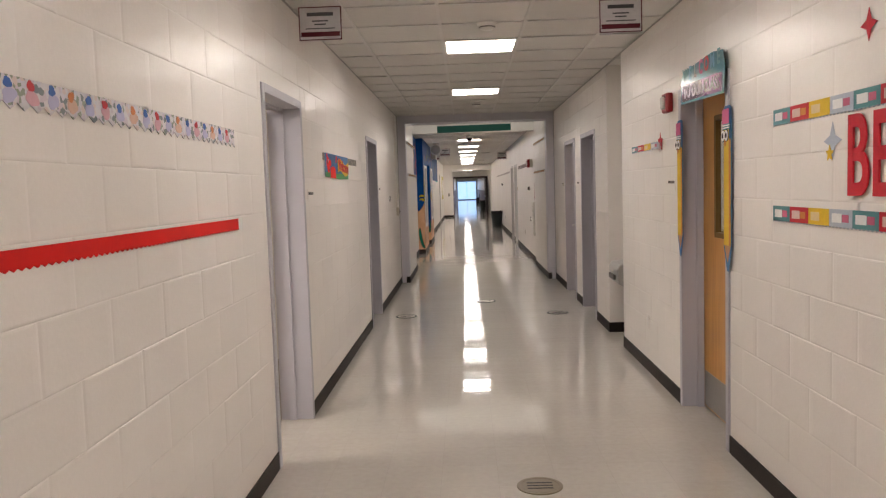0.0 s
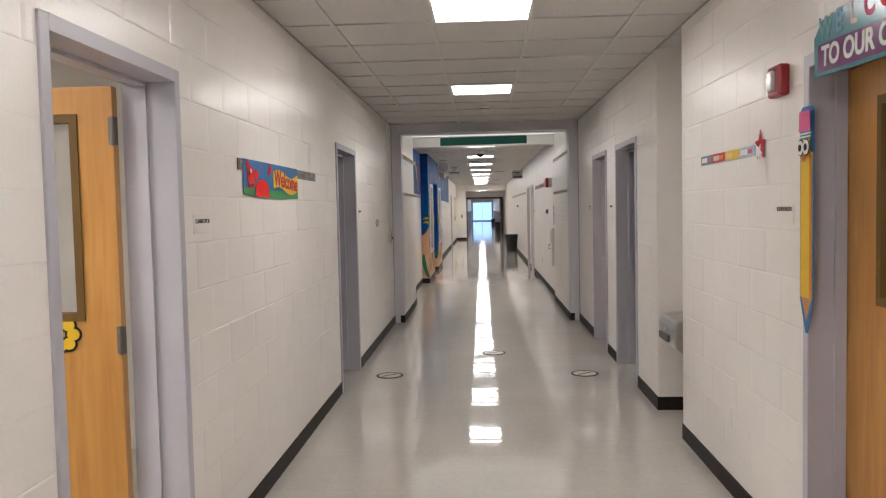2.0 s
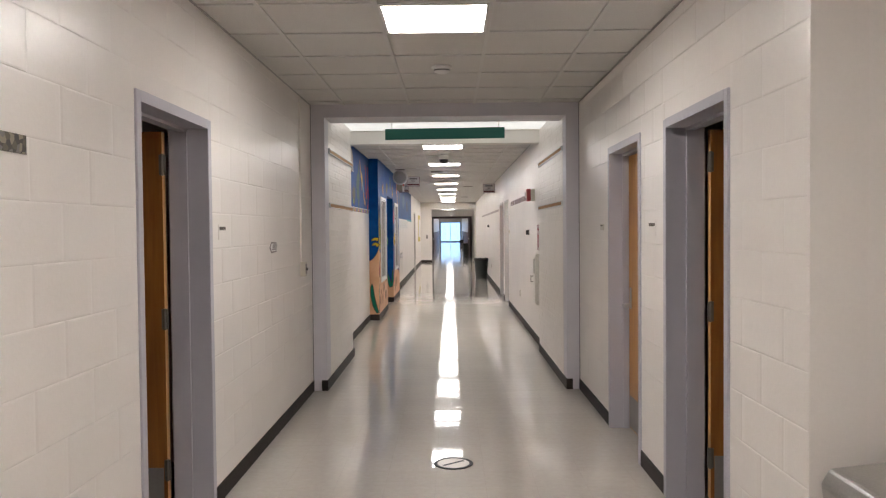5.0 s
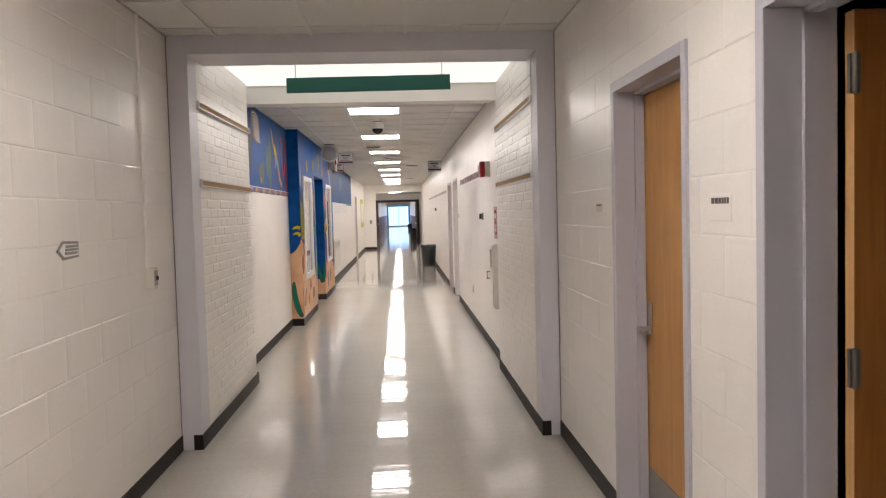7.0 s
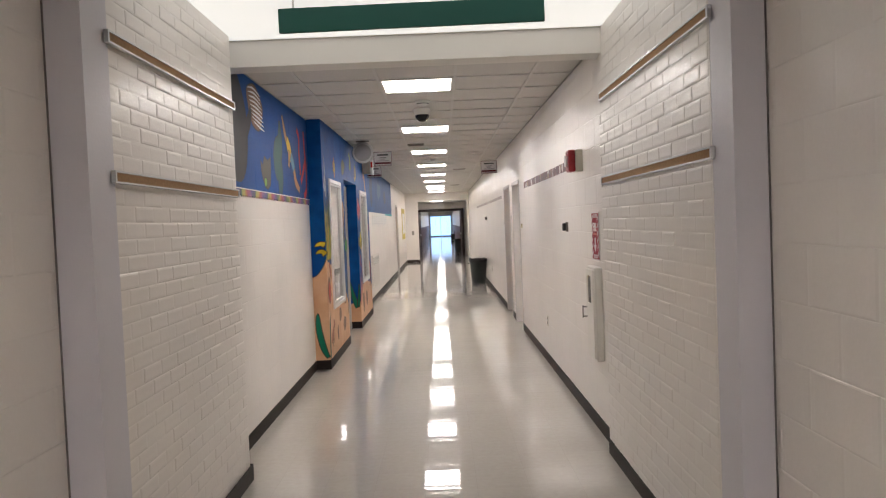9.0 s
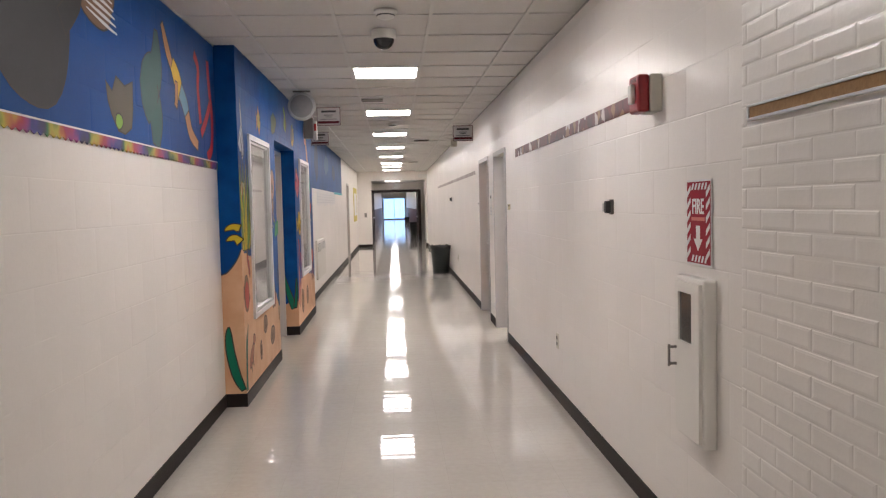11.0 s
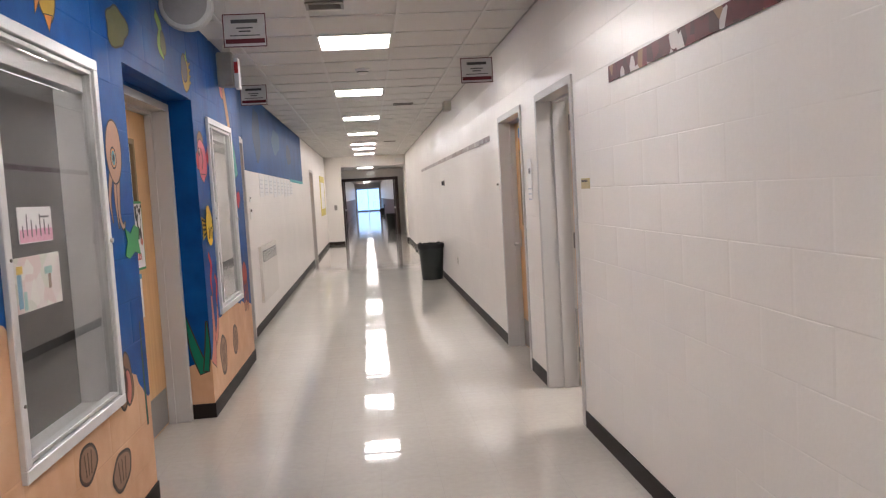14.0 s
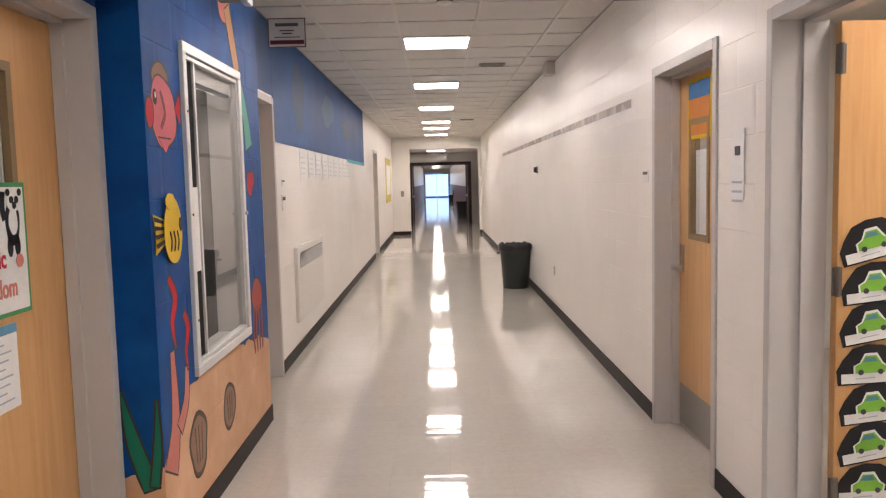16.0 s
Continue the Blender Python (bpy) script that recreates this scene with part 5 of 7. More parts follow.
figure("painted_ribbon", blue_band, M2, [("painted_ribbon", ribbon([(18.02, 2.58), (18.12, 2.50), (18.10, 2.35), (18.14, 2.12)], 0.07), W_RED), ("red_arm", ribbon([(18.40, 2.60), (18.42, 2.42), (18.48, 2.20), (18.44, 1.98), (18.30, 1.90)], 0.08), W_RED), ("red_arm", ribbon([(18.44, 2.3), (18.28, 2.15), (18.14, 2.05)], 0.07), W_RED)])

# on the face of the painted box
GOLD_PAINT = paint("gold_paint", (0.42, 0.28, 0.04))
MB = on_left(XBOX, 0, 0)
STRAW = paint("straw_paint", (0.58, 0.44, 0.03))
REDPAINT = paint("brick_red_paint", (0.42, 0.07, 0.05))
grass = [("painted_eelgrass", ribbon([(18.67, 1.22), (18.66, 1.5), (18.64, 1.72), (18.635, 1.93)], [0.05, 0.035, 0.03, 0.008]), W_LIME)]
for k, (a, mid, b, top) in enumerate(((18.69, 18.69, 18.69, 1.90), (18.74, 18.70, 18.66, 1.52), (18.72, 18.75, 18.76, 1.90), (18.77, 18.80, 18.81, 1.88), (18.76, 18.72, 18.70, 1.60), (18.82, 18.85, 18.88, 1.93), (18.86, 18.92, 18.95, 1.98), (18.89, 18.95, 18.985, 1.70), (18.80, 18.78, 18.73, 1.42), (18.91, 18.96, 18.99, 1.50))):
    grass.append(("blade", ribbon([(a, 1.205), (mid, (1.2 + top) / 2 - 0.05), ((mid + b) / 2, (1.2 + top) / 2 + 0.12), (b, top)], [0.05, 0.042, 0.03, 0.006]), (STRAW, W_LIME)[(k * 3 % 5) % 2]))
figure("painted_eelgrass", mural_box, MB, grass)
figure("painted_fish", mural_box, MB, [("painted_fish", [(18.635, 2.02), (18.68, 2.10), (18.74, 2.17), (18.80, 2.15), (18.84, 2.05), (18.83, 1.95), (18.77, 1.90), (18.74, 1.97), (18.69, 1.96)], W_GREY), ("fin", ribbon([(18.78, 2.16), (18.76, 2.26), (18.73, 2.38)], [0.04, 0.03, 0.01]), W_GREY), ("stripe", ribbon([(18.70, 2.1), (18.76, 2.0), (18.78, 1.93)], 0.016), W_DGREY), ("stripe", ribbon([(18.75, 2.15), (18.80, 2.03)], 0.014), W_DGREY)])
clown = [("painted_clownfish", blob(18.735, 1.68, 0.085, 0.055, 0.08, seed=8), paint("clown_red_paint", (0.34, 0.07, 0.04)))]
for u in (18.69, 18.74, 18.785):
    clown.append(("white_band", ribbon([(u, 1.725), (u + 0.008, 1.68), (u, 1.635)], 0.016), W_WHITE))
figure("painted_clownfish", mural_box, MB, clown)
worm = [("painted_worm", blob(18.828, 1.185, 0.018, 0.022, 0.05, seed=61), W_BROWN)]
for u, v, q in ((18.838, 1.135, 0.03), (18.862, 1.085, 0.033), (18.882, 1.04, 0.03), (18.90, 1.01, 0.02)):
    worm.append(("ring", blob(u, v, q, 0.034, 0.06, seed=62), REDPAINT))
figure("painted_worm", mural_box, MB, worm)
figure("painted_red_fish", mural_box, MB, [("painted_red_fish", blob(18.755, 0.86, 0.10, 0.145, 0.04, seed=63), W_BROWN), ("tail", [(18.64, 0.93), (18.68, 0.90), (18.68, 0.84), (18.635, 0.83)], W_BROWN), ("mouth", [(18.84, 0.87), (18.88, 0.82), (18.865, 0.79), (18.83, 0.80)], W_BROWN), ("red_body", blob(18.765, 0.85, 0.078, 0.105, 0.05, seed=64), REDPAINT)])
for cx, cz, rx, rz, sd in ((19.57, 0.50, 0.10, 0.075, 1), (19.95, 0.34, 0.13, 0.08, 2), (19.31, 0.31, 0.05, 0.08, 3), (20.06, 0.68, 0.07, 0.10, 4), (22.38, 0.36, 0.13, 0.14, 5), (22.90, 0.38, 0.12, 0.11, 6)):
    figure("painted_shell", mural_box, MB, [("painted_shell", blob(cx, cz, rx, rz, 0.1, 20, sd), paint("shell_outline", (0.11, 0.07, 0.05))), ("shell_inner", blob(cx, cz, rx * 0.86, rz * 0.86, 0.1, 20, sd), paint("shell_paint", (0.30, 0.18, 0.12)))]
           + [("rib", ribbon([(cx + rx * 0.25 * k, cz - rz * 0.6), (cx + rx * 0.36 * k, cz + rz * 0.6)], 0.008), paint("shell_outline", (0.11, 0.07, 0.05))) for k in (-1, 0, 1)])
figure("painted_lobster", mural_box, MB, [("painted_lobster", ribbon([(18.79, 0.27), (18.88, 0.34), (18.97, 0.42)], [0.05, 0.11, 0.05]), paint("lobster_paint", (0.42, 0.16, 0.10))), ("claw", blob(19.0, 0.46, 0.05, 0.04, 0.1, 14, 6), paint("lobster_paint", (0.42, 0.16, 0.10))), ("leg", ribbon([(18.85, 0.30), (18.86, 0.22)], 0.012), W_BROWN), ("leg", ribbon([(18.90, 0.34), (18.94, 0.25)], 0.012), W_BROWN)])
figure("painted_kelp", mural_box, MB, [("painted_kelp", ribbon([(18.64, 0.12), (18.68, 0.4), (18.76, 0.62)], [0.06, 0.05, 0.01]), W_SEAGRN), ("blade", ribbon([(18.66, 0.12), (18.66, 0.35), (18.67, 0.55)], [0.04, 0.035, 0.01]), W_SEAGRN)])
SQUID = paint("squid_paint", (0.42, 0.25, 0.17))
figure("painted_squid", mural_box, on_left(XBOX, -0.018, -0.025), [("arm", ribbon([(20.17, 1.68), (20.12, 1.56), (20.14, 1.45)], [0.05, 0.035, 0.01]), SQUID), ("arm", ribbon([(20.22, 1.67), (20.20, 1.55), (20.215, 1.42)], [0.05, 0.035, 0.01]), SQUID), ("arm", ribbon([(20.26, 1.67), (20.235, 1.54), (20.24, 1.46), (20.28, 1.425), (20.305, 1.45)], [0.05, 0.04, 0.03, 0.03, 0.012]), SQUID),
    ("painted_squid", blob(20.225, 1.775, 0.105, 0.15, 0.05, seed=9, turn=-8), SQUID), ("eye_ring", ellipse(20.21, 1.745, 0.040, 0.048, 18), W_SKIN), ("eye", ellipse(20.212, 1.745, 0.026, 0.034, 16), W_TEAL), ("eye", ellipse(20.212, 1.745, 0.012, 0.018, 12), W_INK)])
figure("painted_stem", mural_box, MB, [("painted_stem", ribbon([(20.375, 0.42), (20.372, 0.68), (20.378, 0.93)], [0.02, 0.018, 0.012]), W_SEAGRN)])
figure("painted_leaf", mural_box, MB, [("painted_leaf", blob(20.13, 0.70, 0.07, 0.12, 0.15, 16, 11), W_BROWN), ("pink_inner", blob(20.13, 0.67, 0.045, 0.08, 0.1, 14, 12), W_SALMON)])
figure("painted_fish", mural_box, MB, [("painted_fish", blob(19.58, 2.29, 0.085, 0.085, 0.1, 18, 14), paint("gold_paint", (0.42, 0.28, 0.04))), ("tail", [(19.51, 2.31), (19.45, 2.36), (19.47, 2.29), (19.46, 2.20), (19.51, 2.26)], W_ORG), ("top_fin", [(19.53, 2.36), (19.55, 2.42), (19.62, 2.35)], W_ORG), ("low_fin", [(19.54, 2.22), (19.58, 2.16), (19.62, 2.23)], W_ORG), ("eye", ellipse(19.63, 2.31, 0.012, 0.016, 12), W_INK)])
figure("painted_shadow_fish", mural_box, MB, [("painted_shadow_fish", blob(20.42, 2.36, 0.16, 0.10, 0.2, 20, 15), W_OLIVE)])
figure("painted_seahorse", mural_box, MB, [("painted_seahorse", ribbon([(21.16, 2.60), (21.26, 2.52), (21.2, 2.42), (21.30, 2.36)], [0.06, 0.09, 0.07, 0.02]), W_LIME), ("belly", blob(21.30, 2.45, 0.06, 0.07, 0.1, 14, 16), W_OLIVE)])
DUSK = paint("dusk_paint", (0.13, 0.12, 0.13))
figure("painted_crescent_fish", mural_box, MB, [("painted_crescent_fish", blob(21.84, 2.36, 0.12, 0.12, 0.06, seed=17), GOLD_PAINT), ("body", blob(21.81, 2.385, 0.085, 0.085, 0.08, seed=33), DUSK), ("top_fin", [(21.84, 2.44), (21.88, 2.53), (21.90, 2.45)], W_LIME)]
       + [("spine", [(21.94, 2.30 + 0.04 * k), (21.985, 2.315 + 0.045 * k), (21.94, 2.33 + 0.04 * k)], GOLD_PAINT) for k in range(4)])
figure("painted_fish", mural_box, MB, [("fin", blob(22.13, 1.94, 0.10, 0.055, 0.1, seed=19), W_BROWN), ("painted_fish", blob(22.15, 1.80, 0.155, 0.14, 0.10, seed=18, turn=-12), paint("coral_pink_paint", (0.58, 0.13, 0.16))), ("mouth", blob(21.995, 1.79, 0.042, 0.06, 0.06, seed=24), W_RED), ("low_fin", [(22.07, 1.70), (22.15, 1.635), (22.22, 1.70)], paint("coral_pink_paint", (0.58, 0.13, 0.16))), ("tail", [(22.28, 1.83), (22.35, 1.91), (22.36, 1.84), (22.34, 1.76)], W_RED), ("cheek", ribbon([(22.12, 1.88), (22.16, 1.80), (22.11, 1.74)], 0.014), W_RED), ("eye", ellipse(22.055, 1.855, 0.022, 0.032, 16), W_INK), ("eye", ellipse(22.06, 1.862, 0.008, 0.012, 12), W_WHITE)])
figure("painted_crab", mural_box, MB, [("painted_crab", blob(23.60, 0.85, 0.13, 0.10, 0.08, 20, 21), paint("brick_red_paint", (0.42, 0.07, 0.05)))] + [("leg", ribbon([(23.5 + 0.06 * k, 0.78), (23.48 + 0.07 * k, 0.62), (23.5 + 0.06 * k, 0.52)], [0.03, 0.03, 0.015]), paint("brick_red_paint", (0.42, 0.07, 0.05))) for k in range(4)])
figure("painted_mermaid", mural_box, MB, [("painted_mermaid", blob(23.15, 2.50, 0.12, 0.16, 0.15, 18, 22), W_SALMON), ("body", ribbon([(23.2, 2.45), (23.3, 2.25), (23.38, 2.1)], [0.12, 0.12, 0.10]), W_SKIN), ("tail", ribbon([(23.36, 2.12), (23.5, 1.9), (23.56, 1.72)], [0.10, 0.12, 0.16]), paint("aqua_paint", (0.10, 0.36, 0.28)))])
figure("painted_red_fish", mural_box, MB, [("painted_red_fish", blob(23.56, 1.52, 0.09, 0.07, 0.2, 16, 23), W_RED)])
figure("painted_tall_seahorse", mural_box, MB, [("painted_tall_seahorse", ribbon([(22.10, 1.14), (22.17, 1.05), (22.12, 0.95), (22.15, 0.84)], [0.04, 0.06, 0.05, 0.02]), W_RED), ("second", ribbon([(22.26, 0.97), (22.31, 0.9), (22.27, 0.8), (22.29, 0.72)], [0.04, 0.055, 0.04, 0.02]), W_RED)])
figure("painted_coral", mural_box, MB, [("painted_coral", ribbon([(22.02, 0.36), (22.10, 0.55), (22.10, 0.84)], [0.16, 0.10, 0.05]), W_SALMON), ("branch", ribbon([(22.14, 0.5), (22.24, 0.6), (22.27, 0.74)], [0.08, 0.07, 0.05]), W_SALMON)])
# on the sides of the box, which face back along the corridor
side_near = bpy.data.objects["wall_mural_near_side"]
side_far = bpy.data.objects["wall_mural_far_return"]
near_side = pose(0, 18.62, 0)
shore = curve_through([(-1.29, 1.022), (-1.25, 1.035), (-1.20, 1.085), (-1.155, 1.155), (-1.134, 1.21)])
figure("painted_water", side_near, near_side, [("painted_water", shore + [(-1.134, 1.36), (-1.29, 1.36)], BLUE), ("dark_edge", ribbon([(-1.289, 1.024), (-1.25, 1.037), (-1.20, 1.087), (-1.155, 1.157), (-1.136, 1.21)], 0.01), W_DGREY)])
figure("painted_hand", side_near, near_side, [("painted_hand", ribbon([(-1.134, 1.375), (-1.18, 1.39), (-1.22, 1.38), (-1.25, 1.362)], [0.065, 0.05, 0.04, 0.012]), STRAW), ("finger", ribbon([(-1.134, 1.27), (-1.17, 1.305), (-1.21, 1.30), (-1.24, 1.282)], [0.07, 0.05, 0.04, 0.012]), STRAW)])
figure("painted_kelp", side_near, near_side, [("painted_kelp", ribbon([(-1.15, 0.13), (-1.20, 0.24), (-1.24, 0.42), (-1.25, 0.56), (-1.247, 0.62)], [0.04, 0.065, 0.065, 0.045, 0.012]), W_SEAGRN)])
figure("painted_kelp", side_far, pose(0, 21.95, 0), [("painted_kelp", ribbon([(-1.18, 0.32), (-1.24, 0.5), (-1.285, 0.72)], [0.07, 0.06, 0.01]), W_SEAGRN), ("blade", ribbon([(-1.17, 0.33), (-1.15, 0.5), (-1.145, 0.68)], [0.04, 0.035, 0.01]), W_SEAGRN)])

# paper cut-outs pinned on the mural
cutout("fish_cutout", "bright yellow paper fish with black stripes", on_left(XBOX, 22.15, 1.325), [("tail", [(-0.08, 0.05), (-0.19, 0.075), (-0.17, 0.0), (-0.18, -0.085), (-0.08, -0.05)], W_YEL)]
       + [("tail_stripe", [(-0.185, z), (-0.09, z * 0.7), (-0.09, z * 0.7 - 0.012), (-0.18, z - 0.018)], W_INK) for z in (0.065, 0.03, -0.005, -0.04)]
       + [("fish_body", blob(0.0, 0.0, 0.105, 0.135, 0.05, seed=31), W_YEL), ("top_fin", blob(-0.03, 0.12, 0.05, 0.035, 0.1, seed=32), W_YEL)]
       + [("body_stripe", ribbon([(u, 0.0), (u + 0.015, -0.04), (u, -0.08)], 0.010), W_INK) for u in (-0.05, -0.015, 0.02)] + [("eye", ellipse(0.06, 0.025, 0.018, 0.03, 14), W_INK)])
cutout("fish_cutout", "green paper fish on the blue wall", on_left(XBOX, 20.36, 1.325), [("fish_cutout", [(-0.10, 0.07), (-0.02, 0.04), (0.05, 0.08), (0.12, 0.06), (0.10, 0.0), (0.12, -0.07), (0.03, -0.05), (-0.06, -0.08), (-0.12, -0.06), (-0.07, 0.0)], W_GRN)])
cutout("bird_cutout", "dark red and black paper shape on the blue wall", on_left(XL2, 20.795, 1.19), [("bird_cutout", [(-0.055, 0.05), (0.055, 0.15), (0.035, 0.05), (0.06, -0.02), (0.02, -0.235), (-0.03, -0.12), (-0.045, -0.03)], W_INK), ("red_wing", [(-0.05, 0.045), (0.03, 0.09), (0.04, 0.0), (-0.04, -0.035)], W_RED)] + [("black_stripe", [(-0.045 + 0.02 * k, -0.03 + 0.012 * k), (-0.038 + 0.02 * k, -0.03 + 0.012 * k), (-0.03 + 0.02 * k, 0.05 + 0.010 * k), (-0.037 + 0.02 * k, 0.05 + 0.010 * k)], W_INK) for k in range(4)], step=0.001)
cutout("squid_cutout", "orange paper squid on the blue wall", on_left(XL2, 20.80, 1.80), [("squid_cutout", [(-0.055, 0.165), (-0.02, 0.09), (0.015, 0.11), (0.02, 0.06), (0.07, 0.02), (0.035, -0.005), (0.02, -0.06), (-0.035, -0.045)], paint("red_orange_card", (0.52, 0.11, 0.04))), ("tentacle", ribbon([(-0.01, -0.04), (0.0, -0.09), (0.02, -0.14)], [0.05, 0.045, 0.02]), W_GREY)], step=0.001)
slab_sw = slab("switch_plate", PLASTIC_G, XL2, XL2 + 0.010, 20.735, 20.785, 1.46, 1.555, None, "", 0.002)
slab("toggle", W_INK, XL2 + 0.010, XL2 + 0.016, 20.756, 20.764, 1.495, 1.52, slab_sw)
tagged(slab_sw, "beige switch plate on the blue wall", "light switch")


# ---- showcases ----
CASE_GLASS = glass_mat("showcase_glass")
CASE_GLASS.node_tree.nodes["Principled BSDF"].inputs["IOR"].default_value = 1.33
CASE_ALU = mat("satin_aluminium", (0.74, 0.735, 0.73), 0.36, 0.35, grain=0.03)


def showcase(case, label, items, stile=None):
    """A glazed case let into the box, its back D behind the face; stile: place of a sliding stile, a black sheet for
    the gap's shade before it.
    """
    y0, y1, z0, z1 = case
    ob = empty("showcase", label, "showcase", pose(XBOX, (y0 + y1) / 2, 0))
    h = (y1 - y0) / 2
    F, P, D = 0.045, 0.02, 0.17
    bm = bmesh.new()
    for a in ((-h, h, z0, z0 + F), (-h, h, z1 - F, z1), (-h, -h + F, z0 + F, z1 - F), (h - F, h, z0 + F, z1 - F)):
        box(bm, -0.02, P, *a)
    bevel(bm, 0.003, 1)
    part("case_frame", bm, CASE_ALU, ob, "aluminium frame")
    bm = bmesh.new()
    G = F + 0.005
    for a in ((-h + G, h - G, z0 + G, z0 + G + 0.018), (-h + G, h - G, z1 - G - 0.018, z1 - G), (-h + G, -h + G + 0.018, z0 + G + 0.018, z1 - G - 0.018), (h - G - 0.018, h - G, z0 + G + 0.018, z1 - G - 0.018)):
        box(bm, -0.03, 0.008, *a)
    bevel(bm, 0.002, 1)
    part("glazing_frame", bm, ALU, ob, "inner aluminium glazing frame")
    bm = bmesh.new()
    for a in ((-h, h, z0, z0 + 0.02), (-h, h, z1 - 0.02, z1), (-h, -h + 0.02, z0 + 0.02, z1 - 0.02), (h - 0.02, h, z0 + 0.02, z1 - 0.02)):
        box(bm, -D, -0.02, *a)
    part("lining", bm, paint("case_lining", (0.58, 0.57, 0.56), 0.5), ob, "grey painted lining")
    slab("back_panel", paint("case_grey", (0.024, 0.023, 0.022), 0.6), -D - 0.03, -D, -h, h, z0, z1, ob, "dark grey tack board")
    slab("valance", ALU, -0.09, -0.03, -h + 0.02, h - 0.02, z1 - 0.14, z1 - 0.02, ob, "aluminium light valance")
    bm = bmesh.new()
    disc(bm, 0.012, -h + 0.06, h - 0.06, 14)
    part("lamp_tube", bm, glow("case_lamp", (1.0, 0.95, 0.88), 4.5), ob, "small lit lamp tube", at=pose(-0.11, 0, z1 - 0.12, -90, 0, 0))
    pane = slab("pane", CASE_GLASS, -0.016, -0.010, -h + F + 0.012, h - F - 0.012, z0 + F + 0.012, z1 - F - 0.012, ob)
    pane.visible_shadow = False
    if stile is not None:
        # black sheet over the pane, in place of the shaded interior behind the gap
        slab("sliding_edge", paint("gap_black", (0.012, 0.012, 0.013), 0.8), -0.009, -0.004, -h + G + 0.018, stile, z0 + G + 0.018, z1 - G - 0.018, ob, "black sheet for the shade in the sliding door's gap")
        slab("rolled_paper", PAPER, -0.0035, 0.002, -h + G + 0.022, stile - 0.012, 1.12, 1.50, ob, "white paper wedged in the gap")
        slab("sliding_stile", CASE_ALU, -0.009, 0.006, stile, stile + 0.022, z0 + G + 0.018, z1 - G - 0.018, ob, "aluminium sliding stile")
    for u, z, w, hh, mm in items:
        slab("pinned_picture", mm, -D + 0.001, -D + 0.004, u - w / 2, u + w / 2, z - hh / 2, z + hh / 2, ob)
    for z in (z0 + 0.25, z0 + 0.72, z1 - 0.3):
        bm = bmesh.new()
        disc(bm, 0.006, 0, 0.004, 10)
        part("screw", bm, DARKSTEEL, ob, at=pose(P, -h + F * 0.6, z, 0, 90, 0))
    bm = bmesh.new()
    disc(bm, 0.01, 0, 0.012, 14)
    part("lock", bm, STEEL, ob, at=pose(P, h - F * 0.5, 1.35, 0, 90, 0))
    return ob


case_1 = showcase(CASE1, "aluminium framed glass showcase with pinned children's pictures", [(0.18, 1.442, 0.31, 0.14, PAPER), (0.145, 1.217, 0.46, 0.21, SKETCH)])
for nm, y0, y1, z0, z1, mm in (("pink_band", 0.03, 0.332, 1.375, 1.425, paint("pink_crayon", (0.70, 0.32, 0.44))), ("yellow_hair", -0.03, 0.02, 1.26, 1.29, W_YEL), ("blue_figure", -0.03, 0.005, 1.13, 1.26, W_LBLUE), ("teal_bird", 0.22, 0.29, 1.24, 1.27, paint("teal_crayon", (0.30, 0.52, 0.48))), ("brown_figure", 0.25, 0.275, 1.18, 1.24, W_BROWN), ("green_figure", 0.015, 0.04, 1.12, 1.19, paint("teal_crayon", (0.30, 0.52, 0.48)))):
    slab(nm, mm, -0.166, -0.1645, y0, y1, z0, z1, case_1)
for k in range(7):
    slab("ink_stroke", W_DGREY, -0.1645, -0.163, 0.05 + 0.04 * k, 0.057 + 0.04 * k, 1.395 + 0.006 * (k % 2), 1.44 + 0.022 * (k * 2 % 3), case_1)
slab("ink_stroke", W_DGREY, -0.1645, -0.163, 0.21, 0.30, 1.468, 1.476, case_1)
showcase(CASE2, "aluminium framed glass showcase with papers inside", [(-0.25, 1.42, 0.25, 0.30, PAPER), (-0.25, 1.12, 0.22, 0.2, PAPER)], -0.315)

# ---- papers on the door between the showcases: u runs from the lever edge ----


def door_paper(lf, name, u0, u1, z0, z1, mm, lift=0.003, label=""):
    return slab(name, mm, u0, u1, -lift - 0.001, -lift + 0.001, z0, z1, lf, label)


def um(y):
    """Place along the mirrored leaf of that door."""
    return (LM[1] - JAMB - 0.003) - y


door_paper(LEAF_LM, "class_poster", um(21.605), um(21.210), 1.10, 1.53, W_GRN, 0.010, "white class poster with a green border")
door_paper(LEAF_LM, "poster_sheet", um(21.590), um(21.225), 1.115, 1.515, W_WHITE, 0.012)


def door_shape(lf, name, pts, mm, lift):
    bm = bmesh.new()
    plate(bm, pts, 0.0012)
    ob = part(name, bm, mm, lf)
    ob.matrix_basis = pose(0, -lift, 0)
    return ob


door_shape(LEAF_LM, "panda_body", blob(um(21.515), 1.40, 0.042, 0.075, 0.06, seed=71), W_INK, 0.014)
door_shape(LEAF_LM, "panda_arm", ribbon([(um(21.470), 1.41), (um(21.460), 1.45), (um(21.465), 1.50)], 0.026), W_INK, 0.014)
for du in (-0.022, 0.022):
    door_shape(LEAF_LM, "panda_leg", blob(um(21.515) + du, 1.325, 0.016, 0.035, 0.05, seed=73), W_INK, 0.014)
door_shape(LEAF_LM, "panda_belly", blob(um(21.515), 1.405, 0.026, 0.045, 0.05, seed=72), W_WHITE, 0.016)
door_shape(LEAF_LM, "panda_head", ellipse(um(21.520), 1.47, 0.042, 0.034), W_WHITE, 0.018)
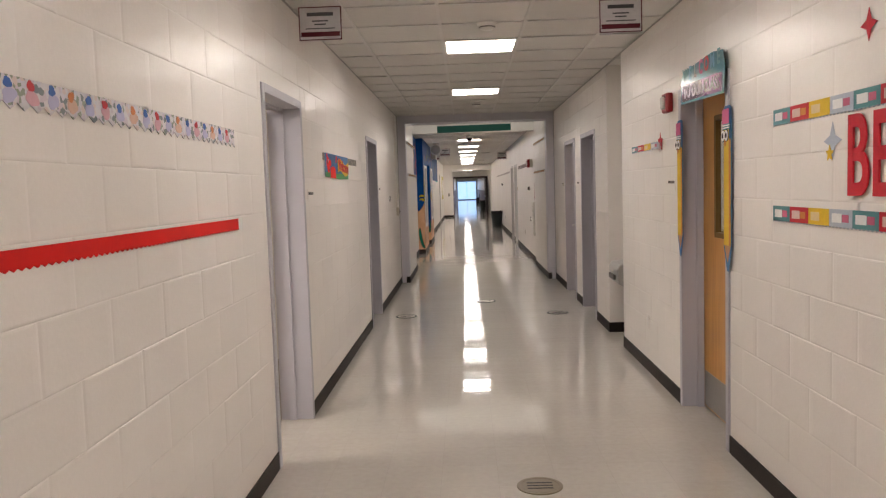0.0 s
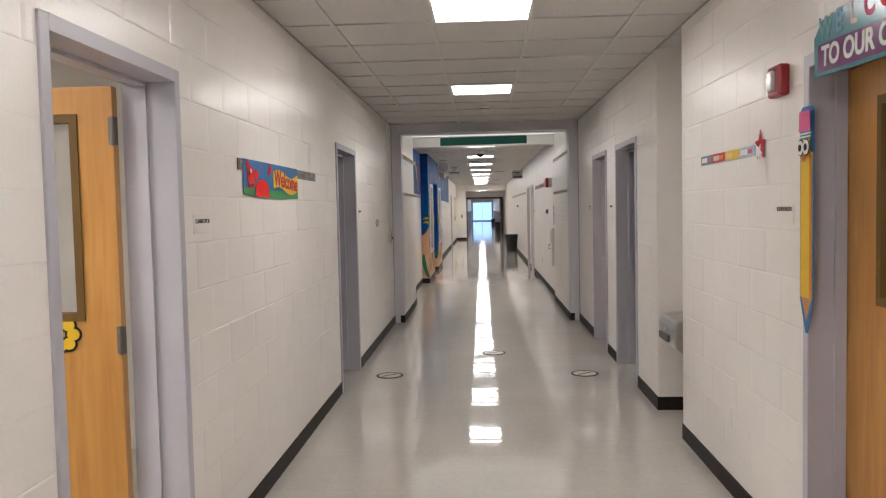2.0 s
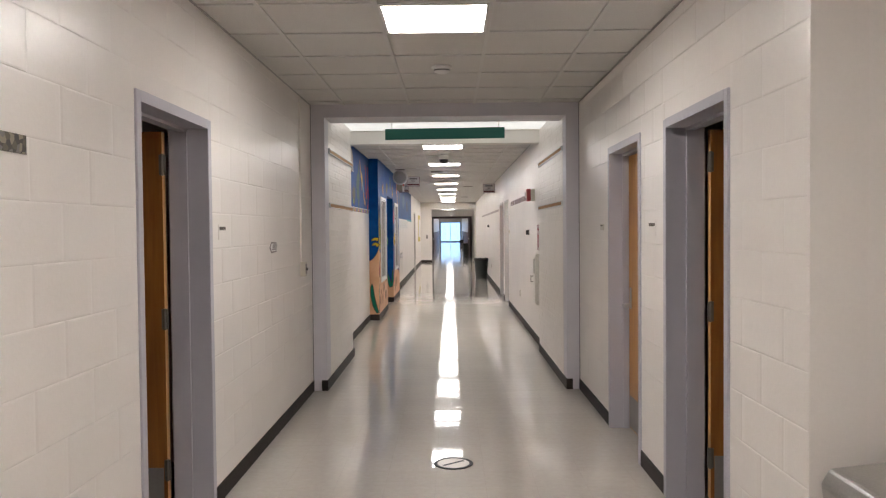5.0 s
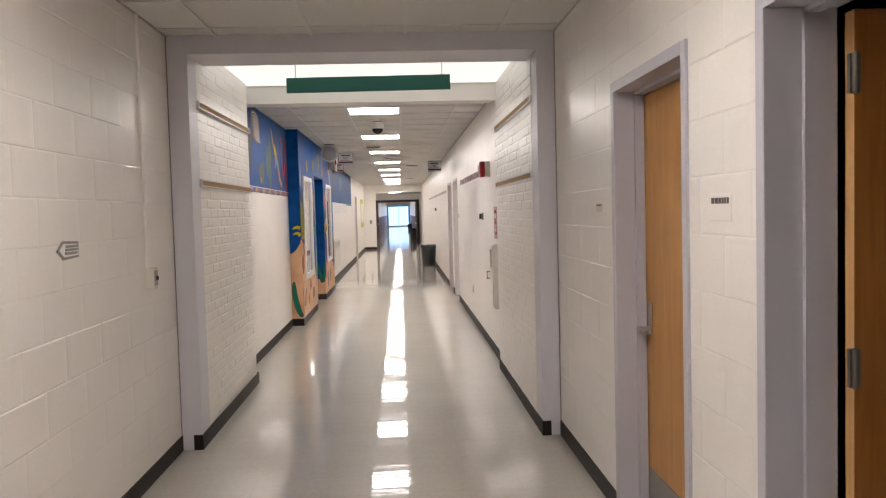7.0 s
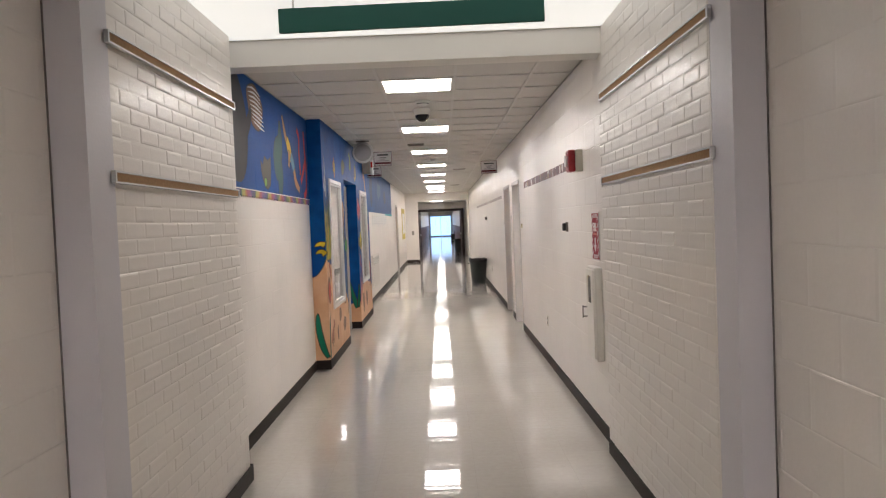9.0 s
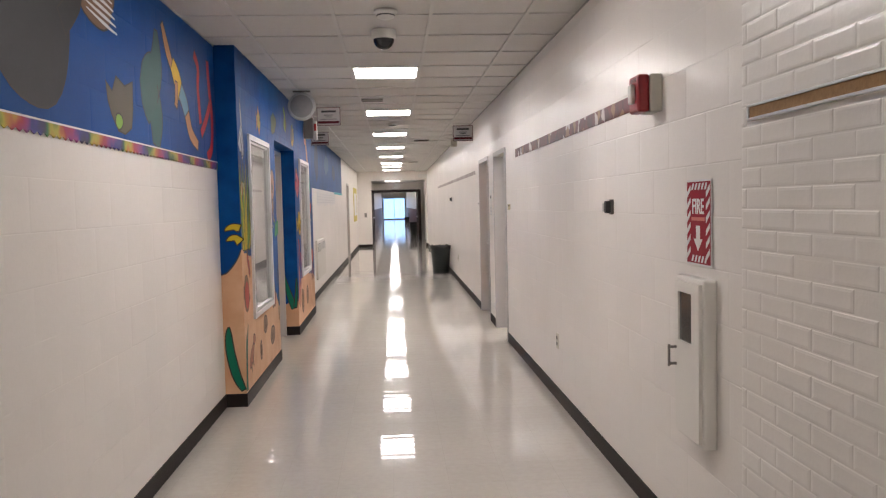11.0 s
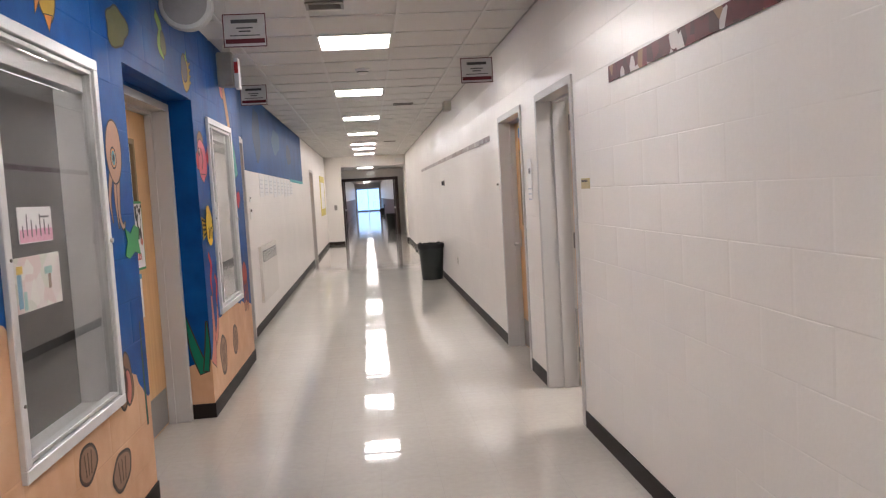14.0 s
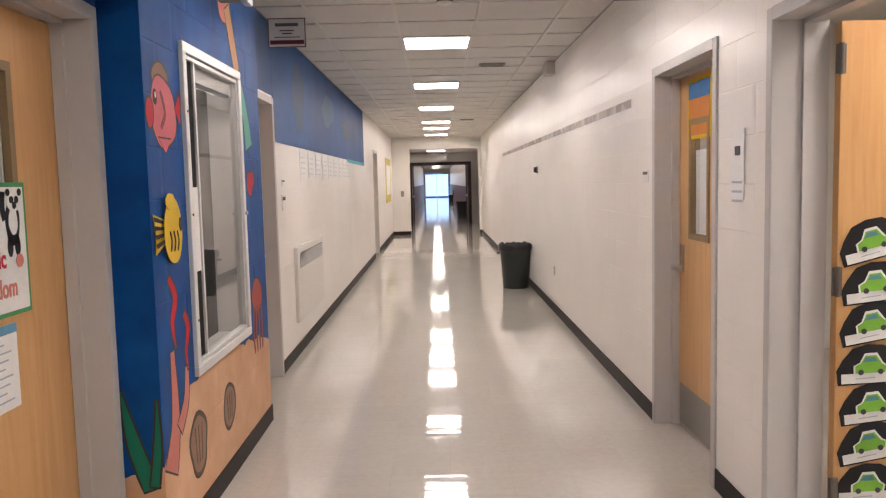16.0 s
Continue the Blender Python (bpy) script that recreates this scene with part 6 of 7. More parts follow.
for du, dv in ((-0.034, 0.028), (0.034, 0.028), (-0.015, 0.004), (0.015, 0.004), (0.0, -0.014)):
    door_shape(LEAF_LM, "panda_patch", ellipse(um(21.520) + du, 1.47 + dv, 0.012, 0.012, 12), W_INK, 0.020)
door_shape(LEAF_LM, "pink_shape", ellipse(um(21.540), 1.275, 0.022, 0.022), W_SALMON, 0.016)
for wd, y, z, mm in (("Kant's", 21.335, 1.465, paint("plum_ink", (0.25, 0.03, 0.10))), ("Keen", 21.315, 1.375, W_BLUE), ("Kinetic", 21.365, 1.285, W_RED), ("Kingdom", 21.395, 1.19, W_SALMON)):
    ob = new("letters", text_mesh(wd, 0.085, mm, 0.0006, 0.002, 0.8))
    ob.parent = LEAF_LM
    ob.matrix_basis = pose(um(y), -0.0150, z, 90, 0, 0) @ Matrix.Scale(-1, 4, (1, 0, 0))
door_paper(LEAF_LM, "notice", um(21.510), um(21.180), 0.80, 1.075, PAPER, 0.003, "printed notice with a blue header")
door_paper(LEAF_LM, "notice_header", um(21.510), um(21.180), 1.045, 1.075, W_LBLUE, 0.005)
door_paper(LEAF_LM, "notice_margin", um(21.260), um(21.185), 0.81, 0.90, W_RED, 0.005)
door_paper(LEAF_LM, "notice_margin", um(21.260), um(21.185), 0.90, 0.96, W_ORG, 0.005)
door_paper(LEAF_LM, "notice_margin", um(21.260), um(21.185), 0.96, 1.04, W_LBLUE, 0.005)
for k in range(8):
    door_paper(LEAF_LM, "printed_line", um(21.470 - 0.02 * (k * 5 % 3)), um(21.300), 0.83 + 0.026 * k, 0.835 + 0.026 * k, W_GREY, 0.005)
door_paper(LEAF_LM, "open_sign", um(21.40), um(20.945), 1.635, 1.805, PAPER, 0.012, "white sign with a red edge")
door_paper(LEAF_LM, "red_edge", um(21.40), um(20.945), 1.79, 1.805, W_RED, 0.014)
ob = new("letters", text_mesh("OPEN", 0.138, W_INK, 0.0006, 0.004, 0.86))
ob.parent = LEAF_LM
ob.matrix_basis = pose(um(21.225), -0.0155, 1.71, 90, 0, 0) @ Matrix.Scale(-1, 4, (1, 0, 0))
door_paper(LEAF_LM, "picture_card", um(21.40), um(21.10), 1.51, 1.63, PAPER, 0.0125)
door_shape(LEAF_LM, "yellow_shape", blob(um(21.355), 1.57, 0.045, 0.03, 0.15, seed=75), W_YEL, 0.015)
door_shape(LEAF_LM, "red_shape", blob(um(21.265), 1.595, 0.022, 0.028, 0.15, seed=76), W_RED, 0.015)
door_paper(LEAF_LM, "blind", um(21.545), um(21.17), 1.50, 1.89, PAPER, -0.032)
slab("blind_cord", ALU, um(21.525), um(21.515), 0.008, 0.014, 1.51, 1.89, LEAF_LM, "bright bead chain of a blind")

# ---- second corridor, left wall beyond the mural ----
tagged(slab("trim_far_blue_band", BLUE_FADED, XL2, XL2 + 0.0052, 25.06, 32.6, 1.84, CEIL), "faded blue painted upper wall", "painted band", kind="structure")
far_band = bpy.data.objects["trim_far_blue_band"]
tagged(slab("trim_blue_over_door", BLUE_FADED, XL2, XL2 + 0.0052, 23.88, 25.055, DOOR_H + 0.02, CEIL), "faded blue painted wall over a door", "painted band", kind="structure")
for cx, cz, rx, rz, mm, sd in ((26.2, 2.3, 0.3, 0.35, paint("dim_blue_paint", (0.03, 0.06, 0.12)), 41), (28.2, 2.35, 0.5, 0.18, paint("dim_teal_paint", (0.04, 0.12, 0.22)), 42), (30.0, 2.25, 0.4, 0.16, paint("dim_blue_paint", (0.03, 0.06, 0.12)), 43), (32.3, 2.1, 0.10, 0.16, paint("dim_teal_paint", (0.04, 0.12, 0.22)), 44)):
    figure("painted_shadow", far_band, on_left(XL2 + 0.0052, 0, 0), [("painted_shadow", blob(cx, cz, rx, rz, 0.2, 22, sd), mm)])
strip("teal_border", "thin teal paper border under the blue band", on_left(XL2, 30.0, 1.80), 2.6, 0.05, TEAL, pitch=0.1)
for k in range(9):
    y = 26.15 + 0.47 * k
    pp = slab("hung_paper", PAPER, XL2 + 0.006, XL2 + 0.008, y, y + 0.36, 1.545 + 0.02 * (k % 3), 1.83, None)
    tagged(pp, "white sheet of children's work pinned to the wall", "paper", "row of pinned papers")
    for j in range(4):
        slab("printed_line", paint("faint_print", (0.62, 0.62, 0.64)), XL2 + 0.008, XL2 + 0.009, y + 0.05, y + 0.30, 1.60 + 0.05 * j, 1.612 + 0.05 * j, pp)
ht = empty("wall_heater", "off-white wall convector cover with a slotted grille", "heater", on_left(XL2, 25.7, 0.30))
slab("cover", mat("heater_paint", (0.74, 0.70, 0.65), 0.4, stain=0.04), 0, 1.5, -0.035, 0, 0, 0.66, ht, "", 0.006)
slab("grille_backing", W_DGREY, 0.12, 1.42, -0.0375, -0.035, 0.47, 0.60, ht)
for k in range(26):
    slab("slat", PLASTIC_W, 0.13 + 0.05 * k, 0.143 + 0.05 * k, -0.041, -0.0375, 0.475, 0.595, ht)
for z, w, h in ((1.52, 0.06, 0.03), (1.36, 0.10, 0.10)):
    plaque(on_left(XL2, 25.35, z), "small grey wall plate beside a door", "", w + 0.05, h + 0.03, PLASTIC_W)
yp = slab("yellow_poster", paint("yellow_poster_paper", (0.62, 0.52, 0.12)), XL2, XL2 + 0.012, 38.3, 40.4, 1.0, 2.13, None, "", 0.003)
tagged(yp, "yellow bordered notice board on the wall", "notice board")
slab("board_sheet", PAPER, XL2 + 0.012, XL2 + 0.016, 38.6, 40.1, 1.2, 1.95, yp)
th = slab("thermostat", KICK, -1.05, -0.96, YE - 0.03, YE, 1.10, 1.26, None, "", 0.006)
tagged(th, "small grey thermostat on the end wall", "thermostat")
em = slab("exit_box", PLASTIC_W, 0.95, 1.28, YE - 0.07, YE, 2.50, 2.64, None, "", 0.006)
tagged(em, "white box over the opening in the end wall", "emergency light")

# ---- second corridor, right wall ----
strobe("fire_alarm", "red fire alarm on a beige back box", on_right(XR2, 16.17, 2.01), 0.055, True)
cutout("foil_strip", "shiny maroon photo strip along the wall, silver glints in its colour", on_right(XR2, 20.32, 1.975), [("foil_strip", [(0, 0), (4.09, 0.0), (4.09, 0.08), (0, 0.08)], FOIL)])
cutout("foil_strip", "narrow grey and maroon strip along the far wall", on_right(XR2, 34.0, 1.955), [("foil_strip", [(0, 0), (9.85, 0.0), (9.85, 0.055), (0, 0.055)], speckle("grey_foil", [(0.30, 0.24, 0.23), (0.22, 0.15, 0.14), (0.42, 0.38, 0.36)], 7, 0.35))])
fs = cutout("fire_sign", "red and white striped fire extinguisher sign with arrow", on_right(XR2, 15.66, 1.43), [("fire_sign", [(-0.125, -0.172), (0.125, -0.172), (0.125, 0.172), (-0.125, 0.172)], W_WHITE), ("red_edge", [(-0.117, -0.164), (0.117, -0.164), (0.117, 0.164), (-0.117, 0.164)], paint("sign_red", (0.30, 0.01, 0.025)))])
for k in range(-7, 8):
    z = 0.05 * k
    for a in (-0.115, 0.079):
        pts = [(a, z), (a + 0.036, z + 0.03), (a + 0.036, z + 0.052), (a, z + 0.022)]
        if -0.16 < z and z + 0.052 < 0.165:
            bm = bmesh.new()
            plate(bm, pts, 0.0008, 0, 0.0100)
            part("white_stripe", bm, W_WHITE, fs)
for k in range(5):
    u = -0.07 + 0.033 * k
    for z in (-0.158, 0.132):
        bm = bmesh.new()
        plate(bm, [(u, z), (u + 0.016, z), (u + 0.03, z + 0.026), (u + 0.014, z + 0.026)], 0.0008, 0, 0.0100)
        part("white_stripe", bm, W_WHITE, fs)
bm = bmesh.new()
plate(bm, [(-0.078, -0.128), (0.078, -0.128), (0.078, 0.128), (-0.078, 0.128)], 0.0006, 0, 0.0100)
part("red_field", bm, paint("sign_red", (0.30, 0.01, 0.025)), fs)
text("letters", "FIRE", 0.085, W_WHITE, fs, 0, 0.062, 0.0112, 0.0015, 0.78)
bm = bmesh.new()
plate(bm, [(-0.068, 0.008), (0.068, 0.008), (0.068, 0.022), (-0.068, 0.022)], 0.0006, 0, 0.0107)
part("small_print", bm, W_SALMON, fs)
bm = bmesh.new()
plate(bm, [(0, -0.115), (0.045, -0.065), (0.02, -0.065), (0.02, -0.012), (-0.02, -0.012), (-0.02, -0.065), (-0.045, -0.065)], 0.0006, 0, 0.0107)
part("arrow", bm, W_WHITE, fs)

cab = empty("extinguisher_cabinet", "white metal fire extinguisher cabinet with a small window", "fire cabinet", on_right(XR2, 15.64, 0.55))
CABM = mat("cabinet_enamel", (0.76, 0.73, 0.68), 0.35, stain=0.03)
slab("cabinet_body", CABM, -0.145, 0.145, -0.055, 0, 0, 0.665, cab, "", 0.01)
bm = bmesh.new()
for a in ((-0.125, 0.125, 0.02, 0.40), (-0.125, -0.09, 0.40, 0.60), (0.05, 0.125, 0.40, 0.60), (-0.125, 0.125, 0.60, 0.645)):
    box(bm, a[0], a[1], -0.068, -0.055, a[2], a[3])
dr = part("cabinet_door", bm, CABM, cab)
slab("window", paint("dark_pane", (0.05, 0.048, 0.045), 0.15), -0.09, 0.05, -0.060, -0.056, 0.40, 0.60, dr, "dark glazed window")
bm = bmesh.new()
box(bm, -0.118, -0.108, -0.095, -0.068, 0.29, 0.30)
box(bm, -0.118, -0.108, -0.095, -0.068, 0.36, 0.37)
box(bm, -0.118, -0.108, -0.103, -0.095, 0.285, 0.375)
part("pull_handle", bm, DARKSTEEL, dr, "dark pull handle")


def wall_device(y, z, label):
    ob = empty("wall_sensor", label, "sensor", on_right(XR2, y, z))
    slab("mount", DARKSTEEL, -0.015, 0.015, -0.02, 0, -0.042, 0.042, ob, "", 0.003)
    slab("body", BLACK, -0.018, 0.03, -0.05, -0.02, -0.034, 0.034, ob, "", 0.008)
    slab("cap", STEEL, -0.05, -0.018, -0.05, -0.022, -0.026, 0.022, ob, "brushed steel cap", 0.005)
    return ob


wall_device(16.90, 1.49, "small black and steel device on the block wall")
wall_device(28.95, 1.62, "small dark device on the far block wall")
for m, lb in ((on_right(XR2, 18.44, 0.465), "beige duplex wall socket above the baseboard"), (on_right(XR2, 27.6, 0.48), "beige duplex wall socket above the baseboard"), (on_right(XR, 6.36, 0.42), "white painted wall socket above the baseboard")):
    ob = empty("wall_socket", lb, "wall socket", m)
    slab("plate", PLASTIC_G if "beige" in lb else WALL, -0.035, 0.035, -0.007, 0, -0.057, 0.057, ob, "", 0.002)
    for z in (-0.022, 0.022):
        slab("outlet", W_DGREY if "beige" in lb else PLASTIC_W, -0.016, 0.016, -0.009, -0.007, z - 0.013, z + 0.013, ob)
bx = slab("wall_speaker_box", PLASTIC_G, XR2 - 0.10, XR2, 27.4, 27.62, 2.62, CEIL, None, "", 0.006)
tagged(bx, "small beige box where wall meets ceiling", "sensor")
pr = slab("wall_notice", PAPER, XR2 - 0.0075, XR2 - 0.0055, 22.26, 22.41, 1.39, 1.69, None)
tagged(pr, "white printed notice between two doors", "notice")
slab("printed_picture", W_DGREY, XR2 - 0.0085, XR2 - 0.0075, 22.30, 22.36, 1.58, 1.62, pr)
for k in range(3):
    slab("printed_line", W_GREY, XR2 - 0.0085, XR2 - 0.0075, 22.28, 22.39, 1.38 + 0.04 * k, 1.39 + 0.04 * k, pr)
# closed door past the open one: poster over its window; this leaf is mirrored, u from the near edge
slab("door_poster", W_YEL, 0.42, 0.80, -0.004, -0.002, 1.70, 2.03, LEAF_R7, "orange and blue framed poster")
slab("poster_print", W_ORG, 0.44, 0.78, -0.006, -0.004, 1.72, 1.92, LEAF_R7)
slab("poster_sky", W_BLUE, 0.44, 0.78, -0.006, -0.004, 1.92, 2.01, LEAF_R7)
slab("white_curtain", PAPER, 0.42, 0.78, 0.030, 0.034, 1.16, 1.64, LEAF_R7)

# ---- name tags on the open door ----
for k in range(7):
    z = 1.215 - 0.158 * k
    m = pose(0.075 + 0.006 * (k * 5 % 3), -0.004, z) @ pose(0, 0, 0, 0, -14 if k == 0 else -2 - 4 * (k % 3), 0)
    car = [(-0.052, -0.012), (0.062, -0.012), (0.068, 0.012), (0.050, 0.024), (0.030, 0.056), (-0.012, 0.056), (-0.030, 0.026), (-0.052, 0.016)]
    tag = cutout("name_tag", "", m, [("name_tag", [(-0.07, -0.068), (0.185, -0.068), (0.19, 0.0), (0.165, 0.055), (0.11, 0.085), (0.05, 0.09), (-0.01, 0.075), (-0.05, 0.03), (-0.075, -0.01)], W_INK),
        ("name_strip", [(-0.056, -0.062), (0.17, -0.062), (0.17, -0.024), (-0.056, -0.024)], W_WHITE),
        ("handwriting", [(0.0, -0.046), (0.075, -0.044), (0.075, -0.040), (0.0, -0.042)], W_GREY),
        ("car_outline", [(0.05 + u * 1.13, 0.012 + (v - 0.02) * 1.22) for u, v in car], W_WHITE),
        ("car_body", [(0.05 + u, 0.010 + v - 0.02) for u, v in car], paint("car_green", (0.20, 0.46, 0.06))),
        ("car_window", [(0.028, 0.022), (0.084, 0.022), (0.074, 0.040), (0.040, 0.040)], W_TEAL),
        ("car_wheel", ellipse(0.018, -0.018, 0.011, 0.011, 12), W_DGREY), ("car_wheel", ellipse(0.094, -0.018, 0.011, 0.011, 12), W_DGREY)], step=0.001, parent=LEAF_R6, lift=0.0)


# ---- louvre low in the open dark door ----
lv = slab("louvre", DARKFRAME, 0.17, 0.62, -0.004, 0.0, 0.30, 0.80, LEAF_L2, "dark slotted louvre")
for k in range(14):
    bm = bmesh.new()
    box(bm, 0.19, 0.60, -0.006, 0.006, -0.008, 0.008)
    sl = part("slat", bm, WOOD_DARK, lv)
    sl.matrix_basis = pose(0, -0.006, 0.328 + 0.034 * k, 35, 0, 0)

# ---- yellow number on the open classroom door ----
for nm, r, mm, lift in (("number_outline", 0.0, W_INK, 0.004), ("number", 0.010, W_YEL, 0.006)):
    for du, dv in ((0.0, 0.038), (0.0, -0.038), (0.035, 0.045), (0.035, -0.045), (-0.02, 0.0)):
        door_shape(LEAF_L1, nm, ellipse(0.215 + du, 1.105 + dv, 0.036 - r, 0.034 - r, 18), mm, lift + 0.0003 * (du > 0))

# ---- bins ----
def bin_(x, y, r, h, label):
    ob = empty("waste_bin", label, "waste bin", pose(x, y, 0))
    bm = bmesh.new()
    lathe(bm, [(r * 0.78, 0.0), (r * 0.80, 0.01), (r * 0.96, h * 0.93), (r * 1.03, h * 0.94), (r * 1.03, h * 0.99), (r * 0.97, h), (r * 0.93, h * 0.98), (r * 0.80, 0.06)], 36)
    part("body", bm, CAN_GREEN, ob, soft=True)
    bm = bmesh.new()
    rr = random.Random(4)
    n = 40
    rows = []
    for q, zz in ((0.92, h * 0.80), (0.94, h * 0.99), (1.0, h * 1.035), (1.065, h * 1.0), (1.07, h * 0.90)):
        rows.append([bm.verts.new((r * q * (1 + rr.uniform(-0.012, 0.02)) * math.cos(2 * math.pi * i / n), r * q * (1 + rr.uniform(-0.012, 0.02)) * math.sin(2 * math.pi * i / n), zz + rr.uniform(-0.02, 0.012))) for i in range(n)])
    for a, b in zip(rows, rows[1:]):
        for i in range(n):
            bm.faces.new((a[i], a[(i + 1) % n], b[(i + 1) % n], b[i]))
    part("bin_liner", bm, mat("liner", (0.012, 0.012, 0.013), 0.28), ob, "black plastic liner folded over the rim", soft=True)
    for s in (-1, 1):
        slab("handle", CAN_GREEN, s * r * 1.08 - 0.02, s * r * 1.08 + 0.02, -0.05, 0.05, h * 0.80, h * 0.86, ob, "", 0.006)
    return ob


bin_(1.045, 29.75, 0.225, 0.60, "dark green round waste bin with a black liner")
bin_(1.02, 51.0, 0.25, 0.65, "dark round waste bin in the corridor beyond")

# ---- dark double doors, lobby, far corridor ----
dd = empty("door_11", "open dark bronze double doors between the corridors", "door", kind="structure")
for x0, x1 in ((DBL[0] - 0.06, DBL[0] + 0.13), (DBL[1] - 0.13, DBL[1] + 0.06)):
    slab("jamb", DARKFRAME, x0, x1, YF - 0.02, YF + T + 0.02, 0, 2.19, dd)
slab("head", DARKFRAME, DBL[0] + 0.13, DBL[1] - 0.13, YF - 0.02, YF + T + 0.02, 2.08, 2.19, dd)
for x0, x1 in ((DBL[0] + 0.05, DBL[0] + 0.10), (DBL[1] - 0.10, DBL[1] - 0.05)):
    lf = slab("door_leaf", DARKFRAME, x0, x1, YF - 0.95, YF - 0.02, 0.01, 2.07, dd)
    slab("push_bar", ALU, *((x1, x1 + 0.05) if x0 < 0 else (x0 - 0.05, x0)), YF - 0.85, YF - 0.2, 0.98, 1.04, lf)
ew = slab("exit_sign", PLASTIC_W, 0.02, 0.32, YF - 1.02, YF - 0.98, 2.22, 2.42, None, "", 0.006)
ew.location = (0, 0, 0)
tagged(ew, "white hanging exit sign in the lobby", "exit sign")
slab("exit_stem", PLASTIC_W, 0.16, 0.18, YF - 1.01, YF - 0.99, 2.42, 2.5, ew)
DOOR_GREY = mat("grey_door_metal", (0.16, 0.15, 0.17), 0.4, 0.3)
fw = empty("window_1", "bright glazed double doors at the far end", "glass door", kind="structure")
for x0, x1 in ((-1.12, -1.06), (0.03, 0.07), (1.16, 1.22)):
    slab("stile", DOOR_GREY, x0, x1, YEND, YEND + 0.08, 0, 2.3, fw)
for z0, z1 in ((0.0, 0.10), (2.22, 2.3)):
    for x0, x1 in ((-1.04, 0.01), (0.09, 1.14)):
        slab("rail", DOOR_GREY, x0, x1, YEND, YEND + 0.08, z0, z1, fw)
for x0, x1 in ((-1.04, 0.01), (0.09, 1.14)):
    pane = slab("pane", GLASS, x0, x1, YEND + 0.03, YEND + 0.04, 0.10, 2.22, fw)
    pane.visible_shadow = False
bn = empty("bench", "dark bench against the far corridor wall", "bench", pose(1.12, 80.0, 0))
slab("seat", W_INK, -0.2, 0.2, -0.6, 0.6, 0.40, 0.46, bn)
for y in (-0.5, 0.5):
    slab("leg", W_INK, -0.18, 0.18, y - 0.03, y + 0.03, 0, 0.40, bn)
slab("backrest", W_INK, 0.16, 0.2, -0.6, 0.6, 0.46, 0.8, bn)


# ---- blocks and bricks, last ----
SHOULDER = ((0.0, 0.0), (0.30, 0.62), (1.0, 1.0))      # share of the edge's width, share of its height


def block_mesh(name, w, h, material, lift=0.004, edge=0.006, head=5.0):
    """A block's face: a low plate with rounded shoulders; along y, its face towards +x."""
    bm = bmesh.new()
    rings = [[bm.verts.new((lift * k, y, z)) for y, z in ((head * e, e), (w - head * e, e), (w - head * e, h - e), (head * e, h - e))] for e, k in ((edge * q, k) for q, k in SHOULDER)]
    for a, b in zip(rings, rings[1:]):
        for i in range(4):
            bm.faces.new((a[i], a[(i + 1) % 4], b[(i + 1) % 4], b[i]))
    bm.faces.new(rings[-1])
    return mesh_of(name, bm, material)


def lay(wall, x, side, y0, y1, z0, z1, holes, w, h, gap, material, near, piece="block", lift=0.0034, edge=0.0078, jitter=0.0002, bond=0.5, limit=300, seed=1, head=5.0):
    """Courses of blocks on the corridor face of a wall along y. near: the stretch whose whole blocks are objects of their own;
    head: how much wider the paint-filled shoulders of the upright joints are than those of the bed joints."""
    rnd = random.Random(seed)
    shared = block_mesh(piece, w - gap, h - gap, material, lift, edge, head)
    verts, faces, count = [], [], 0
    flip = Matrix.Rotation(math.pi, 4, "Z") if side > 0 else Matrix.Identity(4)
    row = 0
    z = z0
    while z < z1 - 0.02:
        hh = min(h, z1 - z) - gap
        y = y0 - (w * bond if row % 2 else 0.0)
        while y < y1:
            spans = [(max(y, y0), min(y + w, y1) - gap)]
            for a, b, lo, hi in holes:
                if lo < z + hh - 0.03 and hi > z + 0.03:
                    out = []
                    for p, q in spans:
                        if b <= p or a >= q:
                            out.append((p, q))
                            continue
                        if a - p > 0.02:
                            out.append((p, a))
                        if q - b > 0.02:
                            out.append((b, q))
                    spans = out
            for p, q in spans:
                if q - p < 0.02:
                    continue
                dx = rnd.uniform(-jitter, jitter)
                rise = rnd.uniform(0.15, 1.0)
                whole = abs(q - p - (w - gap)) < 1e-6 and abs(hh - (h - gap)) < 1e-6
                if whole and near[0] < y < near[1] and count < limit:
                    ob = new(piece, shared)
                    ob.parent = wall
                    ob.matrix_basis = Matrix.Translation((x - side * dx, q if side > 0 else p, z)) @ flip @ Matrix.Diagonal((rise, 1, 1, 1))
                    count += 1
                else:
                    k = len(verts)
                    e, s = min(edge, (q - p) * 0.3, hh * 0.3), -side
                    for share, up in SHOULDER:
                        f, xx = e * share, x + s * (lift * rise * up + dx)
                        g = min(head * f, (q - p) * 0.3)
                        verts += [(xx, p + g, z + f), (xx, q - g, z + f), (xx, q - g, z + hh - f), (xx, p + g, z + hh - f)]
                    quads = [(o + i, o + (i + 1) % 4, o + 4 + (i + 1) % 4, o + 4 + i) for o in (0, 4) for i in range(4)] + [(8, 9, 10, 11)]
                    faces += [tuple(k + i for i in (f if s > 0 else f[::-1])) for f in quads]
            y += w
        z += h
        row += 1
    me = bpy.data.meshes.new(piece + "_rest")
    me.from_pydata(verts, [], faces)
    me.materials.append(material)
    ob = new("cut_" + piece + "s", me)
    ob.parent = wall
    tagged(ob, "painted wall blocks", kind="stuff")


def around(d):
    return (d[0] - 0.003, d[1] + 0.003, 0.0, TOPS.get(d, DOOR_H) + 0.003)


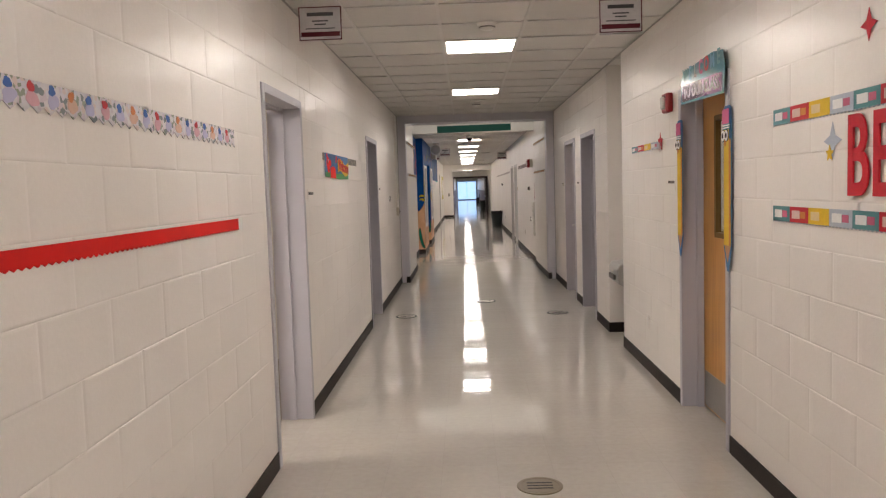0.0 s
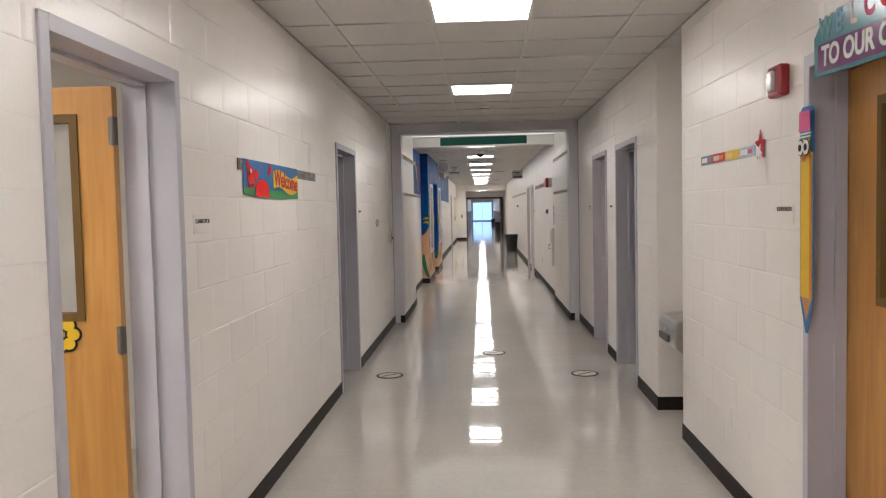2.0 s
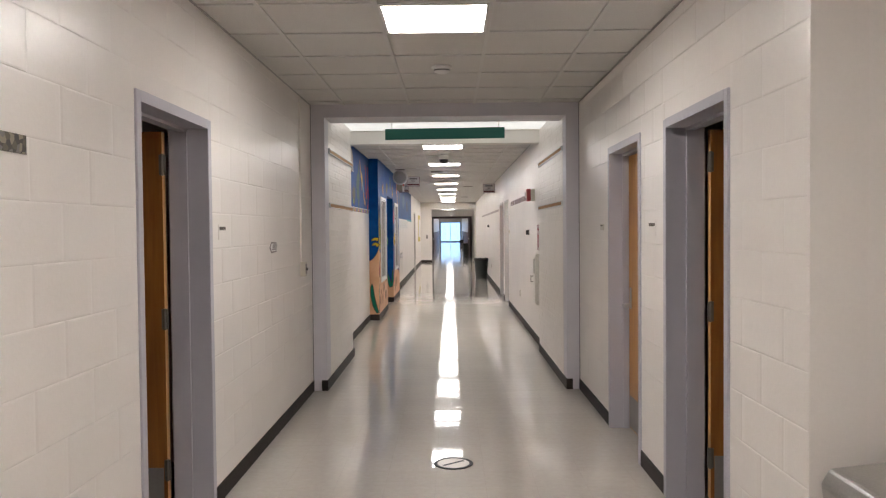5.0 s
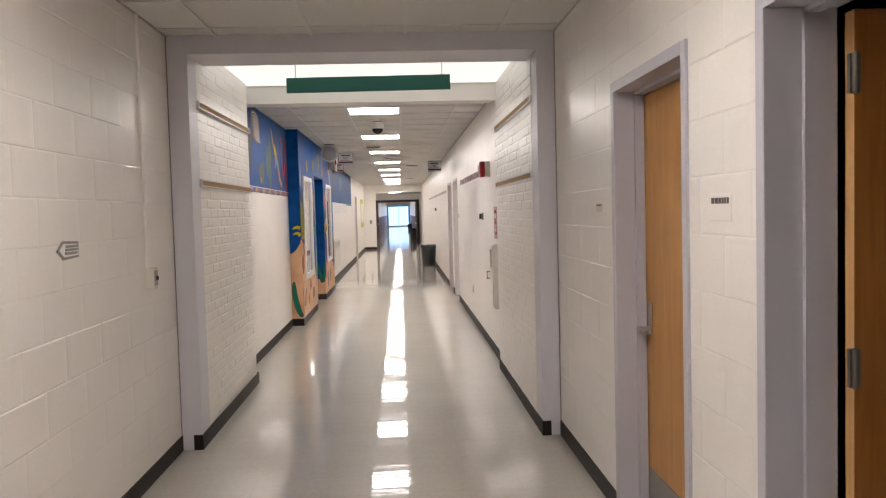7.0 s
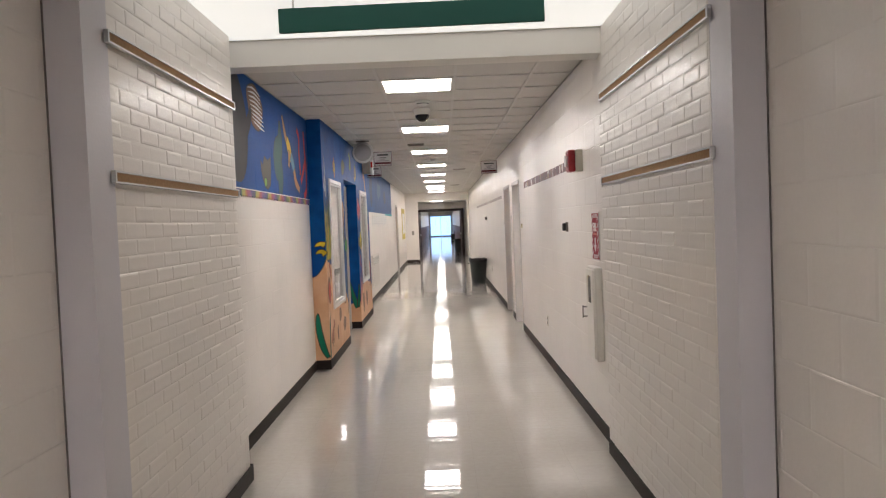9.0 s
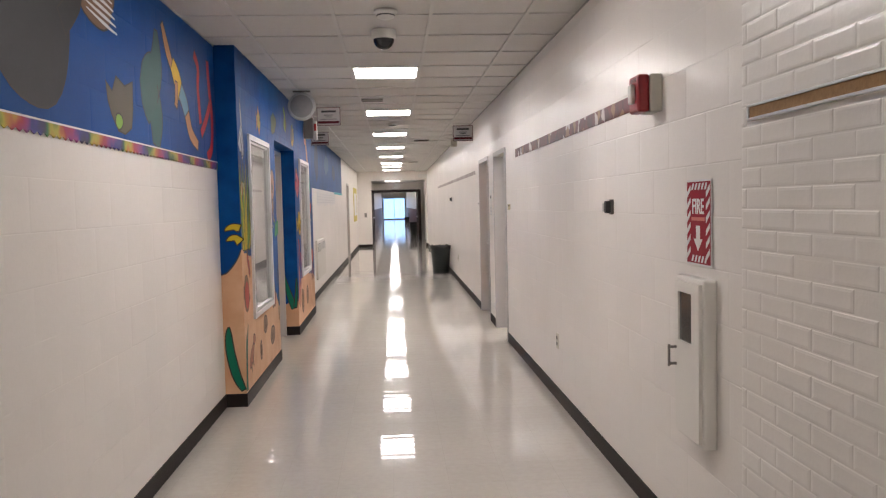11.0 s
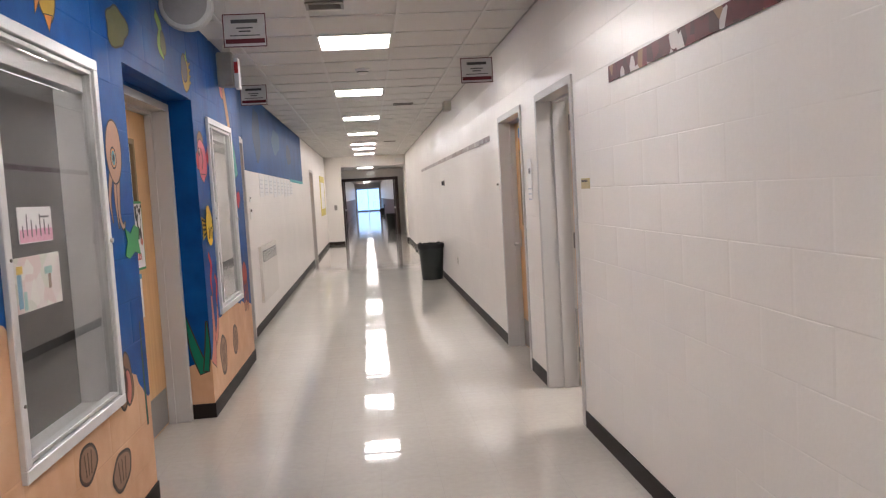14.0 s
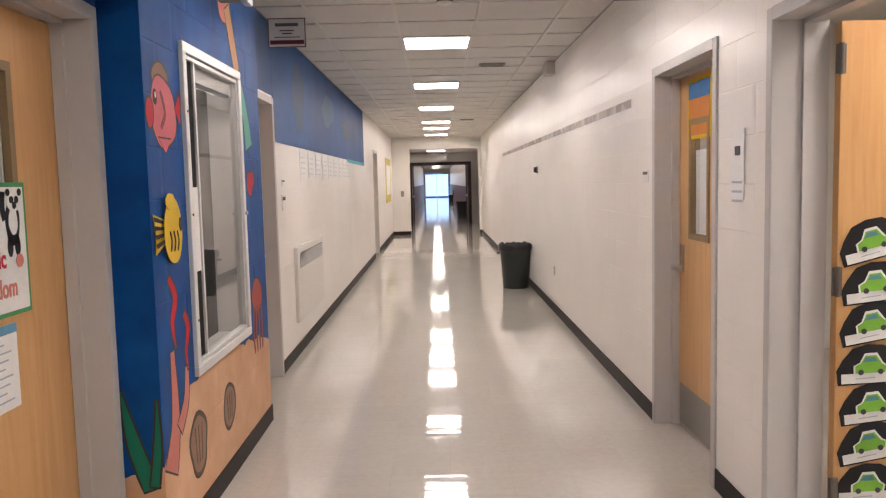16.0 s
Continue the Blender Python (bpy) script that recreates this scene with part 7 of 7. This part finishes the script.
BW, BH, ZB = 0.41, 0.2035, 0.0325
lay(wall_west_near, XL, -1, Y0, YP - 0.014, ZB, CEIL, [around(L1), around(L2), (Y0, YP, 0, 0.102)], BW, BH, 0.0012, WALL, (3.0, 12.9), seed=11)
lay(wall_east_near, XR, 1, Y0, ALC[0] - 0.001, ZB, CEIL, [around(R1), (Y0, YP, 0, 0.102)], BW, BH, 0.0012, WALL, (1.5, 7.4), seed=12)
lay(wall_east_middle, XR, 1, ALC[1] + 0.001, YP - 0.014, ZB, CEIL, [around(R2), around(R3), (Y0, YP, 0, 0.102)], BW, BH, 0.0012, WALL, (8.0, 12.9), seed=13)
lay(wall_west_mural, XL2, -1, YBL + 0.01, 18.60, ZB, 1.83, [(YBL, 19, 0, 0.102)], BW, BH, 0.0012, WALL, (15, 19), lift=0.0019, edge=0.0045, seed=14, head=9.0)
lay(blue_band, XL2 + 0.0052, -1, YBL + 0.01, 18.60, 1.875, CEIL, [], BW, BH, 0.003, BLUE, (15, 19), lift=0.0020, edge=0.006, jitter=0.0, seed=15)
lay(wall_west_far, XL2, -1, 23.9, YE, ZB, CEIL, [around(L6), around(L7), (23, YE, 0, 0.102), (23.8, 32.61, 1.83, CEIL)], BW, BH, 0.0012, WALL, (25, 32), lift=0.0019, edge=0.0045, seed=16, head=9.0)
lay(wall_east_far, XR2, 1, YB + 0.01, YE, ZB, CEIL, [around(R6), around(R7), (15, YE, 0, 0.102)], BW, BH, 0.0012, WALL, (15.2, 25.2), lift=0.0019, edge=0.0045, seed=17, head=9.0)
lay(mural_box, XBOX, -1, 18.622, 23.868, ZB, CEIL, [CASE1, RECESS, CASE2, (18, 24, 0, 0.102)], BW, BH, 0.003, MURAL, (18, 24), lift=0.0020, edge=0.006, jitter=0.0, seed=18)
for wl, x, s, end, sd in ((brick_west, XPL - 0.012, -1, YBL, 21), (brick_east, XPR - 0.002, 1, YB, 22)):
    lay(wl, x, s, YP + 0.23, end - 0.002, 0.006, 2.775, [(YP, YB, 0, 0.1)], 0.203, 0.0675, 0.0025, WALL, (YP, YB), "brick", 0.0034, 0.011, 0.0008, seed=sd, head=1.3)
